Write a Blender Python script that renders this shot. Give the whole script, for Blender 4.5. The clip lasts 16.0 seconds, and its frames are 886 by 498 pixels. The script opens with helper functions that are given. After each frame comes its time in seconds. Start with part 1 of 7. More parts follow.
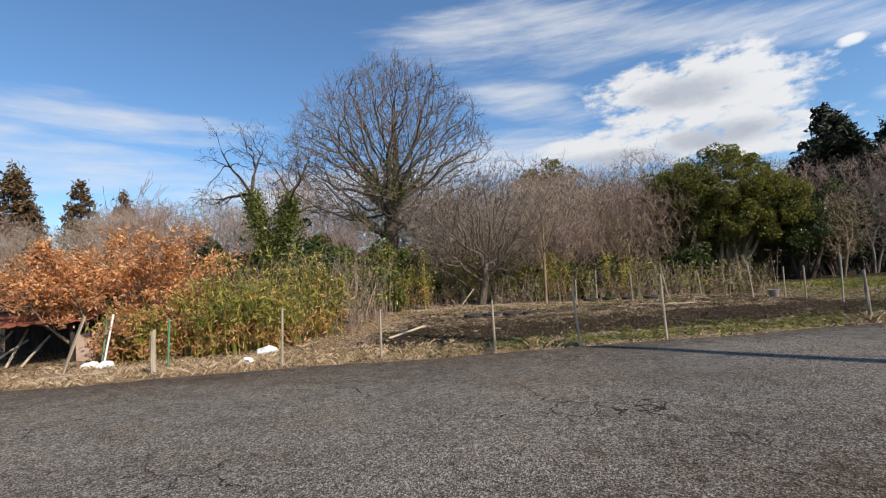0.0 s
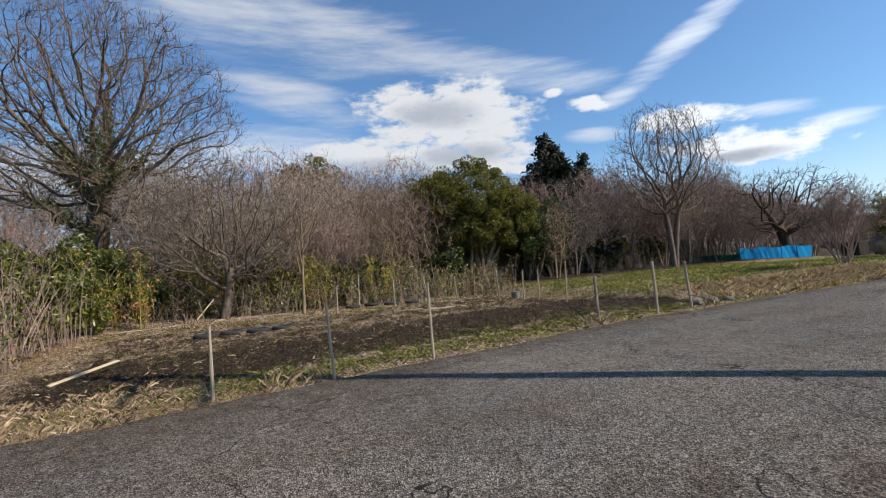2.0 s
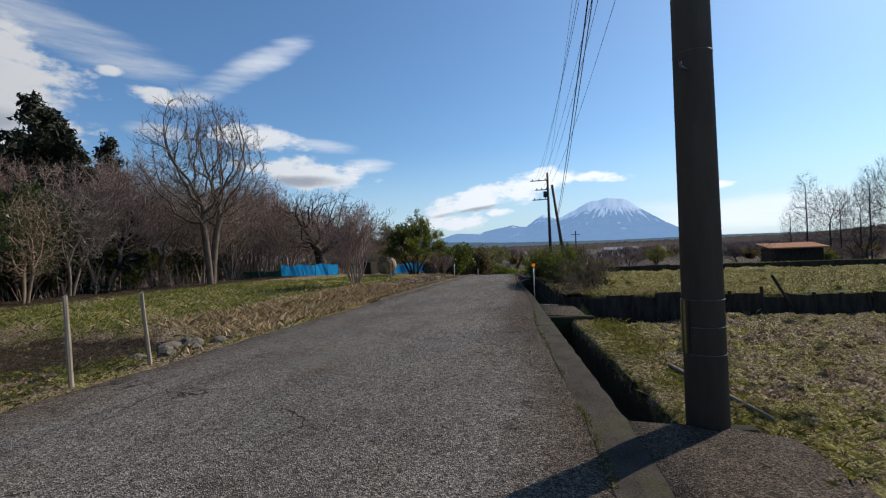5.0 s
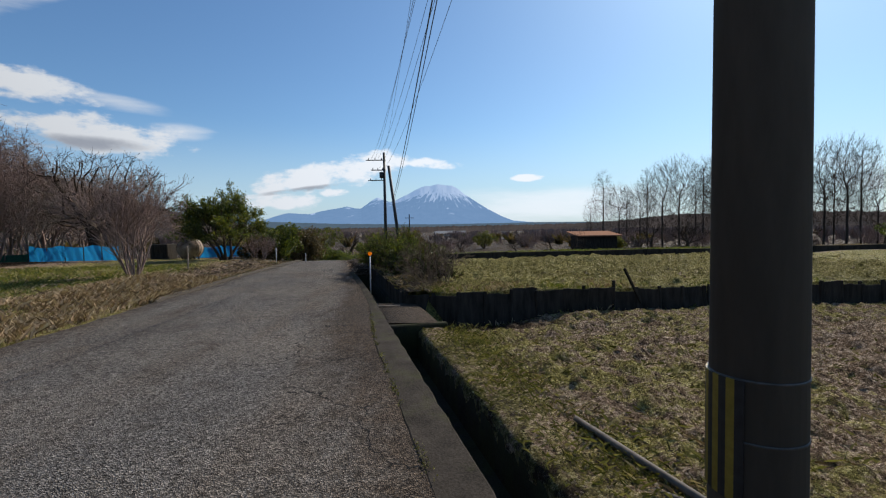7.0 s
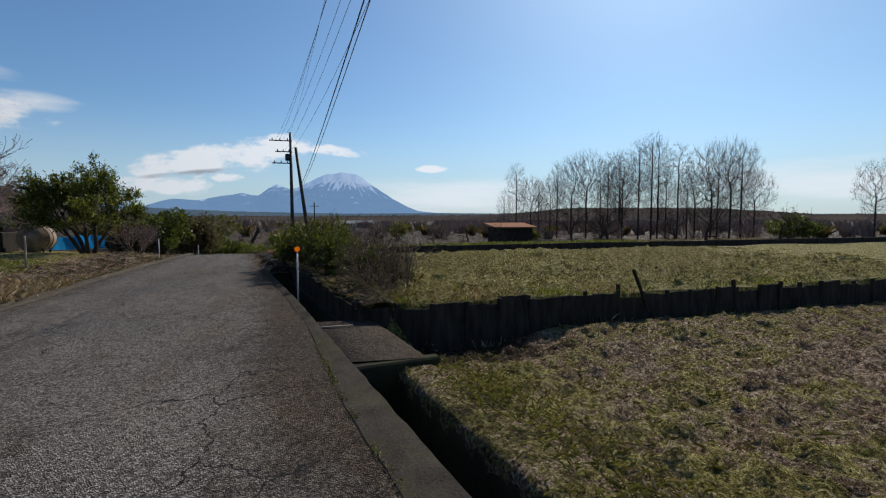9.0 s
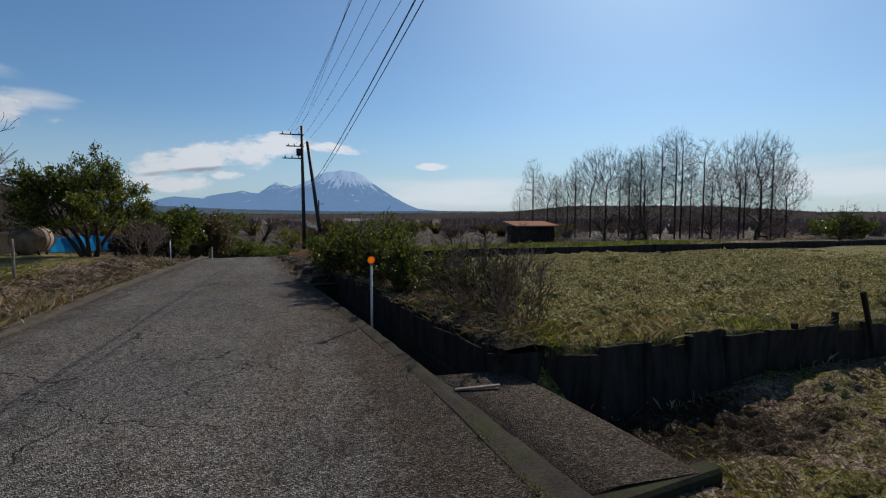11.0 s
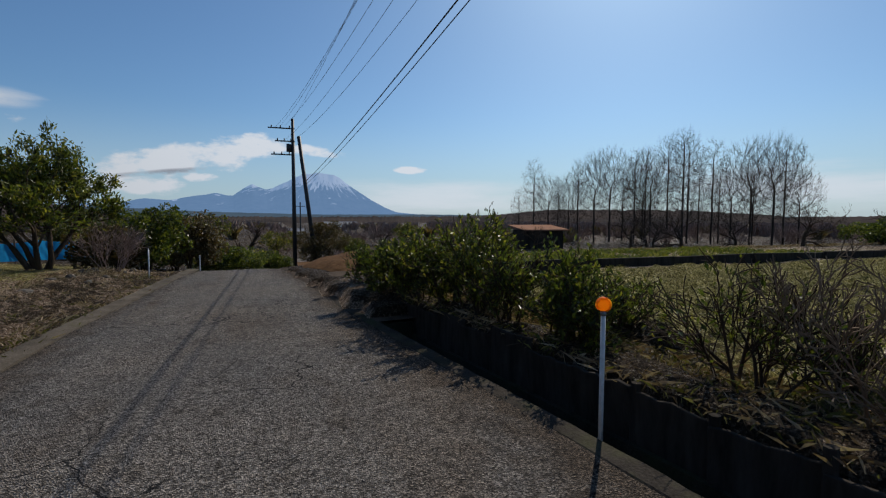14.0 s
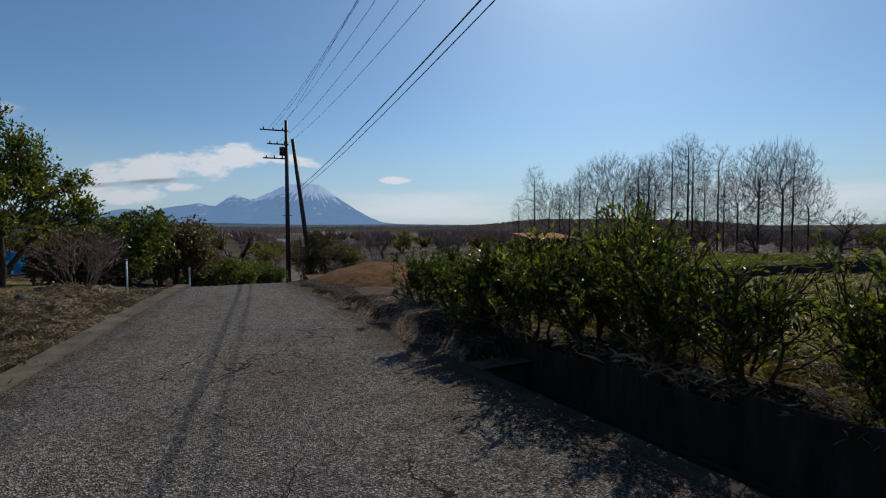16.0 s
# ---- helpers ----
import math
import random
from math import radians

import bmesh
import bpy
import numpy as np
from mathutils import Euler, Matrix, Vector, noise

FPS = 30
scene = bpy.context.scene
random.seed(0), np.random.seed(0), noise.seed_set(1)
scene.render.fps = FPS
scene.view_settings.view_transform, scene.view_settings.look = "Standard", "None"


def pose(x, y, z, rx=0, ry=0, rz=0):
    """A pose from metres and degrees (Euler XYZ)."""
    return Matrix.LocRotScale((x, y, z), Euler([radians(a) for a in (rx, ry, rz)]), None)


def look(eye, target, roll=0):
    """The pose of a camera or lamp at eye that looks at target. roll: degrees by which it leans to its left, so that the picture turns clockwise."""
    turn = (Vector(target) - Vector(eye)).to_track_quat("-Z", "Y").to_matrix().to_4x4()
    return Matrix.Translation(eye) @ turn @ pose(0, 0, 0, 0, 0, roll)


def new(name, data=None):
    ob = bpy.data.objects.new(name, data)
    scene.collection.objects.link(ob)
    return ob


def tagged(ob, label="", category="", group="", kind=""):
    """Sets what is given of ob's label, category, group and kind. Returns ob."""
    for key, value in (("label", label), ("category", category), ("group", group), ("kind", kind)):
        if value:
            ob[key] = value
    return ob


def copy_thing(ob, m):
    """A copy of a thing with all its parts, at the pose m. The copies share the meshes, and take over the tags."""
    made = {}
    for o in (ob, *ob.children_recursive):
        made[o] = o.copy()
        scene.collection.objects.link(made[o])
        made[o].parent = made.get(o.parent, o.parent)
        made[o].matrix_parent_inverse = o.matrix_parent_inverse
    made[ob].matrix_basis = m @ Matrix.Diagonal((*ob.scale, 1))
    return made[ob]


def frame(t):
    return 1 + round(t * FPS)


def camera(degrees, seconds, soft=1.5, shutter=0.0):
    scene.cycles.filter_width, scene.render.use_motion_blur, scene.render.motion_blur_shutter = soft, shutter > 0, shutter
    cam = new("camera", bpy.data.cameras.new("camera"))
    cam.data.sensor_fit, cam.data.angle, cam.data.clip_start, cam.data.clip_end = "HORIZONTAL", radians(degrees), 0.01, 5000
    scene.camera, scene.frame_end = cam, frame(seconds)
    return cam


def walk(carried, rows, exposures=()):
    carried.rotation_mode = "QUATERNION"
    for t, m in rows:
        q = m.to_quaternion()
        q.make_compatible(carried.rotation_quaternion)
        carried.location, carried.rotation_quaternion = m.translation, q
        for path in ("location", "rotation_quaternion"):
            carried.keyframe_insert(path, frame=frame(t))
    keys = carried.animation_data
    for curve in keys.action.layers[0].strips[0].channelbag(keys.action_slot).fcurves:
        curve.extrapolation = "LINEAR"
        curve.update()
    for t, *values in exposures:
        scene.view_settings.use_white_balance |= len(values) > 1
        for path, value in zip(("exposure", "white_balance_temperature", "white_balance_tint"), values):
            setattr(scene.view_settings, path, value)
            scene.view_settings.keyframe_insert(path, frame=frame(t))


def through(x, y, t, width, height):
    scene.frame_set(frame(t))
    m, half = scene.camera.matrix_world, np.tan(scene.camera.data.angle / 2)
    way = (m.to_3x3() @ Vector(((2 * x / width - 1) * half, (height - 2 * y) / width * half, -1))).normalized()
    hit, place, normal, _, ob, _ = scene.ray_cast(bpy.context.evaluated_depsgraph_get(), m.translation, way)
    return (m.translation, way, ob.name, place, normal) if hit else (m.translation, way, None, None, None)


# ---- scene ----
cam = camera(87.2, 16.0, 1.2)
PATH = [
    (0, (2.061, 0.836, 1.241), (1.93, 2.827, 1.369), -3.8),
    (0.5, (2.042, 1.316, 1.283), (2.041, 3.312, 1.401), -4.0),
    (1, (2.056, 1.998, 1.243), (2.27, 3.984, 1.344), -4.2),
    (1.5, (2.208, 2.276, 1.274), (2.698, 4.213, 1.362), -4.4),
    (2, (2.584, 2.626, 1.343), (3.411, 4.446, 1.409), -4.3),
    (2.5, (3.084, 3.09, 1.33), (4.244, 4.718, 1.396), -3.8),
    (3, (3.698, 3.412, 1.372), (5.174, 4.761, 1.425), -3.6),
    (3.5, (4.297, 3.68, 1.381), (5.946, 4.811, 1.419), -3.2),
    (4, (5.011, 3.768, 1.372), (6.81, 4.64, 1.402), -2.8),
    (4.2, (5.317, 3.815, 1.416), (7.157, 4.597, 1.444), -2.5),
    (6.3, (8.142, 4.02, 1.417), (10.135, 4.18, 1.361), -1.9),
    (6.5, (8.388, 4.088, 1.439), (10.386, 4.148, 1.373), -1.4),
    (7, (9.001, 4.171, 1.486), (10.993, 4.016, 1.397), -1.0),
    (7.5, (9.668, 4.322, 1.456), (11.638, 3.992, 1.35), -0.9),
    (8, (10.415, 4.554, 1.444), (12.361, 4.111, 1.319), -0.6),
    (8.2, (10.653, 4.612, 1.433), (12.59, 4.13, 1.309), -0.5),
    (10.3, (13.336, 5.472, 1.535), (15.246, 4.896, 1.397), -0.0),
    (10.5, (13.599, 5.578, 1.487), (15.512, 5.012, 1.345), -0.0),
    (11, (14.228, 5.91, 1.501), (16.145, 5.357, 1.357), -0.1),
    (11.5, (14.815, 6.214, 1.485), (16.733, 5.667, 1.342), -0.1),
    (12, (15.471, 6.472, 1.501), (17.385, 5.911, 1.345), -0.0),
    (12.5, (16.082, 6.676, 1.487), (17.986, 6.084, 1.327), -0.0),
    (13, (16.803, 6.774, 1.46), (18.701, 6.162, 1.306), -0.0),
    (13.5, (17.413, 6.939, 1.46), (19.306, 6.306, 1.319), -0.0),
    (14, (18.109, 7.087, 1.45), (19.998, 6.443, 1.321), 0.1),
    (14.5, (18.731, 7.298, 1.424), (20.618, 6.646, 1.308), -0.1),
    (15, (19.395, 7.443, 1.386), (21.279, 6.781, 1.282), -0.1),
    (15.5, (20.034, 7.638, 1.351), (21.91, 6.954, 1.251), -0.1),
    (16, (20.681, 7.681, 1.3), (22.552, 6.979, 1.213), -0.1),
]
EXPOSURES = [(0, 0.68, 6700, 10), (2, 0.62, 6580, 10), (4, 0.34, 6480, 10), (7, 0.1, 6560, 10), (11.5, -0.27, 6460, 10), (16, -0.34, 6440, 10)]
walk(cam, [(t, look(eye, target, roll)) for t, eye, target, roll in PATH], EXPOSURES)

# ---- light ----
SUN_AZ, SUN_EL = radians(-40.5), radians(40.0)
sun_way = Vector((math.cos(SUN_AZ) * math.cos(SUN_EL), math.sin(SUN_AZ) * math.cos(SUN_EL), math.sin(SUN_EL)))
sun = new("sun", bpy.data.lights.new("sun", "SUN"))
sun.data.energy, sun.data.angle, sun.data.color = 4.2, radians(0.53), (1.0, 0.90, 0.76)
sun.matrix_world = look(sun_way * 200, (0, 0, 0))


def build_world():
    """Clear winter sky with a heaped cloud, wisps and low banks; each cloud: azimuth, elevation, half sizes, slope, softness."""
    world = bpy.data.worlds.new("sky")
    world.use_nodes = True
    scene.world = world
    nt = world.node_tree
    nt.nodes.clear()

    def N(kind, **props):
        n = nt.nodes.new(kind)
        for k, v in props.items():
            if k == "op":
                n.operation = v
        return n

    def M(op, a, b=None, c=None, clamp=False):
        n = nt.nodes.new("ShaderNodeMath")
        n.operation, n.use_clamp = op, clamp
        for k, v in enumerate((a, b, c)):
            if v is None:
                continue
            if isinstance(v, (int, float)):
                n.inputs[k].default_value = v
            else:
                nt.links.new(v, n.inputs[k])
        return n.outputs[0]

    out = N("ShaderNodeOutputWorld")
    bg = N("ShaderNodeBackground")
    sky = N("ShaderNodeTexSky")
    sky.sky_type, sky.sun_disc = "NISHITA", False
    sky.sun_elevation, sky.sun_rotation = SUN_EL, math.pi / 2 - SUN_AZ
    sky.altitude, sky.air_density, sky.dust_density, sky.ozone_density = 100, 1.0, 0.8, 1.6
    tc = N("ShaderNodeTexCoord")
    sep = N("ShaderNodeSeparateXYZ")
    nt.links.new(tc.outputs["Generated"], sep.inputs[0])
    az = M("ARCTAN2", sep.outputs[1], sep.outputs[0])
    el = M("ARCSINE", sep.outputs[2])
    comb = N("ShaderNodeCombineXYZ")
    nt.links.new(az, comb.inputs[0])
    nt.links.new(M("MULTIPLY", el, 2.0), comb.inputs[1])

    def noise_of(scale, detail, rough, stretch=1.0):
        mp = N("ShaderNodeMapping")
        mp.inputs["Scale"].default_value = (1.0 / stretch, 1.0, 1.0)
        mp.inputs["Rotation"].default_value = (0, 0, 0.25 if stretch > 1 else 0)
        nt.links.new(comb.outputs[0], mp.inputs[0])
        n = N("ShaderNodeTexNoise")
        n.inputs["Scale"].default_value, n.inputs["Detail"].default_value, n.inputs["Roughness"].default_value = scale, detail, rough
        nt.links.new(mp.outputs[0], n.inputs["Vector"])
        return n.outputs["Fac"]

    puff, streak = noise_of(17, 10, 0.6), noise_of(8, 8, 0.62, 3.4)

    def field(blobs):
        total = None
        for a0, e0, sa, se, slope in blobs:
            da = M("SUBTRACT", az, radians(a0))
            de = M("SUBTRACT", M("SUBTRACT", el, radians(e0)), M("MULTIPLY", da, slope))
            q = M("ADD", M("POWER", M("ABSOLUTE", M("DIVIDE", da, radians(sa))), 2.0), M("POWER", M("ABSOLUTE", M("DIVIDE", de, radians(se))), 2.0))
            m = M("SUBTRACT", 1.0, q)
            total = m if total is None else M("MAXIMUM", total, m)
        return M("MAXIMUM", total, -2.0)

    def step(v, lo, hi):
        n = nt.nodes.new("ShaderNodeMapRange")
        n.interpolation_type = "SMOOTHSTEP"
        n.inputs["From Min"].default_value, n.inputs["From Max"].default_value = lo, hi
        nt.links.new(v, n.inputs["Value"])
        return n.outputs["Result"]

    heaps = field([(63.5, 17.2, 9.5, 4.6, 0.0), (59.0, 16.8, 5.5, 4.6, 0.0), (69.0, 19.2, 6.0, 2.3, 0.0), (60.5, 12.8, 8.0, 2.6, 0.0), (72.0, 13.6, 9.0, 2.4, 0.06),
                   (10.6, 6.1, 7.8, 1.5, -0.14), (3.2, 8.0, 4.2, 1.3, -0.06), (-3.2, 7.85, 3.4, 0.65, 0.08), (14.4, 3.5, 4.2, 1.1, 0.0), (8.6, 4.45, 1.7, 0.55, 0.0),
                   (46.9, 17.0, 2.6, 0.85, 0.15), (50.7, 18.9, 1.2, 0.5, 0.0), (31.5, 9.6, 7.2, 1.9, 0.05), (37.5, 13.6, 5.2, 1.4, 0.05), (-14.8, 5.9, 1.9, 0.4, 0.0)])
    wisps = field([(66, 24.6, 21, 2.2, 0.24), (82, 26.5, 16, 4.5, 0.1), (82, 20.5, 9, 2.6, 0.2), (82, 13.0, 15, 3.6, 0.04), (96, 11, 16, 3.2, 0.0), (38.3, 20.2, 6.0, 1.7, -0.52), (43.5, 17.3, 3.0, 1.2, -0.3), (46.0, 13.4, 3.4, 0.9, 0.1), (31.0, 13.0, 5.0, 0.8, 0.1),
                   (132, 18.2, 16, 1.9, 0.03), (134, 12.9, 17, 2.4, 0.03), (112, 10.5, 16, 3.0, 0.0), (-17, 2.6, 14, 2.3, 0.0), (-58, 3.6, 16, 2.2, 0.1), (24.5, 10.7, 3.0, 0.8, 0.0),
                   (150, 14, 16, 5, 0), (210, 16, 30, 6, 0)])
    bellies = field([(65.0, 18.0, 6.5, 1.9, 0.05), (62.0, 13.0, 7.0, 1.6, 0.0), (74, 12.0, 10, 1.6, 0), (11.5, 4.9, 6.0, 0.35, -0.14), (33, 8.8, 6.0, 0.8, 0.0)])
    dense = step(M("ADD", heaps, M("MULTIPLY", M("SUBTRACT", puff, 0.5), 4.4)), -0.3, 0.75)
    thin = step(M("ADD", wisps, M("MULTIPLY", M("SUBTRACT", streak, 0.53), 5.0)), -0.6, 1.6)
    grey = step(M("ADD", bellies, M("MULTIPLY", M("SUBTRACT", puff, 0.5), 1.6)), -0.2, 1.2)
    shade = N("ShaderNodeMixRGB")
    nt.links.new(grey, shade.inputs[0])
    vec = N("ShaderNodeVectorMath")
    vec.operation = "DOT_PRODUCT"
    nt.links.new(tc.outputs["Generated"], vec.inputs[0])
    vec.inputs[1].default_value = sun_way
    lit = N("ShaderNodeMixRGB")
    nt.links.new(step(vec.outputs["Value"], 0.0, 0.8), lit.inputs[0])
    lit.inputs[1].default_value, lit.inputs[2].default_value = (4.9, 5.1, 5.4, 1), (8.2, 8.8, 9.6, 1)
    nt.links.new(lit.outputs[0], shade.inputs[1])
    shade.inputs[2].default_value = (2.9, 3.2, 3.8, 1)
    thin_mix = N("ShaderNodeMixRGB")
    nt.links.new(M("MULTIPLY", thin, 0.78), thin_mix.inputs[0])
    tint = N("ShaderNodeMixRGB")
    tint.blend_type, tint.inputs[0].default_value, tint.inputs[2].default_value = "MULTIPLY", 1.0, SKY_TINT
    nt.links.new(sky.outputs[0], tint.inputs[1])
    haze = N("ShaderNodeMixRGB")
    nt.links.new(M("MULTIPLY", step(M("MULTIPLY", el, -1.0), radians(-13), radians(1)), 0.68), haze.inputs[0])
    nt.links.new(tint.outputs[0], haze.inputs[1])
    haze.inputs[2].default_value = (5.0, 6.3, 7.6, 1)
    nt.links.new(haze.outputs[0], thin_mix.inputs[1])
    nt.links.new(lit.outputs[0], thin_mix.inputs[2])
    mix = N("ShaderNodeMixRGB")
    nt.links.new(dense, mix.inputs[0])
    nt.links.new(thin_mix.outputs[0], mix.inputs[1])
    nt.links.new(shade.outputs[0], mix.inputs[2])
    nt.links.new(mix.outputs[0], bg.inputs[0])
    bg.inputs[1].default_value = 0.1
    nt.links.new(bg.outputs[0], out.inputs[0])


SKY_TINT = (0.63, 0.87, 1.06, 1)
build_world()


# ---- materials ----
class Mat:
    """A small builder of node materials."""

    def __init__(self, name, rough=0.8, metal=0.0, spec=0.4):
        self.m = bpy.data.materials.new(name)
        self.m.use_nodes = True
        self.nt = self.m.node_tree
        self.b = self.nt.nodes["Principled BSDF"]
        self.b.inputs["Roughness"].default_value, self.b.inputs["Metallic"].default_value = rough, metal
        self.b.inputs["Specular IOR Level"].default_value = spec
        self.pos = self.node("ShaderNodeNewGeometry").outputs["Position"]
        self.geo = self.node("ShaderNodeNewGeometry")
        self.obj = self.node("ShaderNodeTexCoord").outputs["Object"]

    def node(self, kind):
        return self.nt.nodes.new(kind)

    def link(self, a, b):
        self.nt.links.new(a, b)

    def noise(self, scale, detail=4, rough=0.55, vec=None, stretch=None):
        n = self.node("ShaderNodeTexNoise")
        n.inputs["Scale"].default_value, n.inputs["Detail"].default_value, n.inputs["Roughness"].default_value = scale, detail, rough
        v = vec or self.pos
        if stretch:
            mp = self.node("ShaderNodeMapping")
            mp.inputs["Scale"].default_value = stretch
            self.link(v, mp.inputs[0])
            v = mp.outputs[0]
        self.link(v, n.inputs["Vector"])
        return n.outputs["Fac"]

    def voronoi(self, scale, what="Distance", vec=None, feature="F1"):
        n = self.node("ShaderNodeTexVoronoi")
        n.feature = feature
        n.inputs["Scale"].default_value = scale
        self.link(vec or self.pos, n.inputs["Vector"])
        return n.outputs[what]

    def ramp(self, fac, *stops):
        n = self.node("ShaderNodeValToRGB")
        while len(n.color_ramp.elements) < len(stops):
            n.color_ramp.elements.new(0.5)
        for e, (p, c) in zip(n.color_ramp.elements, stops):
            e.position, e.color = p, (*c, 1) if len(c) == 3 else c
        self.link(fac, n.inputs[0])
        return n.outputs[0]

    def step(self, v, lo, hi):
        n = self.node("ShaderNodeMapRange")
        n.inputs["From Min"].default_value, n.inputs["From Max"].default_value = lo, hi
        self.link(v, n.inputs["Value"])
        return n.outputs["Result"]

    def mix(self, fac, a, b, mode="MIX"):
        n = self.node("ShaderNodeMixRGB")
        n.blend_type = mode
        for k, v in enumerate((fac, a, b)):
            if isinstance(v, (int, float)):
                n.inputs[k].default_value = v
            elif isinstance(v, tuple):
                n.inputs[k].default_value = (*v, 1)
            else:
                self.link(v, n.inputs[k])
        return n.outputs[0]

    def math(self, op, a, b):
        n = self.node("ShaderNodeMath")
        n.operation = op
        for k, v in enumerate((a, b)):
            if isinstance(v, (int, float)):
                n.inputs[k].default_value = v
            else:
                self.link(v, n.inputs[k])
        return n.outputs[0]

    def color(self, c):
        if isinstance(c, tuple):
            self.b.inputs["Base Color"].default_value = (*c, 1)
        else:
            self.link(c, self.b.inputs["Base Color"])
        return self

    def rough(self, v):
        self.link(v, self.b.inputs["Roughness"])
        return self

    def bump(self, h, dist, strength=1.0):
        n = self.node("ShaderNodeBump")
        n.inputs["Distance"].default_value, n.inputs["Strength"].default_value = dist, strength
        self.link(h, n.inputs["Height"])
        old = self.b.inputs["Normal"]
        if old.is_linked:
            self.link(old.links[0].from_socket, n.inputs["Normal"])
        self.link(n.outputs[0], old)
        return self

    def island(self):
        return self.geo.outputs["Random Per Island"]

    def glow_through(self, c, amount):
        """Light through a thin leaf."""
        t = self.node("ShaderNodeBsdfTranslucent")
        if isinstance(c, tuple):
            t.inputs[0].default_value = (*c, 1)
        else:
            self.link(c, t.inputs[0])
        mx = self.node("ShaderNodeMixShader")
        mx.inputs[0].default_value = amount
        self.link(self.b.outputs[0], mx.inputs[1])
        self.link(t.outputs[0], mx.inputs[2])
        self.link(mx.outputs[0], self.nt.nodes["Material Output"].inputs[0])
        return self


def make_asphalt():
    m = Mat("asphalt", 0.9, 0, 0.14)
    m.b.inputs["Diffuse Roughness"].default_value = 0.15
    stone = m.voronoi(95, "Color")
    dist = m.voronoi(95)
    big = m.noise(0.55, 5)
    fine = m.noise(60, 3)
    c = m.ramp(m.mix(0.5, fine, stone), (0.30, (0.030, 0.028, 0.026)), (0.52, (0.122, 0.113, 0.104)), (0.70, (0.36, 0.335, 0.305)))
    c = m.mix(m.step(big, 0.35, 0.7), c, m.mix(1.0, c, (1.3, 1.24, 1.16), "MULTIPLY"))
    c = m.mix(m.step(m.noise(2.3, 6, 0.65), 0.52, 0.72), c, m.mix(1.0, c, (0.66, 0.62, 0.58), "MULTIPLY"))
    c = m.mix(m.step(m.noise(0.9, 4, 0.6, None, (0.25, 1.0, 1.0)), 0.5, 0.72), c, m.mix(1.0, c, (0.80, 0.72, 0.64), "MULTIPLY"))
    c = m.mix(m.step(m.noise(13, 6, 0.75), 0.50, 0.66), c, m.mix(1.0, c, (0.42, 0.40, 0.38), "MULTIPLY"))
    side = m.node("ShaderNodeVertexColor")
    side.layer_name = "dirt"
    c = m.mix(m.step(m.math("ADD", side.outputs[0], m.math("MULTIPLY", m.math("SUBTRACT", m.noise(3.5, 6, 0.7), 0.5), 1.2)), 0.25, 0.8), c, m.mix(1.0, c, (0.52, 0.44, 0.37), "MULTIPLY"))
    # fine cracks with a shape of their own
    wn = m.node("ShaderNodeTexNoise")
    wn.inputs["Scale"].default_value, wn.inputs["Detail"].default_value = 2.2, 7
    m.link(m.pos, wn.inputs["Vector"])
    warp = m.mix(0.55, m.pos, wn.outputs["Color"], "ADD")
    crack = m.voronoi(0.7, "Distance", warp, "DISTANCE_TO_EDGE")
    line = m.math("MULTIPLY", m.math("LESS_THAN", crack, 0.0045), m.step(m.noise(0.45, 2), 0.50, 0.55))
    c = m.mix(line, c, (0.018, 0.017, 0.016))
    small = m.voronoi(2.1, "Distance", warp, "DISTANCE_TO_EDGE")
    worn = m.math("MULTIPLY", m.math("MULTIPLY", m.math("LESS_THAN", small, 0.006), 0.75), m.step(m.noise(0.33, 3, 0.6), 0.55, 0.62))
    c = m.mix(worn, c, (0.020, 0.018, 0.016))
    m.color(c)
    m.bump(dist, 0.016, 1.0).bump(m.noise(9, 4), 0.01, 0.5)
    
    return m.m


def make_concrete(name, base, moss):
    m = Mat(name, 0.95, 0, 0.1)
    n1, n2 = m.noise(3.0, 6, 0.65), m.noise(55, 4)
    c = m.ramp(m.mix(0.45, n1, n2), (0.32, tuple(v * 0.3 for v in base)), (0.52, base), (0.75, tuple(v * 1.9 for v in base)))
    c = m.mix(m.math("MULTIPLY", m.step(m.noise(1.4, 7, 0.7), 0.62 - moss * 0.2, 0.75), 0.85), c, (0.055, 0.062, 0.02))
    m.color(c).bump(n2, 0.006, 0.8).bump(n1, 0.01, 0.5)
    return m.m


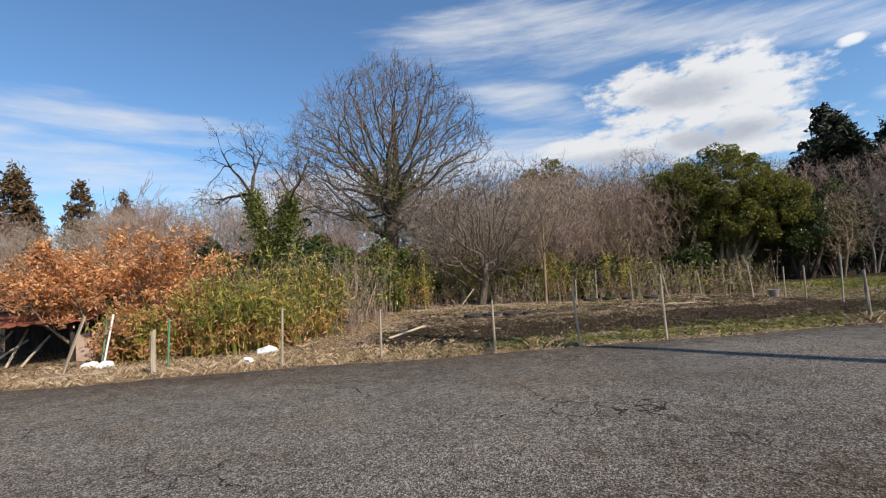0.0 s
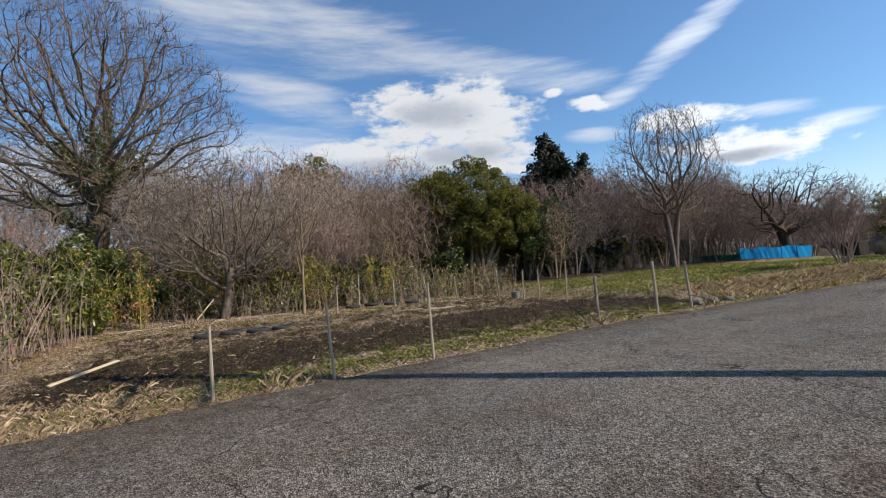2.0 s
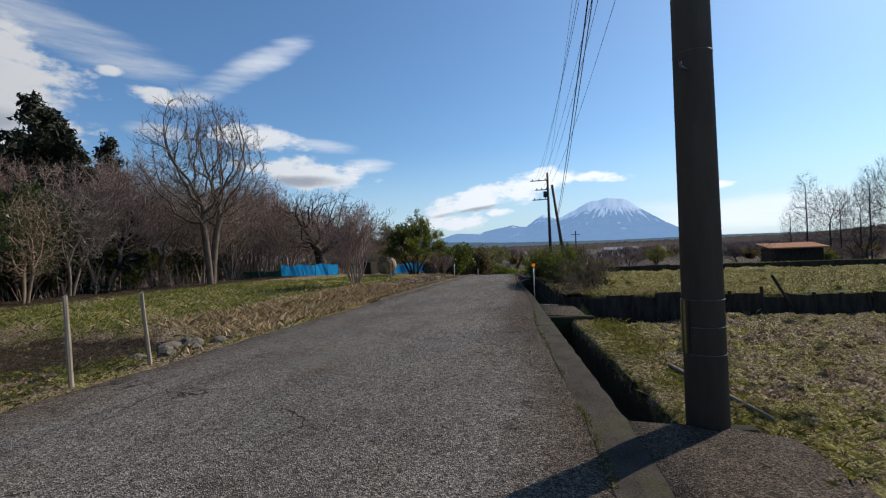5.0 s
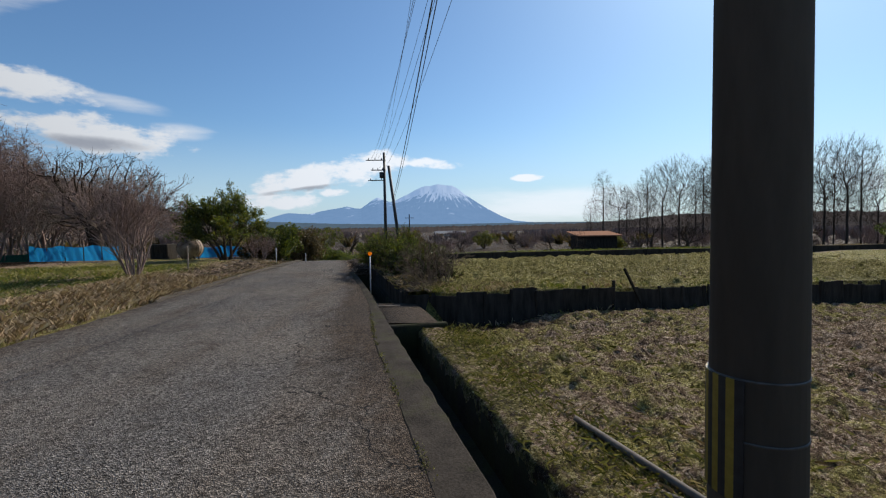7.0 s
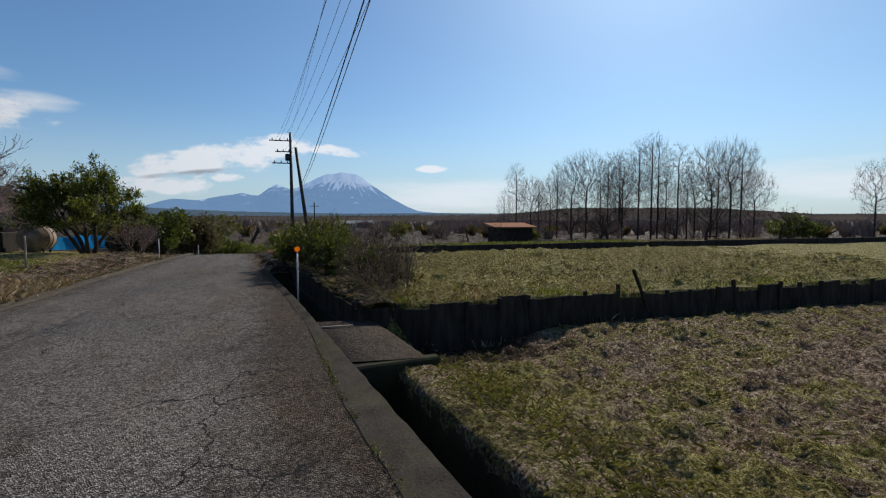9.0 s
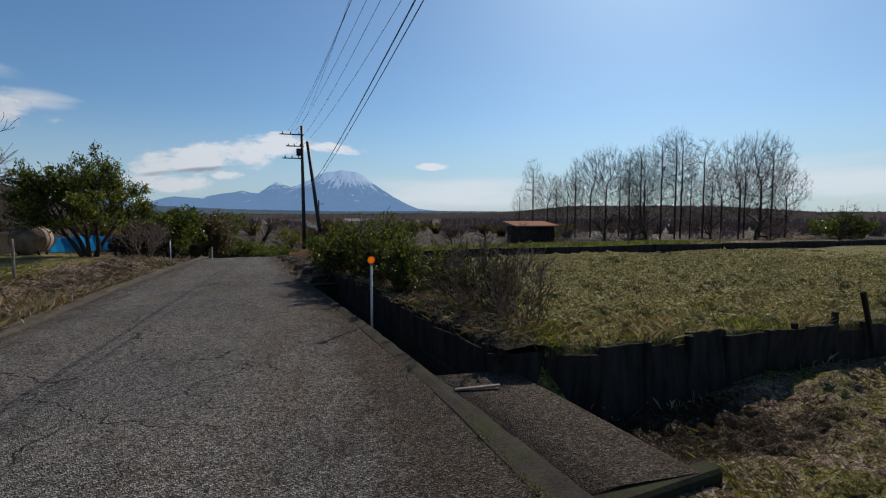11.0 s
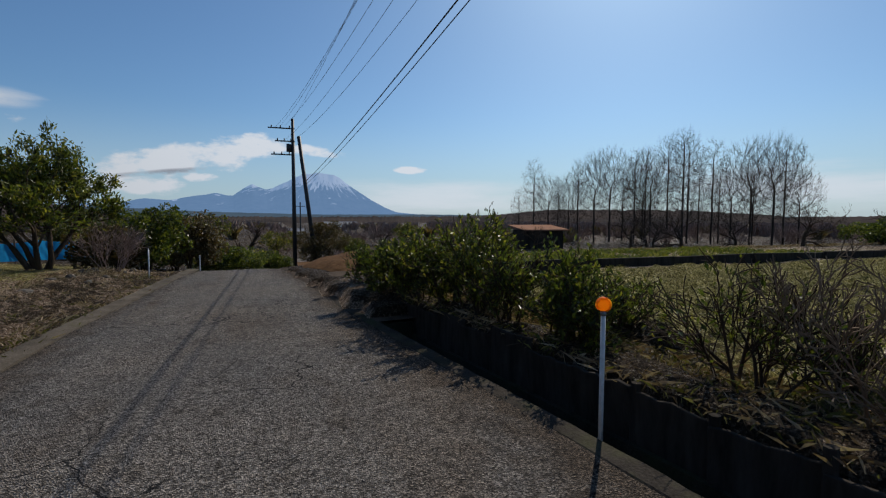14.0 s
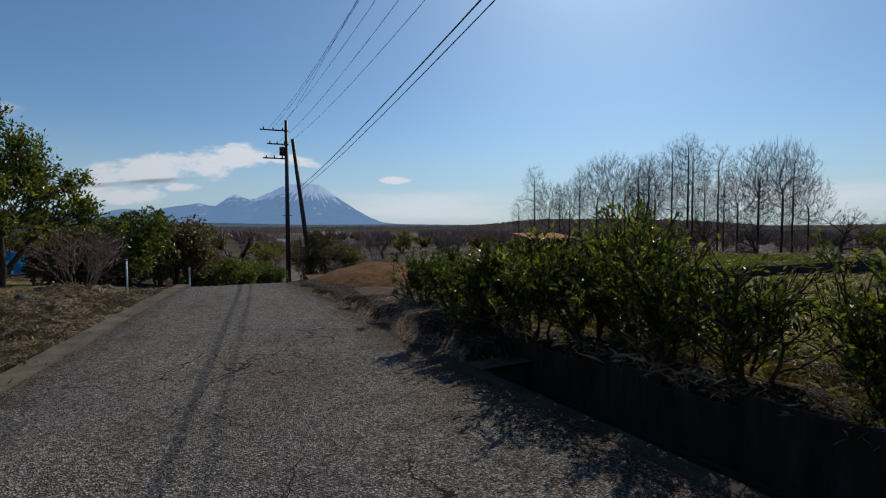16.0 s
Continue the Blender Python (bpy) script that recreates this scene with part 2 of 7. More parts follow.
def make_ground():
    m = Mat("earth_and_turf", 0.95, 0, 0.14)
    a = m.node("ShaderNodeVertexColor")
    a.layer_name = "zone"
    sep = m.node("ShaderNodeSeparateColor")
    m.link(a.outputs[0], sep.inputs[0])
    grass, straw, soil = sep.outputs[0], sep.outputs[1], sep.outputs[2]
    n1, n2, n3, n4 = m.noise(1.3, 7, 0.7), m.noise(7, 7, 0.75), m.noise(30, 5, 0.75), m.noise(75, 3, 0.7)
    both = m.mix(0.5, n1, n2)
    crumb = m.mix(0.5, m.voronoi(34, "Color"), m.voronoi(85, "Color"))
    fine = m.mix(0.38, m.mix(0.55, n2, n3), crumb)
    earth = m.ramp(fine, (0.34, (0.018, 0.012, 0.008)), (0.5, (0.28, 0.195, 0.13)), (0.64, (0.76, 0.60, 0.45)))
    turf = m.ramp(fine, (0.34, (0.016, 0.014, 0.005)), (0.5, (0.26, 0.232, 0.070)), (0.65, (0.66, 0.58, 0.21)))
    hay = m.ramp(fine, (0.34, (0.06, 0.034, 0.017)), (0.5, (0.31, 0.205, 0.115)), (0.66, (0.66, 0.50, 0.33)))
    dark = m.ramp(fine, (0.30, (0.008, 0.006, 0.004)), (0.52, (0.052, 0.036, 0.023)), (0.7, (0.19, 0.135, 0.085)))

    def patch(z, k=3.4):
        return m.step(m.math("ADD", z, m.math("MULTIPLY", m.math("SUBTRACT", both, 0.5), k)), 0.38, 0.62)

    c = m.mix(patch(grass), earth, turf)
    c = m.mix(patch(straw, 1.8), c, hay)
    c = m.mix(patch(soil), c, dark)
    m.rough(m.ramp(crumb, (0.62, (1.0, 1.0, 1.0)), (0.68, (0.4, 0.4, 0.4))))
    m.color(c).bump(n2, 0.11, 1.0).bump(n3, 0.07, 1.0).bump(n4, 0.04, 1.0)
    return m.m


def make_bark(name, dark, light, moss=0.0):
    m = Mat(name, 0.92, 0, 0.2)
    n = m.noise(9, 6, 0.7, m.obj, (1, 1, 0.25))
    c = m.ramp(n, (0.3, dark), (0.7, light))
    if moss:
        c = m.mix(m.math("MULTIPLY", m.step(m.noise(1.2, 5), 0.5, 0.65), moss), c, (0.06, 0.075, 0.02))
    m.color(c).bump(n, 0.02, 0.8)
    return m.m


def make_leaf(name, stops, rough=0.45, through=0.3, spec=0.5):
    m = Mat(name, rough, 0, spec)
    rnd = m.node("ShaderNodeObjectInfo").outputs["Random"]
    f = m.math("ADD", m.math("MULTIPLY", m.island(), 0.85), m.math("MULTIPLY", rnd, 0.15))
    c = m.ramp(f, *stops)
    m.color(c)
    m.glow_through(m.mix(1.0, c, (1.7, 1.8, 0.9), "MULTIPLY"), through)
    return m.m


def make_plain(name, c1, c2, rough=0.7, metal=0.0, scale=14, bump=0.004, stretch=None, spec=0.4):
    m = Mat(name, rough, metal, spec)
    n = m.noise(scale, 6, 0.65, m.obj, stretch)
    m.color(m.ramp(n, (0.3, c1), (0.7, c2))).bump(n, bump, 0.8)
    return m.m


ASPHALT = make_asphalt()
LIP = make_concrete("weathered_concrete", (0.046, 0.039, 0.032), 0.7)
LIP_PALE = make_concrete("pale_weathered_concrete", (0.105, 0.088, 0.068), 0.3)
MOSSY = make_concrete("mossy_concrete", (0.034, 0.031, 0.024), 1.0)
POLE_CONCRETE = make_plain("pole_concrete", (0.058, 0.054, 0.049), (0.098, 0.092, 0.084), 0.8, 0, 5, 0.002, (1, 1, 0.2))
GROUND = make_ground()
BARK_DARK = make_bark("dark_bark", (0.026, 0.018, 0.012), (0.105, 0.075, 0.052))
BARK_GREY = make_bark("grey_bark", (0.115, 0.094, 0.076), (0.38, 0.31, 0.25))
BARK_LIMB = make_bark("brown_grey_bark", (0.055, 0.042, 0.033), (0.20, 0.155, 0.12))
BARK_FAR = make_bark("far_grey_bark", (0.026, 0.020, 0.016), (0.085, 0.066, 0.052))
BARK_RED = make_bark("reddish_twig", (0.125, 0.090, 0.076), (0.39, 0.28, 0.235))
BARK_PALE = make_bark("pale_bark", (0.09, 0.063, 0.042), (0.30, 0.222, 0.152))
BARK_IVY = make_bark("ivied_bark", (0.04, 0.03, 0.022), (0.16, 0.12, 0.085), 0.6)
LEAF_DARK = make_leaf("dark_evergreen_leaf", ((0.0, (0.010, 0.019, 0.006)), (0.5, (0.028, 0.046, 0.011)), (0.85, (0.075, 0.088, 0.018)), (1.0, (0.14, 0.12, 0.03))))
LEAF_OLIVE = make_leaf("olive_evergreen_leaf", ((0.0, (0.020, 0.025, 0.006)), (0.5, (0.085, 0.090, 0.018)), (0.85, (0.19, 0.17, 0.032)), (1.0, (0.30, 0.24, 0.045))), 0.45, 0.36)
LEAF_CONIFER = make_leaf("conifer_needles", ((0.0, (0.004, 0.007, 0.003)), (0.6, (0.014, 0.020, 0.008)), (1.0, (0.035, 0.035, 0.012))), 0.7, 0.12)
LEAF_CEDAR = make_leaf("rusty_cedar_needles", ((0.0, (0.035, 0.018, 0.008)), (0.6, (0.095, 0.052, 0.02)), (1.0, (0.13, 0.09, 0.03))), 0.7, 0.15)
LEAF_ORANGE = make_leaf("withered_orange_leaf", ((0.0, (0.22, 0.085, 0.035)), (0.5, (0.52, 0.245, 0.11)), (1.0, (0.76, 0.46, 0.25))), 0.6, 0.35)
LEAF_BAMBOO = make_leaf("bamboo_leaf", ((0.0, (0.024, 0.032, 0.008)), (0.4, (0.125, 0.135, 0.027)), (0.75, (0.35, 0.315, 0.062)), (1.0, (0.50, 0.38, 0.15))), 0.5, 0.35)
LEAF_IVY = make_leaf("ivy_leaf", ((0.0, (0.028, 0.040, 0.010)), (0.6, (0.095, 0.112, 0.022)), (1.0, (0.20, 0.19, 0.04))), 0.4, 0.2)
LEAF_SHRUB = make_leaf("glossy_shrub_leaf", ((0.0, (0.016, 0.025, 0.007)), (0.5, (0.052, 0.070, 0.013)), (0.85, (0.125, 0.135, 0.024)), (1.0, (0.26, 0.22, 0.04))), 0.36, 0.45, 0.5)
LEAF_RUST = make_leaf("brown_hedge_leaf", ((0.0, (0.03, 0.026, 0.010)), (0.6, (0.085, 0.062, 0.025)), (1.0, (0.15, 0.095, 0.04))), 0.6, 0.25)
BLADE_DRY = make_leaf("dry_grass_blade", ((0.0, (0.10, 0.062, 0.035)), (0.5, (0.30, 0.21, 0.13)), (1.0, (0.58, 0.46, 0.32))), 0.8, 0.12, 0.2)
BLADE_GREEN = make_leaf("green_grass_blade", ((0.0, (0.028, 0.027, 0.008)), (0.55, (0.115, 0.112, 0.030)), (1.0, (0.29, 0.245, 0.095))), 0.7, 0.2, 0.25)
WEED_GREEN = make_leaf("fresh_weed_leaf", ((0.0, (0.04, 0.05, 0.012)), (0.6, (0.12, 0.135, 0.027)), (1.0, (0.27, 0.24, 0.06))), 0.55, 0.3)
WOOD_POST = make_plain("weathered_stake_wood", (0.20, 0.155, 0.11), (0.42, 0.35, 0.27), 0.85, 0, 12, 0.004, (1, 1, 0.12))
WOOD_DARK = make_plain("damp_old_wood", (0.016, 0.014, 0.012), (0.060, 0.051, 0.042), 0.95, 0, 9, 0.008, (1, 1, 0.2), 0.1)
PAINT_WHITE = make_plain("white_post_paint", (0.55, 0.55, 0.54), (0.75, 0.75, 0.73), 0.45, 0, 20, 0.001)
REFLECTOR = Mat("orange_reflector", 0.35, 0, 0.25).color((0.95, 0.36, 0.02)).glow_through((1.0, 0.50, 0.04), 0.7).m
STEEL = make_plain("galvanised_steel", (0.14, 0.145, 0.15), (0.30, 0.31, 0.32), 0.5, 0.7, 18, 0.001)
STEEL_DARK = make_plain("dark_line_metal", (0.02, 0.02, 0.022), (0.06, 0.06, 0.062), 0.55, 0.2, 18, 0.001)
RUST = make_plain("rusted_sheet", (0.13, 0.035, 0.018), (0.33, 0.105, 0.055), 0.85, 0.1, 4, 0.004)
TARP_BLUE = Mat("blue_tarpaulin", 0.4).color((0.02, 0.22, 0.52)).glow_through((0.02, 0.30, 0.66), 0.4).m
NET_GREEN = make_plain("green_mesh_sheet", (0.01, 0.075, 0.05), (0.03, 0.15, 0.10), 0.7, 0, 20, 0.01)
GUARD_BLACK = make_plain("black_guard_sheet", (0.012, 0.012, 0.013), (0.03, 0.03, 0.031), 0.5, 0, 20, 0.001)
GUARD_YELLOW = make_plain("faded_yellow_stripe", (0.19, 0.13, 0.014), (0.31, 0.215, 0.03), 0.5, 0, 20, 0.001)
ROOF_RED = make_plain("faded_red_roof", (0.25, 0.115, 0.065), (0.37, 0.20, 0.125), 0.95, 0, 5, 0.004, None, 0.05)
STONE = make_plain("field_stone", (0.05, 0.042, 0.034), (0.17, 0.148, 0.122), 0.9, 0, 8, 0.02)
PLASTIC_WHITE = make_plain("white_plastic_bag", (0.6, 0.6, 0.6), (0.82, 0.82, 0.8), 0.4, 0, 12, 0.02)
RUBBER = make_plain("tyre_rubber", (0.012, 0.012, 0.012), (0.032, 0.031, 0.03), 0.8, 0, 30, 0.004)
PIPE_GREY = make_plain("weathered_pole_grey", (0.07, 0.058, 0.046), (0.17, 0.145, 0.118), 0.75, 0, 9, 0.003, (1, 1, 0.15))
PIPE_GREEN = make_plain("green_coated_pole", (0.06, 0.15, 0.085), (0.13, 0.25, 0.15), 0.5, 0, 14, 0.001)
DRUM_PAINT = make_plain("weathered_tank_paint", (0.13, 0.085, 0.055), (0.40, 0.33, 0.26), 0.8, 0, 3, 0.004)
PAINT_PINK = make_plain("faded_pink_block", (0.33, 0.22, 0.17), (0.48, 0.35, 0.28), 0.9, 0, 9, 0.004)
DIRT_BROWN = make_plain("trodden_brown_dirt", (0.035, 0.026, 0.019), (0.115, 0.084, 0.060), 0.95, 0, 4, 0.04, None, 0.06)
DIRT_ORANGE = make_plain("orange_dirt", (0.07, 0.036, 0.016), (0.17, 0.092, 0.042), 0.95, 0, 5, 0.05, None, 0.04)


# ---- mesh helpers ----
def mesh_of(name, verts, faces, material, smooth=False):
    me = bpy.data.meshes.new(name)
    verts = np.asarray(verts, dtype=np.float32).reshape(-1, 3)
    if isinstance(faces, np.ndarray):
        n, k = faces.shape
        me.vertices.add(len(verts))
        me.vertices.foreach_set("co", verts.ravel())
        me.loops.add(n * k)
        me.loops.foreach_set("vertex_index", faces.astype(np.int32).ravel())
        me.polygons.add(n)
        me.polygons.foreach_set("loop_start", np.arange(0, n * k, k, dtype=np.int32))
        me.polygons.foreach_set("loop_total", np.full(n, k, dtype=np.int32))
        me.update(calc_edges=True)
    else:
        me.from_pydata([tuple(map(float, v)) for v in verts], [], faces)
    me.materials.append(material)
    me.polygons.foreach_set("use_smooth", np.full(len(me.polygons), bool(smooth)))
    me.update()
    return me


def part_mesh(name, me, parent=None, label=""):
    ob = new(name, me)
    if parent:
        ob.parent = parent
    return tagged(ob, label)


def part(name, bm, material, parent=None, label="", smooth=False):
    me = bpy.data.meshes.new(name)
    bm.to_mesh(me)
    bm.free()
    me.materials.append(material)
    if smooth:
        me.polygons.foreach_set("use_smooth", np.ones(len(me.polygons), dtype=bool))
    return part_mesh(name, me, parent, label)


def thing(name, x, y, z, label, category, group="", kind="", rz=0.0):
    ob = new(name)
    ob.matrix_world = pose(x, y, z, 0, 0, rz)
    ob.empty_display_size = 0.1
    return tagged(ob, label, category, group, kind)


def box(bm, cx, cy, cz, sx, sy, sz, rot=None, bevel=0.0):
    """A bevelled box round a centre."""
    r = bmesh.ops.create_cube(bm, size=1.0)
    vs = r["verts"]
    m = Matrix.LocRotScale((cx, cy, cz), Euler([radians(a) for a in (rot or (0, 0, 0))]), (sx, sy, sz))
    bmesh.ops.transform(bm, matrix=m, verts=vs)
    if bevel:
        es = list({e for v in vs for e in v.link_edges})
        bmesh.ops.bevel(bm, geom=es, offset=bevel, segments=1, affect="EDGES", profile=0.5)
    return bm


def cyl(bm, a, b, ra, rb, sides=10, caps=True):
    """A tapered round bar from a to b."""
    a, b = Vector(a), Vector(b)
    q = (b - a).to_track_quat("Z", "Y").to_matrix()
    rings = []
    for p, r in ((a, ra), (b, rb)):
        rings.append([bm.verts.new(p + q @ Vector((r * math.cos(k * math.tau / sides), r * math.sin(k * math.tau / sides), 0))) for k in range(sides)])
    for k in range(sides):
        bm.faces.new((rings[0][k], rings[0][(k + 1) % sides], rings[1][(k + 1) % sides], rings[1][k]))
    if caps:
        bm.faces.new(rings[0][::-1])
        bm.faces.new(rings[1])
    return bm


def tubes(branches, sides=5):
    """Tapered tubes along many poly-lines of equal length; branches: list of (points, radii)."""
    by_len = {}
    for p, r in branches:
        by_len.setdefault(len(p), []).append((p, r))
    all_v, all_f, base = [], [], 0
    for n, group in by_len.items():
        P = np.array([g[0] for g in group], dtype=np.float64)
        R = np.array([g[1] for g in group], dtype=np.float64)
        T = np.gradient(P, axis=1)
        T /= np.linalg.norm(T, axis=2, keepdims=True) + 1e-9
        ref = np.where(np.abs(T[..., 2:3]) > 0.9, np.array([1.0, 0, 0]), np.array([0, 0, 1.0]))
        U = np.cross(T, ref)
        U /= np.linalg.norm(U, axis=2, keepdims=True) + 1e-9
        W = np.cross(T, U)
        ang = np.arange(sides) * math.tau / sides
        V = P[:, :, None] + R[:, :, None, None] * (U[:, :, None] * np.cos(ang)[:, None] + W[:, :, None] * np.sin(ang)[:, None])
        B = len(group)
        idx = base + np.arange(B * n * sides).reshape(B, n, sides)
        a, b = idx[:, :-1, :], idx[:, 1:, :]
        f = np.stack((a, np.roll(a, -1, 2), np.roll(b, -1, 2), b), axis=-1).reshape(-1, 4)
        all_v.append(V.reshape(-1, 3))
        all_f.append(f)
        base += B * n * sides
    return np.concatenate(all_v), np.concatenate(all_f)


def unit(v):
    return v / (np.linalg.norm(v) + 1e-9)


def grow(rng, start, way, length, radius, level, spec, out, tips, slim=1.0, fine=0.0045):
    """One limb and its side limbs. spec: per level (children, length ratio, spread degrees, wander, lift)."""
    n = 6 if level <= 1 else 4
    kids, ratio, spread, wander, lift = spec[min(level, len(spec) - 1)]
    pts, rad = [np.array(start, float)], [radius]
    d = unit(np.array(way, float))
    last = level == len(spec) - 1
    for k in range(1, n):
        d = unit(d + rng.normal(0, wander, 3) + np.array([0, 0, lift]))
        pts.append(pts[-1] + d * length / (n - 1))
        rad.append(max(radius * (1 - (0.6 if not last else 0.75) * k / (n - 1)), fine))
    out.setdefault(level, []).append((np.array(pts), np.array(rad)))
    if last:
        tips.append((pts[-1], d))
        return
    for c in range(kids):
        f = rng.uniform(0.28 if level else 0.35, 1.0) if c else 1.0
        g = f * (n - 1)
        i = min(int(g), n - 2)
        p = pts[i] + (pts[i + 1] - pts[i]) * (g - i)
        r = rad[i] + (rad[i + 1] - rad[i]) * (g - i)
        axis = unit(pts[i + 1] - pts[i])
        side = unit(np.cross(axis, rng.normal(0, 1, 3)))
        a = radians(spread * rng.uniform(0.55, 1.25)) if c else radians(spread * 0.35)
        grow(rng, p, axis * math.cos(a) + side * math.sin(a), length * ratio * rng.uniform(0.7, 1.15) * (1.15 - 0.35 * f), r * rng.uniform(0.5, 0.72) * slim, level + 1, spec, out, tips, slim, fine)


def leaves_at(rng, centres, size, aspect=0.45, up=0.3, droop=0.0, ways=None):
    """Folded four-cornered leaves at the centres."""
    n = len(centres)
    a = rng.normal(0, 1, (n, 3)) if ways is None else ways + rng.normal(0, 0.6, (n, 3))
    a[:, 2] -= droop
    a /= np.linalg.norm(a, axis=1, keepdims=True)
    nr = rng.normal(0, 1, (n, 3)) + np.array([0, 0, up])
    w = np.cross(a, nr)
    w /= np.linalg.norm(w, axis=1, keepdims=True) + 1e-9
    nn = np.cross(w, a)
    s = size * rng.uniform(0.6, 1.35, (n, 1))
    base, tip = centres - a * s * 0.5, centres + a * s * 0.5
    fold = nn * s * aspect * 0.25
    left, right = centres + w * s * aspect * 0.5 + fold, centres - w * s * aspect * 0.5 + fold
    v = np.stack((base, left, tip, right), axis=1).reshape(-1, 3)
    return v, np.arange(n * 4).reshape(n, 4)


def lumps(rng, n, centre, radii, lump_n, lump_r, hollow=0.55):
    """Points in the outer skin of many small lumps that fill the outer part of an ellipsoid."""
    d = rng.normal(0, 1, (lump_n, 3))
    d /= np.linalg.norm(d, axis=1, keepdims=True)
    c = np.array(centre) + d * np.array(radii) * (rng.uniform(hollow, 1.0, (lump_n, 1)))
    which = rng.integers(0, lump_n, n)
    e = rng.normal(0, 1, (n, 3))
    e /= np.linalg.norm(e, axis=1, keepdims=True)
    rr = lump_r * rng.uniform(0.6, 1.3, (lump_n, 1))[which]
    return c[which] + e * rr * rng.uniform(0.5, 1.0, (n, 1)) ** 0.5 * np.array([1, 1, 0.8])


# ---- plan of the road ----
LX = [-80, -12, -5.1, -1.2, 2.3, 5.2, 9.0, 14.0, 20.0, 25.0, 31.0, 36.0, 60.0, 90.0]
LY = [-2.0, 6.2, 7.5, 8.1, 8.45, 8.85, 9.4, 9.6, 9.65, 9.75, 9.6, 9.3, 8.3, 4.0]
RX = [-80, 4.2, 4.9, 5.6, 7.6, 10.35, 16.5, 20.5, 24.6, 28.5, 33.0, 60.0, 90.0]
RY = [-9.0, -7.0, 2.0, 2.95, 3.2, 3.52, 4.5, 5.12, 5.85, 6.5, 7.2, 5.2, 0.5]


def edge_left(x):
    return np.interp(x, LX, LY)


def edge_right(x):
    return np.interp(x, RX, RY)


def smooth(v, lo, hi):
    t = np.clip((v - lo) / (hi - lo), 0, 1)
    return t * t * (3 - 2 * t)


def dip(x):
    """The road drops beyond its crest."""
    return -0.115 * np.clip(x - 32.0, 0, 26) ** 1.0 * smooth(x, 31.0, 35.0) - 0.02 * np.clip(x - 58, 0, 60)


def wave(x, y, s, k=0):
    return np.sin(x * s * 1.3 + k) * np.sin(y * s + 1.7 * k) * 0.6 + np.sin(x * s * 2.7 + y * s * 1.9 + k) * 0.4


WALL_X = 18.1


def ground_height(x, y):
    x, y = np.asarray(x, float), np.asarray(y, float)
    l, r = edge_left(x), edge_right(x)
    rough = 0.025 * wave(x, y, 3.1) + 0.02 * wave(x, y, 7.3, 2)
    left = -0.03 + rough + 0.6 * smooth(y, 14, 26) * smooth(-x, -6, 4)
    left = left + 0.16 * smooth(x, 13.0, 14.0) * smooth(y - l, 0.9, 2.2) - 0.14 * smooth(x, 10.8, 12.2) * (1 - smooth(x, 12.8, 13.6)) * smooth(y - l, 0.7, 1.4)
    left = left - 0.9 * smooth(x, 34, 50) - 0.8 * smooth(y, 60, 120)
    low = -0.10 - 0.15 * smooth(x, 14.3, 16.8) - 0.22 * smooth(x, 16.3, 17.4) * smooth(y, 0.8, 2.6) + rough * 0.9
    high = 0.20 + rough * 0.7 + 0.05 * wave(x, y, 0.9, 4)
    right = np.where(x < WALL_X + 0.05, low, high)
    right = right + np.where(x > 27.5, -0.12 * smooth(x, 28, 29) - 1.35 * smooth(x, 31, 55), 0)
    corridor = np.exp(-((y - (l + r) / 2) / 5.5) ** 2) * smooth(x, 31, 36)
    z = np.where(y > l, left, np.where(y < r, right, -0.06))
    z = z * (1 - corridor) + (dip(x) - 0.08) * corridor
    ditch = (y < r + 0.30) & (y > r - 0.95) & (x > 6.6) & (x < 24.6)
    z = np.where(ditch, -0.62, z)
    z = np.where((y <= l) & (y >= r - (0.0) ) & ~ditch, np.minimum(z, dip(x) - 0.06), z)
    far = np.hypot(x - 15, y - 5)
    return z - 1.5 * smooth(far, 90, 300)


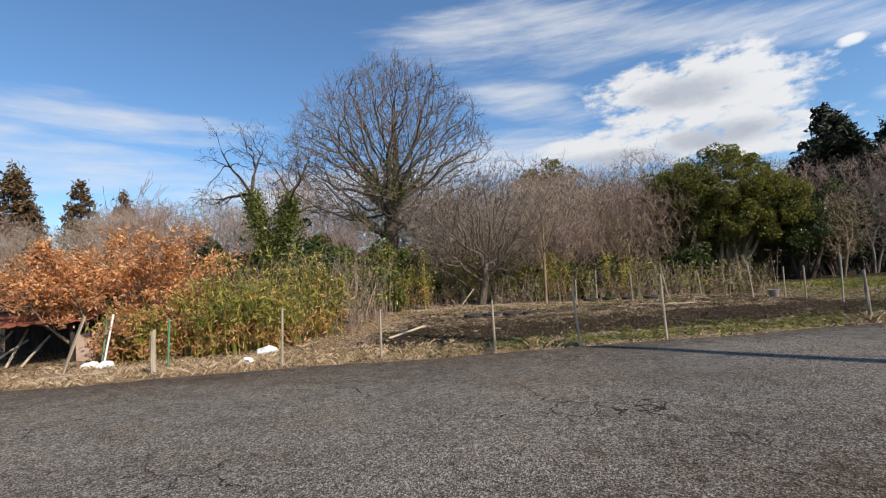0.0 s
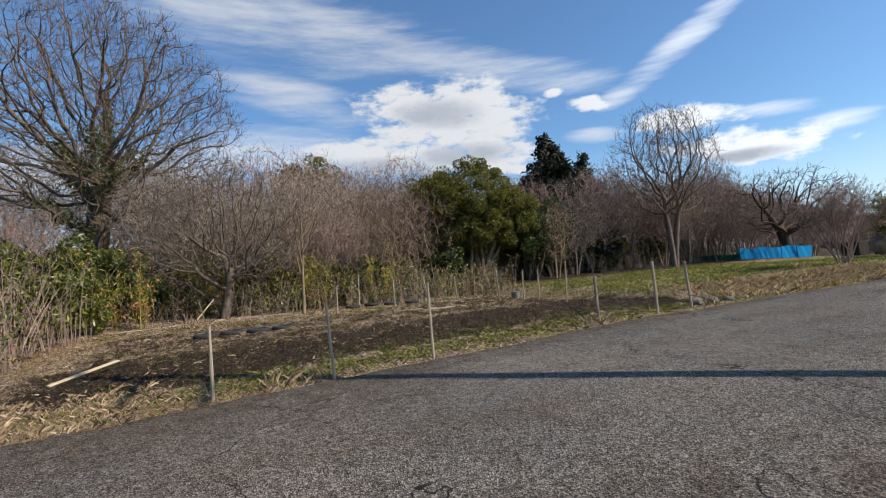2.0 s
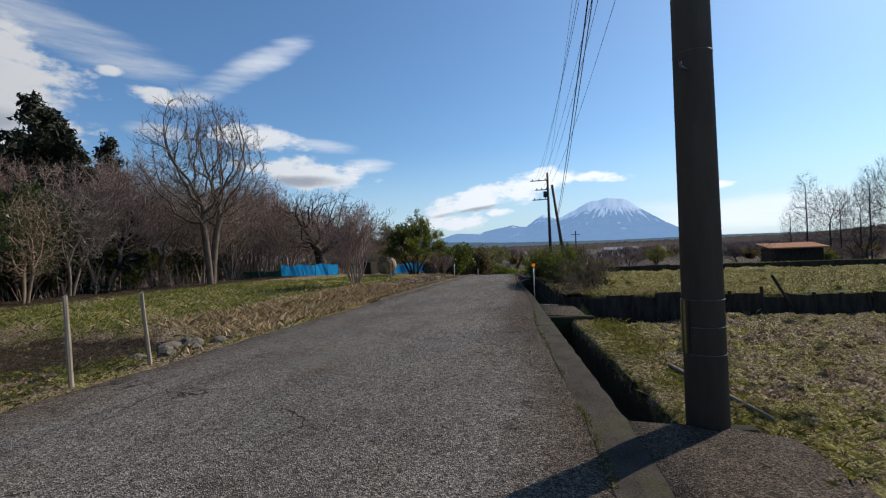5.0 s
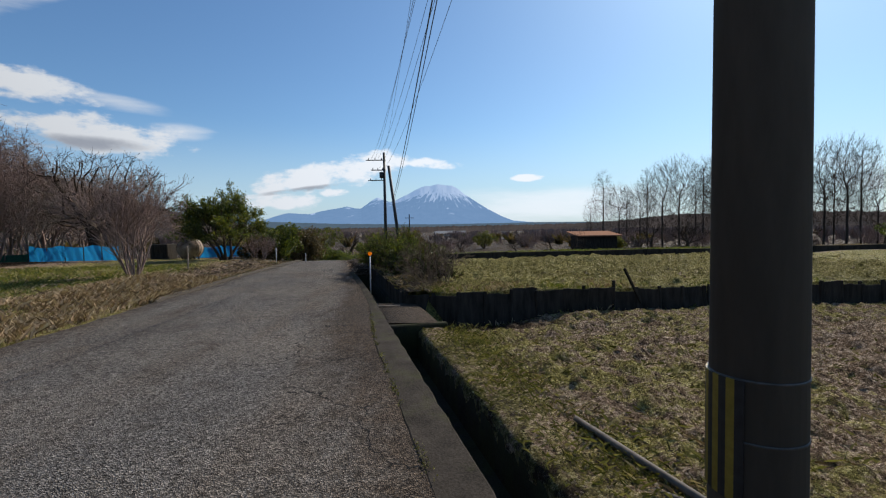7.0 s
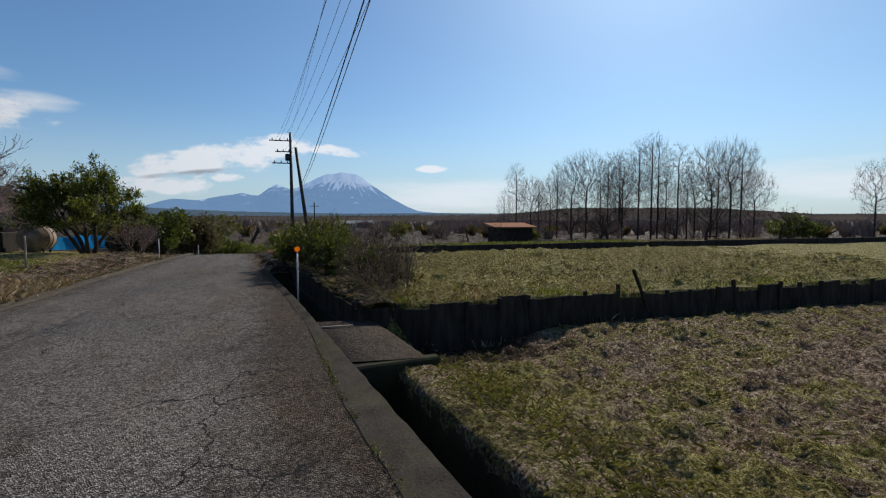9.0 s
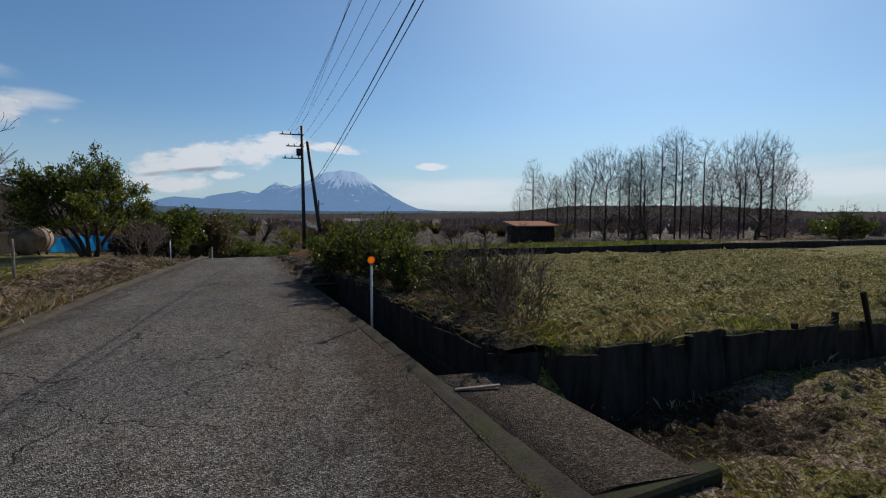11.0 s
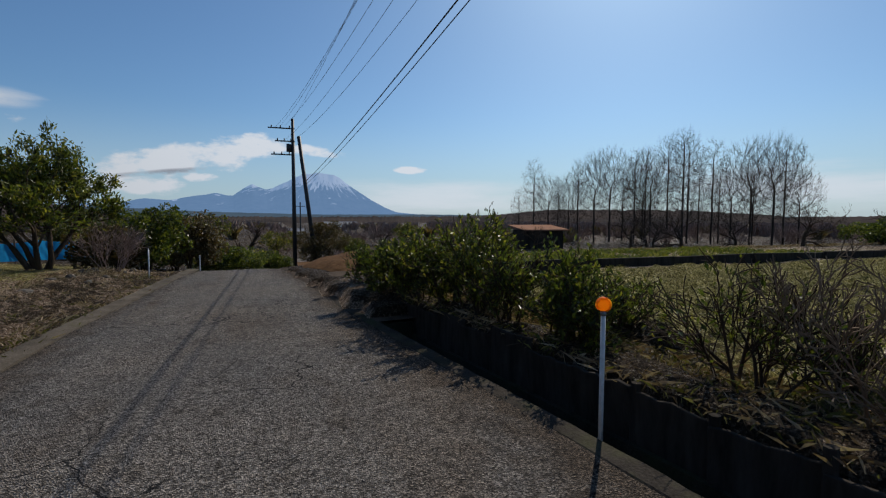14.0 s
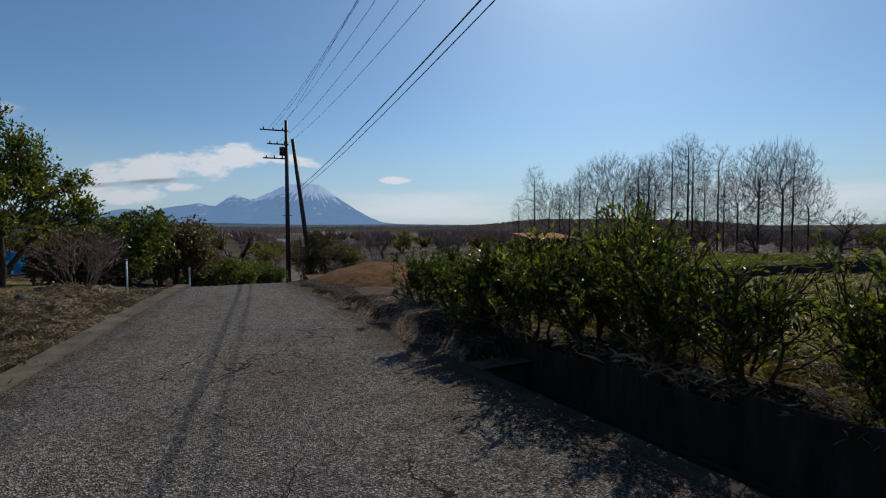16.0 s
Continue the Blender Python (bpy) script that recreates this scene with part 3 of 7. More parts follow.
def zones(X, Y):
    """How much turf, straw and dark soil cover the ground; dark soil also paints shade below the board wall."""
    l, r = edge_left(X), edge_right(X)
    d = Y - l
    west = smooth(-X, -6, 1)
    grass = np.where(d > 0, 0.42 + 0.24 * smooth(X, 13, 15) * (1 - smooth(Y, 17, 23)) * (1 - 0.9 * smooth(X, 17, 20) * (1 - smooth(d, 2.2, 4))) - 0.3 * west - 0.5 * smooth(Y, 18, 23), 0.0)
    straw = np.where(d > 0, 0.75 * (1 - smooth(d, 0.5, 1.3)) * (0.06 + 0.94 * west) * (1 - 0.8 * smooth(X, 16, 20)) + 0.65 * west * (1 - smooth(d, 8, 12)) + 0.18 * smooth(d, 6, 8) * (1 - smooth(d, 10, 13)), 0.0)
    soil = np.where(d > 0, (0.82 * smooth(d, 0.9, 1.6) * (1 - 0.35 * smooth(d, 3.6, 5.0)) * (1 - smooth(d, 8.0, 10.5))) * smooth(X, -1.5, 0.5) * (1 - smooth(X, 12.4, 13.4)) + 0.9 * smooth(X, 10.6, 11.5) * (1 - smooth(X, 12.9, 13.8)) * smooth(d, 0.5, 1.0) * (1 - smooth(d, 4, 6)), 0.0)
    straw = straw * (1 - soil) + np.where(d > 0, 0.5 * np.exp(-((X - 24) / 3.5) ** 2 - ((Y - 11.3) / 1.4) ** 2) * 0.3, 0)
    soil = soil + np.where(d > 0, 0.55 * smooth(X, 17, 21) * (1 - smooth(d, 1.5, 3.5)), 0)
    rgt = Y < r
    upper = X > WALL_X
    grass = np.where(rgt, np.where(upper, np.where(X < 27.6, 0.86 - 0.75 * smooth(X, 22, 24) * (1 - smooth(r - Y, 1.2, 2.4)), 0.4), 0.5 - 0.32 * smooth(-Y, -1.2, 1.6) * smooth(-X, -17.5, -14)), grass)
    straw = np.where(rgt, np.where(upper, 0.08, 0.08), straw)
    # dark soil in the lower field's corner stands in for the board wall's shadow
    soil = np.where(rgt, np.where(upper, 0.34 * np.exp(-((X - 20.6) / 2.2) ** 2 - ((Y + 1) / 4.5) ** 2) + 0.25 * (X > 28) + 0.75 * (1 - smooth(r - Y, 1.4, 3.0)) * smooth(X, 20, 22), 0.08 + 0.8 * smooth(X, 16.2, 17.2) * smooth(Y, 0.8, 2.4)), soil)
    away = np.clip(smooth(X, 33, 42) + smooth(Y, 20, 23) + smooth(-Y, 16, 30) + smooth(-X, 8, 20), 0, 1)
    soil = soil * (1 - away) + 0.95 * away
    return np.stack((np.clip(grass, 0, 1), np.clip(straw, 0, 1), np.clip(soil, 0, 1), np.ones_like(X)), -1).reshape(-1, 4)


def build_ground():
    def lines(lo, hi, step, far):
        fine = np.arange(lo, hi + 1e-6, step)
        out, d = [], step
        edge = 0.0
        while edge < far:
            d *= 1.16
            edge += d
            out.append(edge)
        out = np.array(out)
        return np.concatenate((lo - out[::-1], fine, hi + out))
    xs = np.sort(np.concatenate((lines(-12, 34, 0.23, 4600), [WALL_X, WALL_X + 0.1])))
    ys = lines(-8, 24, 0.23, 4600)
    X, Y = np.meshgrid(xs, ys, indexing="ij")
    Z = ground_height(X, Y)
    n, m = X.shape
    idx = np.arange(n * m).reshape(n, m)
    f = np.stack((idx[:-1, :-1], idx[1:, :-1], idx[1:, 1:], idx[:-1, 1:]), -1).reshape(-1, 4)
    me = mesh_of("ground", np.stack((X, Y, Z), -1).reshape(-1, 3), f, GROUND, True)
    col = zones(X, Y)
    a = me.color_attributes.new("zone", "FLOAT_COLOR", "POINT")
    a.data.foreach_set("color", col.astype(np.float32).ravel())
    return tagged(new("ground", me), "uneven winter ground of soil, dry straw and turf", "ground", kind="structure")


build_ground()


def ribbon(name, xs, rows, material, label, category, zone=None, smooth_it=False):
    """A strip along x; rows: functions of x that give (y, z), in order across."""
    xs = np.asarray(xs, float)
    V = np.stack([np.stack((xs, *row(xs)), -1) for row in rows], 1)
    n, m = V.shape[:2]
    idx = np.arange(n * m).reshape(n, m)
    f = np.stack((idx[:-1, :-1], idx[1:, :-1], idx[1:, 1:], idx[:-1, 1:]), -1).reshape(-1, 4)
    me = mesh_of(name, V.reshape(-1, 3), f, material, smooth_it)
    if zone:
        a = me.color_attributes.new("zone", "FLOAT_COLOR", "POINT")
        a.data.foreach_set("color", np.tile(np.array([*zone, 1], np.float32), n * m))
    return tagged(new(name, me), label, category, kind="structure")


def field_patch(name, x0, x1, start, side, d1, cell, rough, label):
    """A finely broken piece of field surface beside the road; start: its near edge, side: +1 or -1."""
    xs, ds = np.arange(x0, x1 + 1e-6, cell), np.arange(0, d1 + 1e-6, cell)
    X, D = np.meshgrid(xs, ds, indexing="ij")
    Y = start(X) + side * D
    Z = ground_height(X, Y)
    n, m = X.shape
    bump = np.array([[noise.fractal(Vector((X[i, j] * 3.6, Y[i, j] * 3.6, x0)), 0.35, 2.1, 5) for j in range(m)] for i in range(n)])
    rim = np.minimum.reduce([X - x0, x1 - X, D, d1 - D])
    Z = Z + 0.006 + np.clip(bump * rough + rough * 0.35, -0.002, 1) * smooth(rim, 0, 0.25) - 0.06 * (rim < cell * 0.5)
    idx = np.arange(n * m).reshape(n, m)
    f = np.stack((idx[:-1, :-1], idx[1:, :-1], idx[1:, 1:], idx[:-1, 1:]), -1).reshape(-1, 4)
    if side < 0:
        f = f[:, ::-1]
    me = mesh_of(name, np.stack((X, Y, Z), -1).reshape(-1, 3), np.ascontiguousarray(f), GROUND, True)
    a = me.color_attributes.new("zone", "FLOAT_COLOR", "POINT")
    a.data.foreach_set("color", zones(X, Y).astype(np.float32).ravel())
    return tagged(new(name, me), label, "field", kind="structure")


field_patch("lower_field", 9.2, 18.0, lambda x: edge_right(x) - 1.25, -1, 9.0, 0.055, 0.085, "lumpy wet soil and moss of the lower field")
field_patch("upper_field", 18.35, 27.4, lambda x: edge_right(x) - 1.5, -1, 14.0, 0.075, 0.11, "tussocky winter turf of the upper field")
field_patch("tilled_field", -2.0, 13.0, lambda x: edge_left(x) + 0.9, 1, 8.0, 0.085, 0.06, "crumbly dark tilled soil with weeds")
field_patch("roadside_verge", -8.0, 17.4, lambda x: edge_left(x) + 0.1, 1, 0.9, 0.065, 0.022, "dry straw-covered verge along the road")
field_patch("roadside_verge", 17.5, 31.0, lambda x: edge_left(x) + 0.3, 1, 3.0, 0.085, 0.06, "bare brown verge with dead grass")


def kerb_width(x):
    return (0.30 - 0.17 * smooth(x, 15.0, 18.5)) * smooth(x, 5.6, 6.2) * (1 - smooth(x, 26, 27.5))


def build_road():
    xs = np.concatenate((np.arange(-80, -8, 2.0), np.arange(-8, 36, 0.2), np.arange(36, 90, 1.0)))
    rag_l = 0.05 * wave(xs, xs * 0.3, 2.3) + 0.03 * wave(xs, xs * 0.7, 6.1, 1)
    lip = kerb_width(xs)
    rows = [lambda x: (edge_right(x) + lip, dip(x) - 0.07)]
    for k in range(13):
        f = k / 12
        rows.append(lambda x, f=f: ((edge_right(x) + lip) * (1 - f) + (edge_left(x) + rag_l) * f,
                                    dip(x) + 0.012 * wave(x, x * 0 + f * 5, 0.9) - 0.012 * (f in (0, 1)) + 0.0 * x))
    rows.append(lambda x: (edge_left(x) + rag_l + 0.03, dip(x) - 0.07))
    road = ribbon("road", xs, rows, ASPHALT, "worn grey asphalt country road with fine cracks", "road")
    dirt = np.array([0.9, 0.9, 0.55, 0.15] + [0.0] * 7 + [0.15, 0.45, 0.7, 0.85])
    co = np.empty(len(road.data.vertices) * 3, np.float32)
    road.data.vertices.foreach_get("co", co)
    co = co.reshape(-1, 3)
    washed = 0.75 * np.exp(-((co[:, 0] - 4.2) / 2.4) ** 2 - ((co[:, 1] - 2.6) / 2.2) ** 2) + 0.4 * np.exp(-((co[:, 0] - 17.5) / 2.5) ** 2 - ((co[:, 1] - 5.2) / 0.8) ** 2)
    a = road.data.color_attributes.new("dirt", "FLOAT_COLOR", "POINT")
    a.data.foreach_set("color", np.repeat(np.tile(dirt, len(xs)) + washed, 4).astype(np.float32))
    return road


build_road()


def build_gutter():
    """Concrete edge of the road with the open ditch beside it, interrupted by two covered crossings."""
    for n, (x0, x1) in enumerate(((6.6, 8.75), (10.45, 16.35), (18.35, 24.6))):
        xs = np.arange(x0, x1 + 0.01, 0.15)
        wob = 0.008 * wave(xs, xs * 0, 5)
        deep = lambda x: x * 0 - 0.55
        ribbon("ditch_channel", xs, [lambda x: (edge_right(x) + 0.05 + 0 * x, x * 0 - 0.03), lambda x: (edge_right(x) + 0.03, deep(x)), lambda x: (edge_right(x) - 0.42, deep(x)),
                                     lambda x: (edge_right(x) - 0.45 + wob, x * 0 - 0.20), lambda x: (edge_right(x) - 0.50 + wob, x * 0 - 0.20), lambda x: (edge_right(x) - 0.55, x * 0 - 0.4)],
               MOSSY, "dark open concrete ditch beside the road", "ditch")
    xs = np.arange(5.7, 27.2, 0.15)
    wob = 0.012 * wave(xs, xs * 0, 3.3) + 0.008 * wave(xs, xs * 0, 9, 1)
    lip = lambda x: kerb_width(x) * (1 + 0.025 * wave(x, x * 0, 2.1) + 0.02 * wave(x, x * 0, 7.7, 3)) + 0.03
    rows = [lambda x: (edge_right(x) + lip(x) + 0.03, x * 0 - 0.03), lambda x: (edge_right(x) + lip(x), x * 0 - 0.006), lambda x: (edge_right(x) + lip(x) * 0.5, x * 0 + 0.004),
            lambda x: (edge_right(x) + 0.015 + wob, x * 0 + 0.004), lambda x: (edge_right(x) + wob, x * 0 - 0.012), lambda x: (edge_right(x) + wob, x * 0 - 0.30)]
    ribbon("kerb", xs, rows, LIP, "weathered flush concrete edge strip of the road", "kerb")
    # soil banks beside the ditch
    turf = (0.5, 0.12, 0.35)
    for x0, x1 in ((6.6, 8.75), (10.45, 16.35)):
        xs = np.arange(x0, x1 + 0.01, 0.15)
        ribbon("ditch_bank", xs, [lambda x: (edge_right(x) - 0.445 + 0.015 * wave(x, x * 0, 5), x * 0 - 0.32), lambda x: (edge_right(x) - 0.45 + 0.03 * wave(x, x * 0, 6), x * 0 - 0.14), lambda x: (edge_right(x) - 0.52 + 0.02 * wave(x, x * 0, 6), x * 0 - 0.085 + 0.02 * wave(x, x * 0, 4)), lambda x: (edge_right(x) - 0.8, x * 0 - 0.10 + 0.02 * wave(x, x * 0, 3, 1)),
                                  lambda x: (edge_right(x) - 1.3, ground_height(x, edge_right(x) - 1.3) - 0.03)], GROUND, "low turf edge of the lower field", "bank", turf, True)
    xs = np.arange(18.2, 26.6, 0.15)
    ribbon("field_bank", xs, [lambda x: (edge_right(x) - 0.57, x * 0 + 0.10), lambda x: (edge_right(x) - 0.62, x * 0 + 0.22 + 0.03 * wave(x, x * 0, 4)), lambda x: (edge_right(x) - 0.9, x * 0 + 0.27 + 0.03 * wave(x, x * 0, 3, 1)),
                              lambda x: (edge_right(x) - 1.5, ground_height(x, edge_right(x) - 1.5) - 0.03)], GROUND, "raised edge of the upper field with litter", "bank", (0.2, 0.15, 0.75), True)
    # crossings
    for x0, x1, reach in ((8.75, 10.45, 1.15), (16.35, 18.35, 0.85)):
        xs = np.linspace(x0, x1, 14)
        slab = ribbon("ditch_crossing", xs, [lambda x: (edge_right(x) + 0.02, x * 0 - 0.03), lambda x: (edge_right(x) + 0.01, x * 0 + 0.001), lambda x: (edge_right(x) - 0.3, x * 0 - 0.008 + 0.006 * wave(x, x * 0, 5)),
                                      lambda x: (edge_right(x) - 0.75, x * 0 - 0.02 + 0.01 * wave(x, x * 0, 4, 2)), lambda x: (edge_right(x) - reach, x * 0 - 0.07), lambda x: (edge_right(x) - reach - 0.12, x * 0 - 0.2)],
               ASPHALT, "rough crossing slab over the ditch", "crossing", smooth_it=True)
        a = slab.data.color_attributes.new("dirt", "FLOAT_COLOR", "POINT")
        a.data.foreach_set("color", np.full(len(slab.data.vertices) * 4, 0.9, dtype=np.float32))
        for xe in (x0, x1):
            bm = bmesh.new()
            ye = float(edge_right(xe))
            box(bm, xe, ye - 0.46, -0.29, 0.14, 0.95, 0.54, (0, 0, 8), 0.02)
            tagged(part("slab_end", bm, MOSSY), "rough concrete end of the crossing slab", "slab", kind="structure")

    bm = bmesh.new()
    box(bm, 24.6, float(edge_right(24.6)) - 0.2, -0.34, 0.12, 0.62, 0.62, (0, 0, 10), 0.02)
    tagged(part("ditch_end", bm, MOSSY), "dark closed end of the ditch", "slab", kind="structure")


build_gutter()


# ---- distance ----
def make_far(name, low, high, haze, glow, snow=False):
    m = Mat(name, 1.0, 0, 0.0)
    n = m.noise(0.012, 7, 0.65)
    c = m.ramp(n, (0.35, low), (0.65, high))
    if snow:
        z = m.node("ShaderNodeSeparateXYZ")
        m.link(m.pos, z.inputs[0])
        ang0 = m.math("ARCTAN2", m.math("ADD", z.outputs[1], 350.0), m.math("SUBTRACT", 520.0, z.outputs[2]))
        cv = m.node("ShaderNodeCombineXYZ")
        m.link(m.math("MULTIPLY", ang0, 9.0), cv.inputs[0])
        m.link(m.math("MULTIPLY", z.outputs[2], 0.006), cv.inputs[1])
        ang = m.noise(1.6, 6, 0.72, cv.outputs[0])
        s = m.step(m.math("ADD", m.math("MULTIPLY", z.outputs[2], 0.0037), m.math("MULTIPLY", m.math("SUBTRACT", ang, 0.5), 2.4)), 0.92, 1.02)
        patch = m.math("MULTIPLY", m.step(m.noise(0.0075, 3, 0.5, None, (0.3, 1, 2.2)), 0.66, 0.69), m.step(z.outputs[2], 90, 140))
        c = m.mix(m.math("MAXIMUM", s, patch), c, (0.82, 0.85, 0.9))
    # distance haze is painted in: an even emission of the haze colour, mixed by glow
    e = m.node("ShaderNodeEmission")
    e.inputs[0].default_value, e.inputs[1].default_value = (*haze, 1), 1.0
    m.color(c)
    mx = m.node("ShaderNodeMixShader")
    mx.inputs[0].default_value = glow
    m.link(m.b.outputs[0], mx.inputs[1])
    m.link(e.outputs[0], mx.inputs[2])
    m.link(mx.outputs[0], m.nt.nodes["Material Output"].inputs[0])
    return m.m


# third colour and last figure: the painted haze and its share
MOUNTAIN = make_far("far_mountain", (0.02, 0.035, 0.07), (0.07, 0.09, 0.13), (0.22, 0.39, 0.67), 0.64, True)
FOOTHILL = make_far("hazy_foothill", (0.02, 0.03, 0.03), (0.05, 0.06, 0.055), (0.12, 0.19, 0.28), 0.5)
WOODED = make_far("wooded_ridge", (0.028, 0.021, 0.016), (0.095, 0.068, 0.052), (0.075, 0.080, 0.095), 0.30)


def ridge(name, az_el, far, depth, material, label, rough, seed, step=0.25, crest=0.0):
    """A distant range; az_el: azimuth and elevation of its crest."""
    az = np.arange(az_el[0][0], az_el[-1][0], step)
    el = np.interp(az, [a for a, _ in az_el], [e for _, e in az_el])
    rng = np.random.default_rng(seed)
    el = el + crest * rng.normal(0, 1, len(az))
    k = 18
    V = np.zeros((len(az), k, 3))
    for j in range(k):
        t = j / (k - 1)
        d = far - depth * (1 - t)
        shape = t ** 1.5
        for i, a in enumerate(az):
            p = Vector((a * rough[1], t * 3.0 + seed, seed))
            spur = noise.fractal(p, 1.0, 2.0, 5) * rough[0] * (0.25 + t * (1 - t) * 3.0)
            h = far * math.tan(radians(max(el[i], 0.02))) * shape * (1 + spur) - 12 * (1 - t)
            V[i, j] = (12 + d * math.cos(radians(a)), 5 + d * math.sin(radians(a)), 1.4 + h if t > 0 else -30)
    idx = np.arange(len(az) * k).reshape(len(az), k)
    f = np.stack((idx[:-1, :-1], idx[:-1, 1:], idx[1:, 1:], idx[1:, :-1]), -1).reshape(-1, 4)
    return tagged(new(name, mesh_of(name, V.reshape(-1, 3), f, material, True)), label, "mountain", kind="structure")


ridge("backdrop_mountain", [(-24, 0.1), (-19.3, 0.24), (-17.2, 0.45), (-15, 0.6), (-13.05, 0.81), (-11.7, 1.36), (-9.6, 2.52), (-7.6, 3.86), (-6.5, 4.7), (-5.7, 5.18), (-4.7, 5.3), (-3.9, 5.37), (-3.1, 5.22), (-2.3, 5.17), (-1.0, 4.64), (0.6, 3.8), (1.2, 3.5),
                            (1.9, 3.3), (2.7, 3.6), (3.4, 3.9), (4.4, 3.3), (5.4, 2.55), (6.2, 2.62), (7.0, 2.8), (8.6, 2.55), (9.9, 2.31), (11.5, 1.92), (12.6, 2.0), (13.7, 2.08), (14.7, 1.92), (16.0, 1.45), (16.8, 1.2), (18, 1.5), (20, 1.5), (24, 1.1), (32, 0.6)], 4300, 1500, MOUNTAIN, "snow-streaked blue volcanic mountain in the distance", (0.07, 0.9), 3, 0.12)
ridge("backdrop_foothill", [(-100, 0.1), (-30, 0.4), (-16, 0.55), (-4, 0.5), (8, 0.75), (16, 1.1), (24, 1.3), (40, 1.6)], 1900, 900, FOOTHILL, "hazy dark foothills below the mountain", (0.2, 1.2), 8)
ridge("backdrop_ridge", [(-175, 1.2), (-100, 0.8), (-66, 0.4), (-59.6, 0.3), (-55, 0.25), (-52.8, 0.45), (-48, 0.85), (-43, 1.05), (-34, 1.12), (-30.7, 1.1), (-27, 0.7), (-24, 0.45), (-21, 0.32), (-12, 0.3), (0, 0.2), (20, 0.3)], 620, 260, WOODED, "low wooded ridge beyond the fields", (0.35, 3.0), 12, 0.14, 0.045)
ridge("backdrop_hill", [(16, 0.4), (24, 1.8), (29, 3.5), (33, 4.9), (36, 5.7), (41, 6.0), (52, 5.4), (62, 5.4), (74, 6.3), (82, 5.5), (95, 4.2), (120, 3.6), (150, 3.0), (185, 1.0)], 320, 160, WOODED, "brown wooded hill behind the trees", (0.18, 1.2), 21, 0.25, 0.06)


# ---- trees ----
def bare_tree(name, seed, x, y, height, radius, spec, bark, label, category="tree", group="", way=(0, 0, 1), crown_name="crown", trunk_part=0.4, z=None, sides=4, stems=1, splay=0.3, slim=1.0, fine=0.0045):
    """A leafless tree: trunk with limbs, and a crown of twigs."""
    rng = np.random.default_rng(seed)
    out, tips = {}, []
    for s in range(stems):
        a = s * math.tau / max(stems, 1) + rng.uniform(0, 1)
        w = way if stems == 1 else (math.cos(a) * splay * rng.uniform(0.4, 1.2), math.sin(a) * splay * rng.uniform(0.4, 1.2), 1)
        grow(rng, (0.12 * math.cos(a) * (stems > 1), 0.12 * math.sin(a) * (stems > 1), -0.15), w, height * trunk_part, radius, 0, spec, out, tips, slim, fine)
    top = max(p[2] for p, _ in tips)
    k = height / max(top, 0.1)
    for lev in out:
        out[lev] = [(p * k, r) for p, r in out[lev]]
    zz = float(ground_height(x, y)) if z is None else z
    t = thing(name, x, y, zz, label, category, group)
    for b in out[0]:
        v, f = tubes([b], 8)
        name0 = "trunk" if stems == 1 else "stem"
        part_mesh(name0, mesh_of(name0, v, f, bark, True), t)
    twigs = [b for lev in out if lev > 0 for b in out[lev]]
    v, f = tubes(twigs, 4 if len(twigs) < 900 else 3)
    tagged(part_mesh(crown_name, mesh_of(crown_name, v, f, bark), t), kind="stuff")
    return t, tips, out, k


GNARLED = [(6, 0.95, 58, 0.14, 0.02), (5, 0.72, 48, 0.28, 0.04), (5, 0.6, 48, 0.32, 0.06), (4, 0.5, 45, 0.3, 0.08), (0, 0, 0, 0.25, 0.1)]


def colonise(rng, path, crowns, n, step, kill, rise=0.1):
    """Limbs that grow from a stem towards points spread through crown volumes; returns nodes and their parents."""
    vol = np.array([c[3] * c[4] * c[5] for c in crowns])
    pts = []
    for c, w in zip(crowns, vol / vol.sum()):
        m = int(n * w)
        d = rng.normal(0, 1, (m, 3))
        d /= np.linalg.norm(d, axis=1, keepdims=True)
        pts.append(np.array(c[:3]) + d * np.array(c[3:]) * rng.uniform(0.02, 1, (m, 1)) ** 0.36)
    A = np.concatenate(pts)
    P, parent = list(path), [-1] + list(range(len(path) - 1))
    D = np.linalg.norm(A[:, None] - np.array(P)[None], axis=2)
    near, far = D.argmin(1), D.min(1)
    alive = far > kill
    for _ in range(140):
        on = alive & (far < max(1.6, np.partition(far[alive], min(40, alive.sum() - 1))[min(40, alive.sum() - 1)])) if alive.any() else alive
        if not on.any():
            break
        ids = np.unique(near[on])
        way = np.zeros((len(P), 3))
        base = np.array(P)
        v = A[on] - base[near[on]]
        np.add.at(way, near[on], v / (np.linalg.norm(v, axis=1, keepdims=True) + 1e-9))
        w = way[ids] / (np.linalg.norm(way[ids], axis=1, keepdims=True) + 1e-9)
        w = w + rng.normal(0, 0.34, w.shape) + np.array((0, 0, rise))
        fresh = base[ids] + step * w / np.linalg.norm(w, axis=1, keepdims=True)
        first = len(P)
        P += list(fresh)
        parent += list(ids)
        D = np.linalg.norm(A[:, None] - fresh[None], axis=2)
        better = D.min(1) < far
        near = np.where(better, first + D.argmin(1), near)
        far = np.minimum(far, D.min(1))
        alive &= far > kill
    return np.array(P), parent


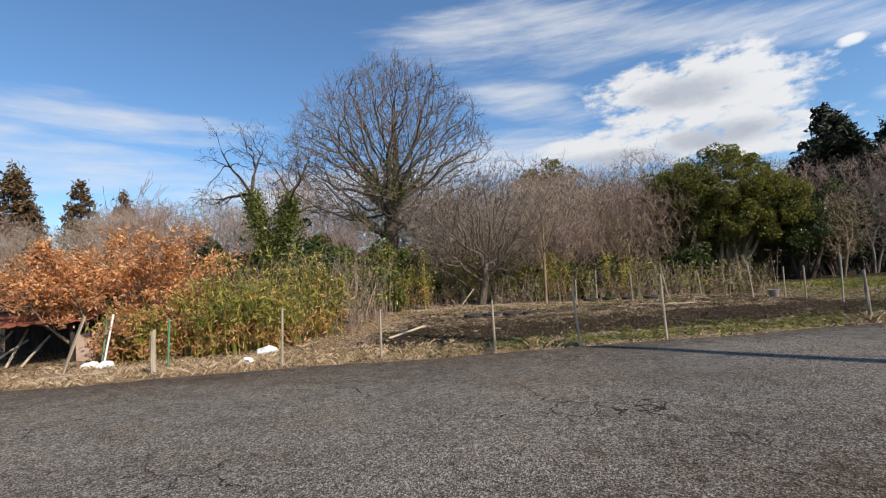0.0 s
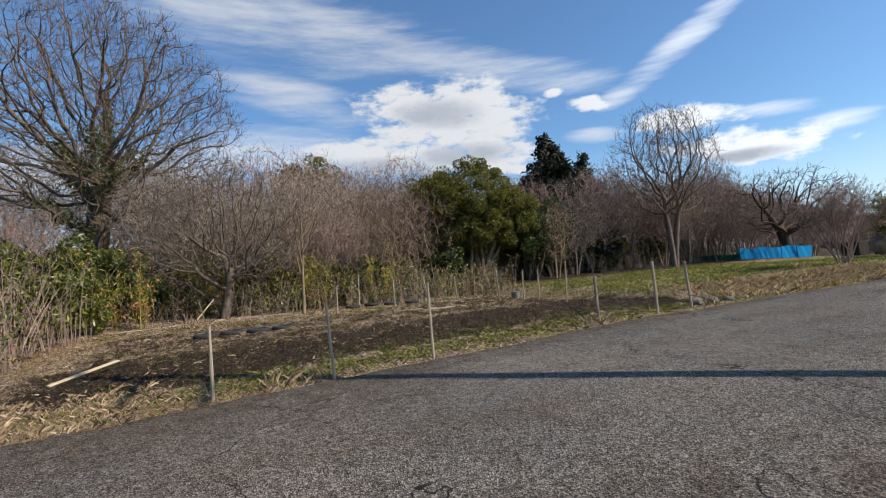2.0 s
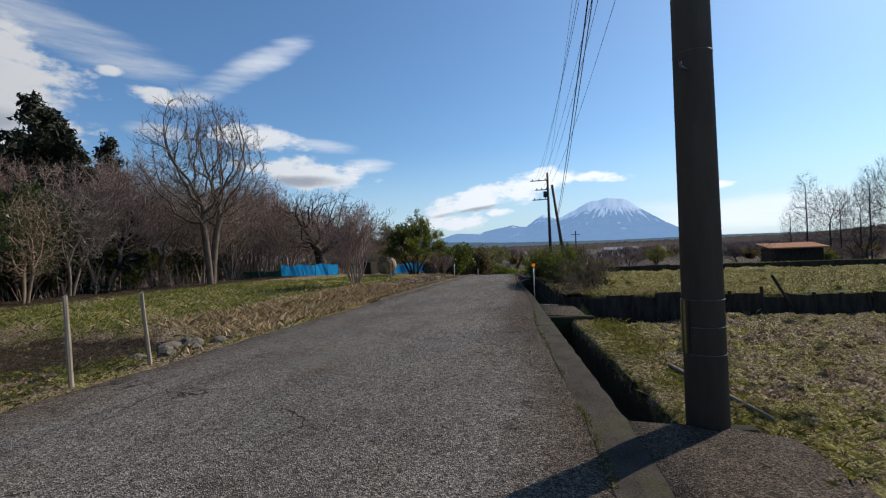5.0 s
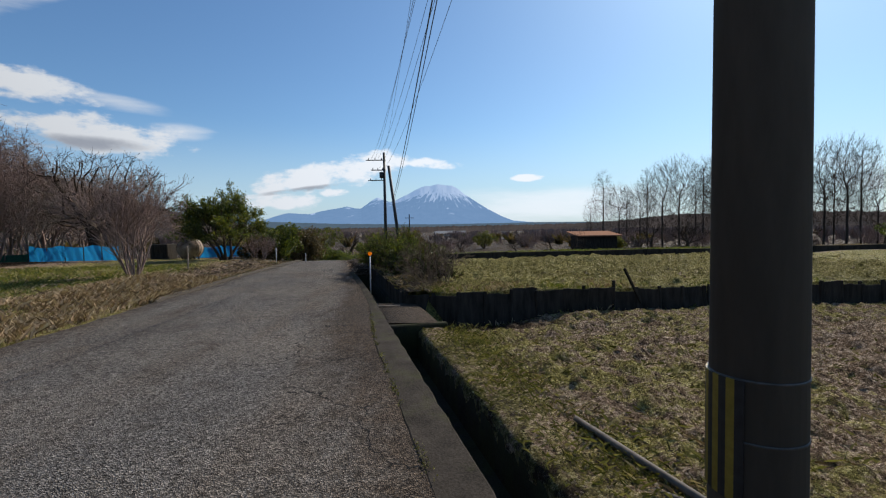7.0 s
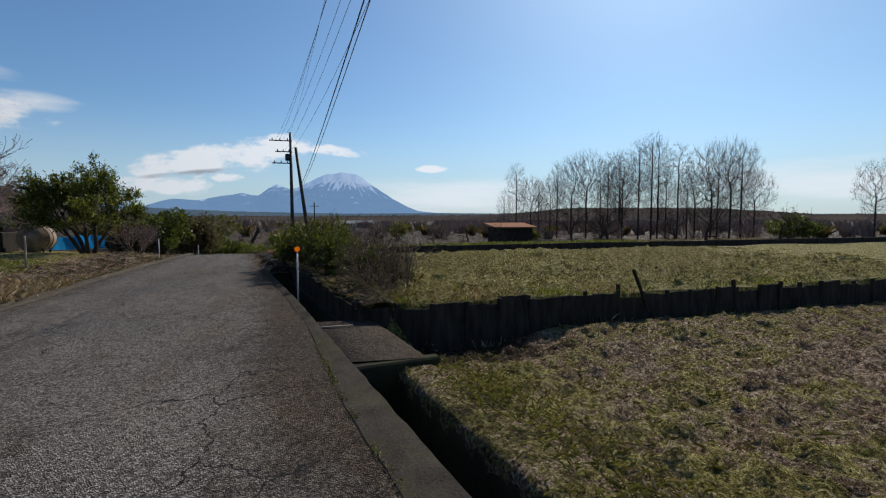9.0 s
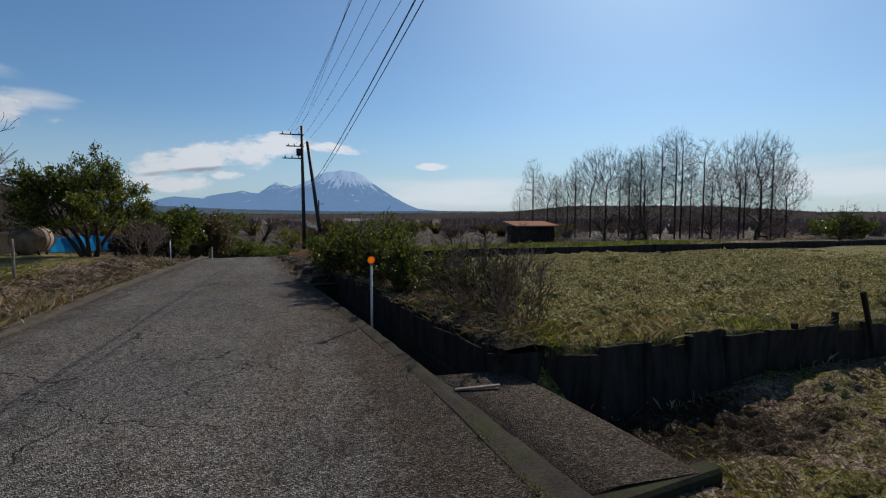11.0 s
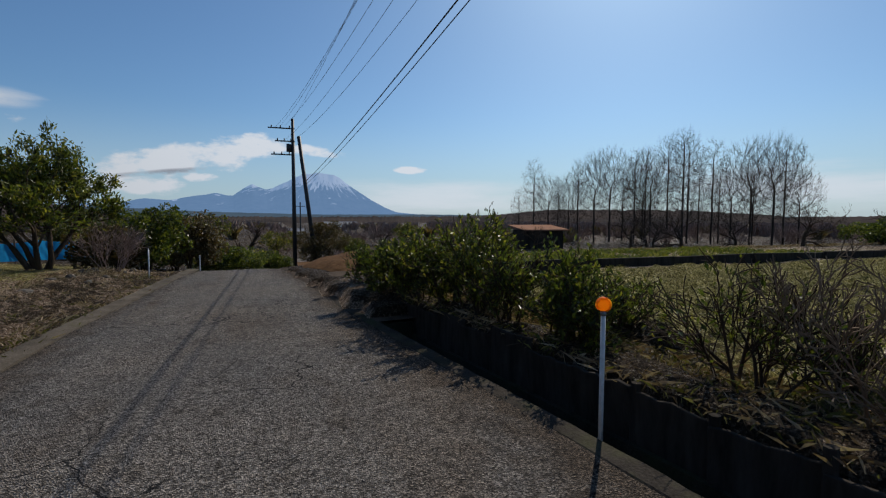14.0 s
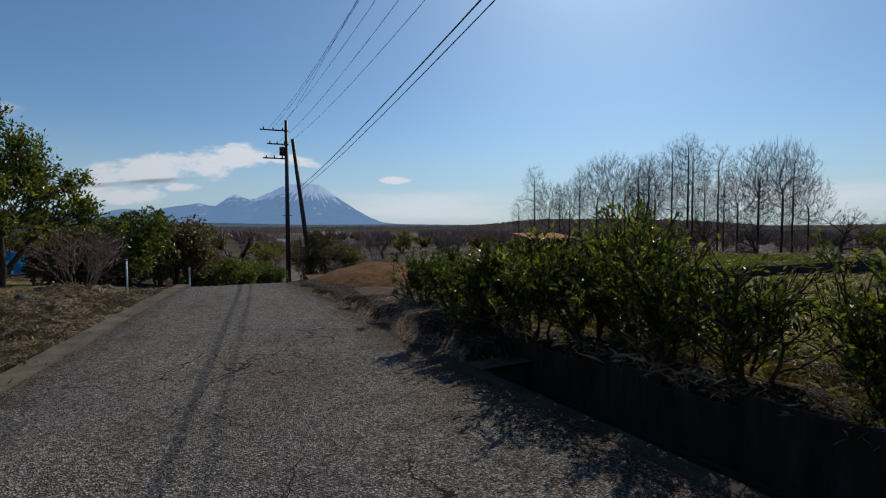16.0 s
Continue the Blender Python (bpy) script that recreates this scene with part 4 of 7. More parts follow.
def limbs_of(P, parent, fine, base_r, roots):
    """Chains of nodes with thickness that adds up towards the stem."""
    n = len(P)
    kids = [[] for _ in range(n)]
    for k, q in enumerate(parent):
        if q >= 0:
            kids[q].append(k)
    r = np.zeros(n)
    for k in range(n - 1, -1, -1):
        r[k] = fine if not kids[k] else sum(r[c] ** 2.25 for c in kids[k]) ** (1 / 2.25)
    big = r[roots[0]]
    r = np.where(r > fine, fine + (r - fine) * max(base_r - fine, 0.001) / max(big - fine, 0.001), fine)
    chains, todo = [], [(q, None) for q in roots]
    while todo:
        k, start = todo.pop()
        line = [k] if start is None else [start, k]
        while kids[k]:
            best = max(kids[k], key=lambda c: r[c])
            todo += [(c, k) for c in kids[k] if c != best]
            k = best
            line.append(k)
        rr = r[line].copy()
        if start is not None:
            rr[0] = min(rr[0], rr[1] * 1.25)
        q = P[line].copy()
        if len(q) > 3:
            q[1:-1] = 0.25 * q[:-2] + 0.5 * q[1:-1] + 0.25 * q[2:]
        chains.append((q, rr))
    ends = [k for k in range(n) if r[k] < fine * 2.2]
    return chains, ends


def crown_tree(name, seed, x, y, paths, crowns, n, base_r, bark, label, category="tree", group="", step=0.3, kill=0.42, fine=0.008, twig=0.55, twigs=3, stem_bark=None, rise=0.1, up=0.35):
    """A leafless tree whose limbs fork their way through given crown volumes; paths: its stems."""
    rng = np.random.default_rng(seed)
    t = thing(name, x, y, float(ground_height(x, y)), label, category, group)
    stems, rest = [], []
    for k, path in enumerate(paths):
        own = crowns if len(paths) == 1 else [crowns[k % len(crowns)]]
        P, parent = colonise(rng, [np.array(q, float) for q in path], own, n if len(paths) == 1 else n // len(paths), step, kill, rise)
        chains, ends = limbs_of(P, parent, fine, base_r, [0])
        stems.append(chains[0])
        rest += chains[1:]
        for e in ends:
            for _ in range(twigs):
                w = unit(unit(P[e] - P[parent[e]]) * 0.9 + rng.normal(0, 0.55, 3) + np.array((0, 0, up)))
                ln = twig * rng.uniform(0.4, 1.2)
                mid = P[e] + w * ln * 0.5
                w2 = unit(w + rng.normal(0, 0.3, 3) + np.array((0, 0, up * 0.4)))
                rest.append((np.array((P[e], mid, mid + w2 * ln * 0.5)), np.array((fine * 0.85, fine * 0.7, fine * 0.45))))
    for b in stems:
        v, f = tubes([b], 9)
        part_mesh("trunk", mesh_of("trunk", v, f, stem_bark or bark, True), t)
    thick = [b for b in rest if b[1].max() > 0.035]
    if thick:
        v, f = tubes(thick, 6)
        tagged(part_mesh("limb_fan", mesh_of("limb_fan", v, f, bark, True), t), kind="stuff")
    v, f = tubes([b for b in rest if b[1].max() <= 0.035], 3)
    tagged(part_mesh("crown", mesh_of("crown", v, f, bark), t), kind="stuff")
    return t, {0: stems, 1: [(q[:len(q) // 3], r[:len(q) // 3]) for q, r in sorted(thick, key=lambda b: -b[1].max())[:9]]}


big, limbs = crown_tree("large_bare_tree", 9, -2.7, 25.4, [[(0.0, 0, -0.2), (0.1, 0, 0.9), (0.28, 0, 1.9), (0.42, 0, 2.9), (0.45, 0.05, 3.7), (0.5, 0.1, 4.6)]],
                        [(0.6, 0, 7.6, 5.6, 5.2, 4.6), (0.9, 0, 9.9, 3.2, 3.2, 2.9), (-2.2, 0.2, 7.0, 3.8, 3.2, 3.2), (2.8, 0, 5.6, 3.4, 3.2, 2.2)], 5600, 0.42, BARK_LIMB, "tall spreading bare tree with ivy on its trunk", step=0.30, kill=0.36, fine=0.0085, twig=0.6, twigs=4, stem_bark=BARK_IVY)


def ivy_on(t, limbs, seed, n, size, spread, material=None, scale=1.0, low=0.0, high=9e9):
    """Ivy leaves round thick limbs."""
    rng = np.random.default_rng(seed)
    segs = [(p[i] , p[i + 1], r[i]) for lev in (0, 1) for p, r in limbs.get(lev, []) for i in range(len(p) - 1) if low < p[i][2] < high]
    pick = rng.integers(0, len(segs), n)
    a = np.array([segs[i][0] for i in pick])
    b = np.array([segs[i][1] for i in pick])
    c = a + (b - a) * rng.uniform(0, 1, (n, 1))
    c += rng.normal(0, 1, (n, 3)) * spread
    v, f = leaves_at(rng, c, size, 0.7)
    part_mesh("ivy", mesh_of("ivy", v, f, material or LEAF_IVY), t, "climbing ivy leaves")


ivy_on(big, limbs, 5, 7000, 0.11, 0.17, low=0.3, high=8.5)


def ivy_tree(x, y, seed):
    """A forked trunk sheathed in ivy, with bare crooked limbs above."""
    rng = np.random.default_rng(seed)
    t = thing("ivy_clad_tree", x, y, float(ground_height(x, y)), "forked tree with ivy columns and bare crooked limbs", "tree")
    stem = (np.array([(0.1, 0, -0.2), (0.0, 0, 1.4), (-0.2, 0, 2.7), (-0.55, 0, 3.7), (-0.8, 0.1, 4.7)]), np.array([0.26, 0.2, 0.17, 0.14, 0.11]))
    fork = (np.array([(0.0, 0, 1.8), (0.25, 0, 2.5), (0.5, -0.1, 3.2), (0.62, -0.1, 3.8), (0.7, -0.1, 4.4)]), np.array([0.15, 0.14, 0.12, 0.1, 0.08]))
    out, tips = {}, []
    spec = [(5, 0.7, 46, 0.2, 0.03), (5, 0.62, 44, 0.28, 0.03), (5, 0.6, 46, 0.3, 0.0), (0, 0, 0, 0.3, 0.0)]
    for p, w, ln, r in ((stem[0][4], (-1, 0, 0.15), 1.0, 0.06), (stem[0][4], (0.3, 0.2, 1), 1.5, 0.075), (stem[0][4], (-0.35, -0.3, 0.9), 1.3, 0.06), (stem[0][3], (-0.8, 0.5, 0.5), 0.9, 0.05),
                        (fork[0][4], (0.35, 0.1, 1), 1.3, 0.06), (fork[0][4], (1.0, -0.3, 0.6), 1.1, 0.05), (fork[0][4], (-0.2, 0.4, 1), 1.2, 0.05), (fork[0][3], (0.8, 0.6, 0.3), 0.9, 0.045)):
        grow(rng, p, w, ln * 1.4, r * 1.15, 0, spec, out, tips, 0.9)
    for b, n in ((stem, "trunk"), (fork, "fork")):
        v, f = tubes([b], 9)
        part_mesh(n, mesh_of(n, v, f, BARK_IVY, True), t)
    v, f = tubes([b for lev in out for b in out[lev]], 4)
    tagged(part_mesh("crown", mesh_of("crown", v, f, BARK_DARK), t), kind="stuff")
    return t, {0: [stem, fork]}


ivied, limbs = ivy_tree(-5.2, 17.3, 23)
ivy_on(ivied, limbs, 6, 13000, 0.095, 0.17, low=1.2, high=6.4)

TREE_GROUP = "bare trees at the edge of the wood"
small, *_ = crown_tree("bare_fruit_tree", 31, 2.2, 20.2, [[(0.0, 0, -0.2), (0.15, 0, 0.5), (0.25, 0, 1.0), (0.3, 0, 1.4)]], [(0.2, 0, 3.2, 2.6, 2.2, 2.1), (-1.2, 0, 2.2, 1.5, 1.4, 1.2), (1.4, 0, 2.3, 1.5, 1.4, 1.2)], 2400, 0.16, BARK_LIMB, "low spreading bare tree at the field's edge", step=0.22, kill=0.27, fine=0.007, twig=0.45, twigs=4, rise=0.03, up=0.2)
bare_tree("slender_bare_tree", 32, 4.8, 19.8, 5.4, 0.07, [(9, 0.6, 38, 0.05, 0.05), (5, 0.6, 40, 0.15, 0.08), (5, 0.6, 40, 0.2, 0.05), (0, 0, 0, 0.2, 0.0)], BARK_PALE, "slender pale bare tree at the field's edge", trunk_part=0.7)
lone, *_ = crown_tree("tall_bare_tree", 36, 27.2, 22.7, [[(-0.1, 0, -0.2), (-0.15, 0, 1.0), (-0.3, 0, 2.0), (-0.4, 0, 3.0)], [(0.15, 0.1, -0.2), (0.25, 0.1, 1.0), (0.45, 0.1, 2.2), (0.6, 0.1, 3.2)]], [(-1.0, 0, 6.4, 2.7, 2.7, 3.7), (1.2, 0.2, 6.6, 2.6, 2.6, 3.6)], 2800, 0.17, BARK_LIMB, "tall bare tree with twin stems above a green bank", step=0.28, kill=0.36, fine=0.0085, twig=0.5, twigs=3, rise=0.04)
crown_tree("old_spreading_tree", 37, 37.5, 22.0, [[(0.0, 0, -0.2), (0.0, 0.1, 0.9), (0.1, 0.3, 1.7)]], [(0, 0, 3.9, 4.2, 4.2, 2.3), (0, 2.2, 2.9, 2.2, 2.6, 1.3), (0, -2.2, 3.0, 2.2, 2.4, 1.3)], 1900, 0.36, BARK_DARK, "old gnarled bare tree behind the blue sheeting", step=0.34, kill=0.5, fine=0.011, twig=0.5)
bare_tree("reddish_bare_shrub", 38, 24.4, 12.8, 3.7, 0.03, [(7, 0.7, 24, 0.08, 0.06), (6, 0.6, 30, 0.14, 0.06), (5, 0.55, 34, 0.18, 0.03), (0, 0, 0, 0.2, 0.0)], BARK_RED, "tall reddish many-stemmed bare shrub on the verge", "shrub", trunk_part=0.6, stems=15, splay=0.42)

# repeated bare trees of the wood
STEMS = [[(-0.2, 0, -0.15), (-0.35, 0.05, 0.6), (-0.55, 0.1, 1.3)], [(0.1, 0.1, -0.15), (0.2, 0.2, 0.7), (0.4, 0.35, 1.5)], [(0.1, -0.1, -0.15), (0.25, -0.25, 0.6), (0.4, -0.5, 1.3)]]
HEADS = [(-1.1, 0.1, 3.5, 1.9, 1.8, 1.9), (0.6, 0.9, 3.9, 1.9, 1.8, 1.9), (0.9, -0.9, 3.5, 1.8, 1.8, 1.9)]
shrub_a, *_ = crown_tree("bare_wood_tree", 41, 7.6, 26.2, STEMS, HEADS, 2100, 0.075, BARK_GREY, "dense twiggy bare tree at the edge of the wood", group=TREE_GROUP, step=0.22, kill=0.27, fine=0.0075, twig=0.42, twigs=3, rise=-0.03, up=0.12)
shrub_b, *_ = crown_tree("bare_wood_tree", 42, 23.4, 25.6, STEMS, [(c[0], c[1], c[2] + 0.3, c[3], c[4], c[5] + 0.2) for c in HEADS], 2100, 0.075, BARK_RED, "dense reddish bare tree at the edge of the wood", group=TREE_GROUP, step=0.22, kill=0.27, fine=0.0075, twig=0.42, twigs=3, rise=-0.03, up=0.12)
shrub_c, *_ = crown_tree("bare_wood_tree", 43, 11.0, 23.6, STEMS[:2], [(-0.7, 0.1, 3.0, 1.3, 1.3, 2.1), (0.6, 0.2, 3.2, 1.4, 1.4, 2.2)], 1200, 0.085, BARK_PALE, "pale many-branched bare tree beside evergreens", group=TREE_GROUP, step=0.23, kill=0.29, fine=0.0085, twig=0.42, twigs=3, rise=0.0, up=0.15)
rng = np.random.default_rng(77)
wood_edge = [(shrub_a, 5.2, 24.4, 1.0), (shrub_b, 9.3, 29, 1.0), (shrub_a, 0.6, 24, 0.95), (shrub_b, -1.0, 27, 0.9), (shrub_a, 27.5, 27, 1.05), (shrub_b, 20.5, 27.5, 0.95), (shrub_a, 30.5, 27.5, 1.0),
        (shrub_b, 33, 26, 0.95), (shrub_a, 24.6, 29.5, 1.1), (shrub_b, 29, 25, 0.75), (shrub_a, 35, 24, 0.7), (shrub_c, 9.4, 25.5, 1.0), (shrub_a, -7, 20, 0.75), (shrub_b, -9, 16.5, 0.7),
        (shrub_a, -12, 19, 0.8), (shrub_b, -15, 23, 0.85), (shrub_a, -18, 21, 0.75), (shrub_b, -11, 27, 0.9), (shrub_a, 3.0, 30, 1.0), (shrub_b, 13, 33, 1.0), (shrub_a, -6, 31, 1.0), (shrub_b, 37, 29, 0.9), (shrub_a, 41, 27, 0.8), (shrub_b, 44, 24, 0.6),
        (shrub_a, -20, 28, 1.0), (shrub_b, -25, 25, 0.9), (shrub_b, 40, 18.5, 0.45), (shrub_a, 3.4, 23.4, 0.7), (shrub_b, 6.4, 22.8, 0.62), (shrub_c, 8.6, 22.4, 0.7), (shrub_a, 17.5, 29, 0.9), (shrub_b, 1.0, 33, 1.1), (shrub_a, 12.6, 27.5, 1.0)]
wood_depth = [(shrub_b, 10.4, 24.8, 0.85), (shrub_a, 21.6, 25.2, 0.8), (shrub_b, 25.4, 27.2, 1.0), (shrub_a, 31.5, 25.2, 0.8), (shrub_b, -4.0, 22.4, 0.6), (shrub_c, 18.6, 23.2, 0.7), (shrub_c, 7.2, 24.2, 0.9), (shrub_a, -3.5, 35, 1.5), (shrub_b, 4.5, 35, 1.4), (shrub_a, 10.5, 34, 1.4), (shrub_b, 15.5, 36, 1.4), (shrub_a, 20, 33, 1.35), (shrub_b, 29, 31, 1.25), (shrub_a, 34, 31, 1.2), (shrub_b, -10, 34, 1.4), (shrub_a, -16, 31, 1.2), (shrub_b, 7.8, 30, 1.2), (shrub_a, 13.5, 29, 1.15),
        (shrub_b, 36, 27, 1.1), (shrub_b, 39, 29.5, 1.2), (shrub_a, 42, 31, 1.25), (shrub_b, 35.5, 25.2, 0.85), (shrub_b, 38.5, 25.6, 0.8), (shrub_a, 45, 30, 1.2), (shrub_b, 48, 30, 1.1), (shrub_a, 52, 30, 1.0), (shrub_b, 44, 27, 0.85), (shrub_a, 48, 26, 0.7), (shrub_b, 33.6, 24.4, 0.7)]
for src, x, y, s in wood_edge + wood_depth:
    c = copy_thing(src, pose(x, y, float(ground_height(x, y)) - 0.05, 0, 0, rng.uniform(0, 360)))
    c.scale = (s * 1.05, s * 1.05, s * 1.1)


def leafy_tree(name, seed, x, y, height, crowns, n, size, leaf, bark, label, category="tree", group="", trunk_r=0.16, up=0.5, aspect=0.5, droop=0.0, lump_n=60, lump_r=0.5, hollow=0.55):
    """Stems with limbs that reach into a crown of many leaves; crowns: centre and half sizes."""
    rng = np.random.default_rng(seed)
    t = thing(name, x, y, float(ground_height(x, y)), label, category, group)
    sticks = []
    for cx, cy, cz, rx, ry, rz in crowns:
        for k in range(7):
            tip = np.array((cx, cy, cz)) + rng.normal(0, 0.5, 3) * np.array((rx, ry, rz))
            foot = np.array((cx * 0.15 + rng.normal(0, trunk_r), cy * 0.15 + rng.normal(0, trunk_r), -0.15))
            f = np.linspace(0, 1, 6)[:, None]
            p = foot + (tip - foot) * f + np.array((0, 0, 1)) * (np.sin(f * math.pi) * 0.12 * height) + rng.normal(0, 0.03 * height, (6, 3)) * f * (1 - f) * 2
            sticks.append((p, np.linspace(trunk_r * 0.75, 0.012, 6)))
    v, f = tubes(sticks, 6)
    part_mesh("trunk", mesh_of("trunk", v, f, bark, True), t)
    vol = np.array([c[3] * c[4] * c[5] for c in crowns]) ** 0.67
    pts = [lumps(rng, int(n * w / vol.sum()), c[:3], c[3:], max(8, int(lump_n * w / vol.sum())), lump_r, hollow) for c, w in zip(crowns, vol)]
    pts = np.concatenate(pts)
    pts = pts[pts[:, 2] > 0.05]
    v, f = leaves_at(rng, pts, size, aspect, up, droop)
    part_mesh("crown", mesh_of("crown", v, f, leaf), t)
    return t


EVER = "dark evergreens behind the field"
leafy_tree("evergreen_tree", 51, 14.3, 24.4, 6.6, [(0.2, 0, 4.5, 2.5, 2.2, 2.1), (-1.9, 0.5, 4.2, 1.7, 1.6, 1.7), (1.9, -0.5, 3.5, 1.7, 1.6, 1.6), (0.3, 0, 3.0, 2.4, 2.0, 1.4), (-1.7, 0.3, 2.8, 1.5, 1.4, 1.3)], 140000, 0.105, LEAF_OLIVE, BARK_PALE, "broad dense evergreen tree behind the field", group=EVER, lump_n=520, lump_r=0.40, hollow=0.72, up=1.4)
leafy_tree("evergreen_tree", 52, 17.4, 24.0, 4.4, [(0, 0, 2.6, 1.6, 1.5, 1.7), (1.6, 0.6, 2.1, 1.3, 1.2, 1.4)], 30000, 0.15, LEAF_DARK, BARK_DARK, "dark evergreen tree in the shade of taller ones", group=EVER, lump_n=130, lump_r=0.5, hollow=0.2)
leafy_tree("evergreen_tree", 53, 8.4, 40.5, 10.6, [(0, 0, 8.6, 2.6, 2.4, 1.8), (1.6, 0, 6.5, 2.0, 2.0, 2.0)], 9000, 0.3, LEAF_OLIVE, BARK_DARK, "round-headed evergreen tree above the wood", group=EVER, lump_n=110, lump_r=0.7, hollow=0.2)
leafy_tree("evergreen_tree", 54, 20.2, 25.6, 5.4, [(0, 0, 3.0, 1.8, 1.6, 2.0), (-1.6, 0, 2.2, 1.4, 1.3, 1.6)], 30000, 0.16, LEAF_DARK, BARK_DARK, "dark evergreen tree below the conifers", group=EVER, lump_n=130, lump_r=0.5, hollow=0.2)
UNDER_EDGE = ((-6.5, 21, 3.6, 2.4), (-9.0, 19, 3.2, 2.2), (-2.2, 22.4, 2.6, 2.0), (0.8, 22.6, 1.7, 1.8), (-0.8, 21.4, 1.4, 1.4), (-4.6, 19.6, 2.7, 1.8), (9.2, 24.6, 2.4, 1.7), (12.1, 23.2, 2.3, 1.1), (6.4, 25.5, 2.2, 1.6), (22.6, 27.5, 3.0, 2.0), (-8.0, 24.5, 4.6, 2.6), (-13, 24, 3.6, 2.6), (3.6, 26.0, 2.6, 2.0), (-3.4, 15.8, 2.4, 1.2), (-1.8, 18.4, 1.6, 1.1), (4.4, 23.2, 2.0, 1.5), (7.6, 22.8, 1.8, 1.4), (10.6, 25.6, 2.6, 1.6))
UNDER_WOOD = ((2.2, 24.4, 2.8, 1.8), (-5.4, 23.6, 3.4, 2.0), (5.4, 27.4, 3.4, 2.0), (12.8, 26.0, 3.0, 1.6), (-10.5, 21.5, 3.4, 2.0), (8.4, 27.0, 3.6, 2.0), (25.5, 26.5, 2.2, 1.8), (29.5, 26.4, 2.0, 1.8), (1.6, 28.6, 3.4, 2.4), (6.8, 29.4, 3.2, 2.4), (11.4, 29.6, 3.4, 2.4), (16.5, 28.0, 3.6, 2.4), (-0.6, 29.2, 3.2, 2.4), (27.6, 29.0, 3.0, 2.4), (32.0, 28.2, 2.6, 2.2), (-6.2, 17.6, 2.9, 1.7), (-4.2, 17.0, 2.7, 1.5))
for n, (x, y, h, r) in enumerate(UNDER_EDGE + UNDER_WOOD):
    leafy_tree("evergreen_undergrowth", 60 + n, x, y, h, [(0, 0, h * 0.55, r, r * 0.9, h * 0.48)], 6500, 0.17, (LEAF_OLIVE, LEAF_DARK, LEAF_IVY)[n % 3], BARK_DARK, "tangled evergreen undergrowth of the wood", "bush", "undergrowth of the wood", 0.05, lump_n=34, lump_r=0.42, hollow=0.3)


def conifer(name, seed, x, y, height, r, leaf, label, n=9000, group=""):
    """A tapering conifer of drooping tiers."""
    rng = np.random.default_rng(seed)
    t = thing(name, x, y, float(ground_height(x, y)), label, "conifer", group)
    v, f = tubes([(np.array([(0, 0, -0.2), (0, 0, height * 0.5), (0, 0, height)]), np.array([height * 0.022, height * 0.014, 0.02]))], 7)
    part_mesh("trunk", mesh_of("trunk", v, f, BARK_DARK, True), t)
    boughs = int(height * 16)
    hb = rng.uniform(0.08, 1.0, boughs) * height
    ab = rng.uniform(0, math.tau, boughs)
    lb = r * (1 - (hb / height) ** 1.9) * rng.uniform(0.65, 1.15, boughs) + 0.15
    w = lb / lb.sum()
    pick = rng.choice(boughs, n, p=w)
    f = rng.uniform(0.15, 1, n) ** 0.7
    rr = lb[pick] * f
    c = np.stack((np.cos(ab[pick]) * rr, np.sin(ab[pick]) * rr, hb[pick] - 0.25 * rr + 0.12 * f), -1) + rng.normal(0, 0.13, (n, 3)) * (0.5 + height / 16)
    v, fc = leaves_at(rng, c, 0.36 * (0.5 + height / 20), 0.4, 0.2, 0.3)
    part_mesh("crown", mesh_of("crown", v, fc, leaf), t)
    return t


CON = "dark conifers above the wood"
conifer("conifer", 81, 23.0, 29.0, 9.6, 4.4, LEAF_CONIFER, "tall dark conifer above the wood", 30000, CON)
conifer("conifer", 82, 26.2, 32.7, 10.3, 4.6, LEAF_CONIFER, "tall dark conifer above the wood", 30000, CON)
conifer("conifer", 83, 30.8, 34.1, 10.1, 2.1, LEAF_CONIFER, "narrow dark conifer above the wood", 10000, CON)
for n, (x, y, h) in enumerate(((-30.5, 31.8, 11.0), (-31.2, 38.2, 11.1), (-29.0, 40.3, 10.4), (-34, 36, 10.0))):
    conifer("cedar", 85 + n, x, y, h, 2.4, LEAF_CEDAR, "rust-tinged winter cedar in the distance", 8000, "rusty cedars in the distance")

# ---- withered tree, bamboo ----
def leaf_up(t, out, seed, n, size, leaf, levels, spread, aspect=0.45, up=0.5, droop=0.0, low=0.0):
    """Leaves in loose tufts along the outer limbs of a branched tree."""
    rng = np.random.default_rng(seed)
    segs = [(p[i], p[i + 1]) for lev in levels for p, _ in out.get(lev, []) for i in range(len(p) - 1) if p[i + 1][2] > low]
    k = rng.integers(0, len(segs), n)
    a, b = np.array([segs[i][0] for i in k]), np.array([segs[i][1] for i in k])
    c = a + (b - a) * rng.uniform(0, 1, (n, 1)) + rng.normal(0, spread, (n, 3))
    way = (b - a) / (np.linalg.norm(b - a, axis=1, keepdims=True) + 1e-9)
    v, f = leaves_at(rng, c, size, aspect, up, droop, way)
    part_mesh("foliage", mesh_of("foliage", v, f, leaf), t)


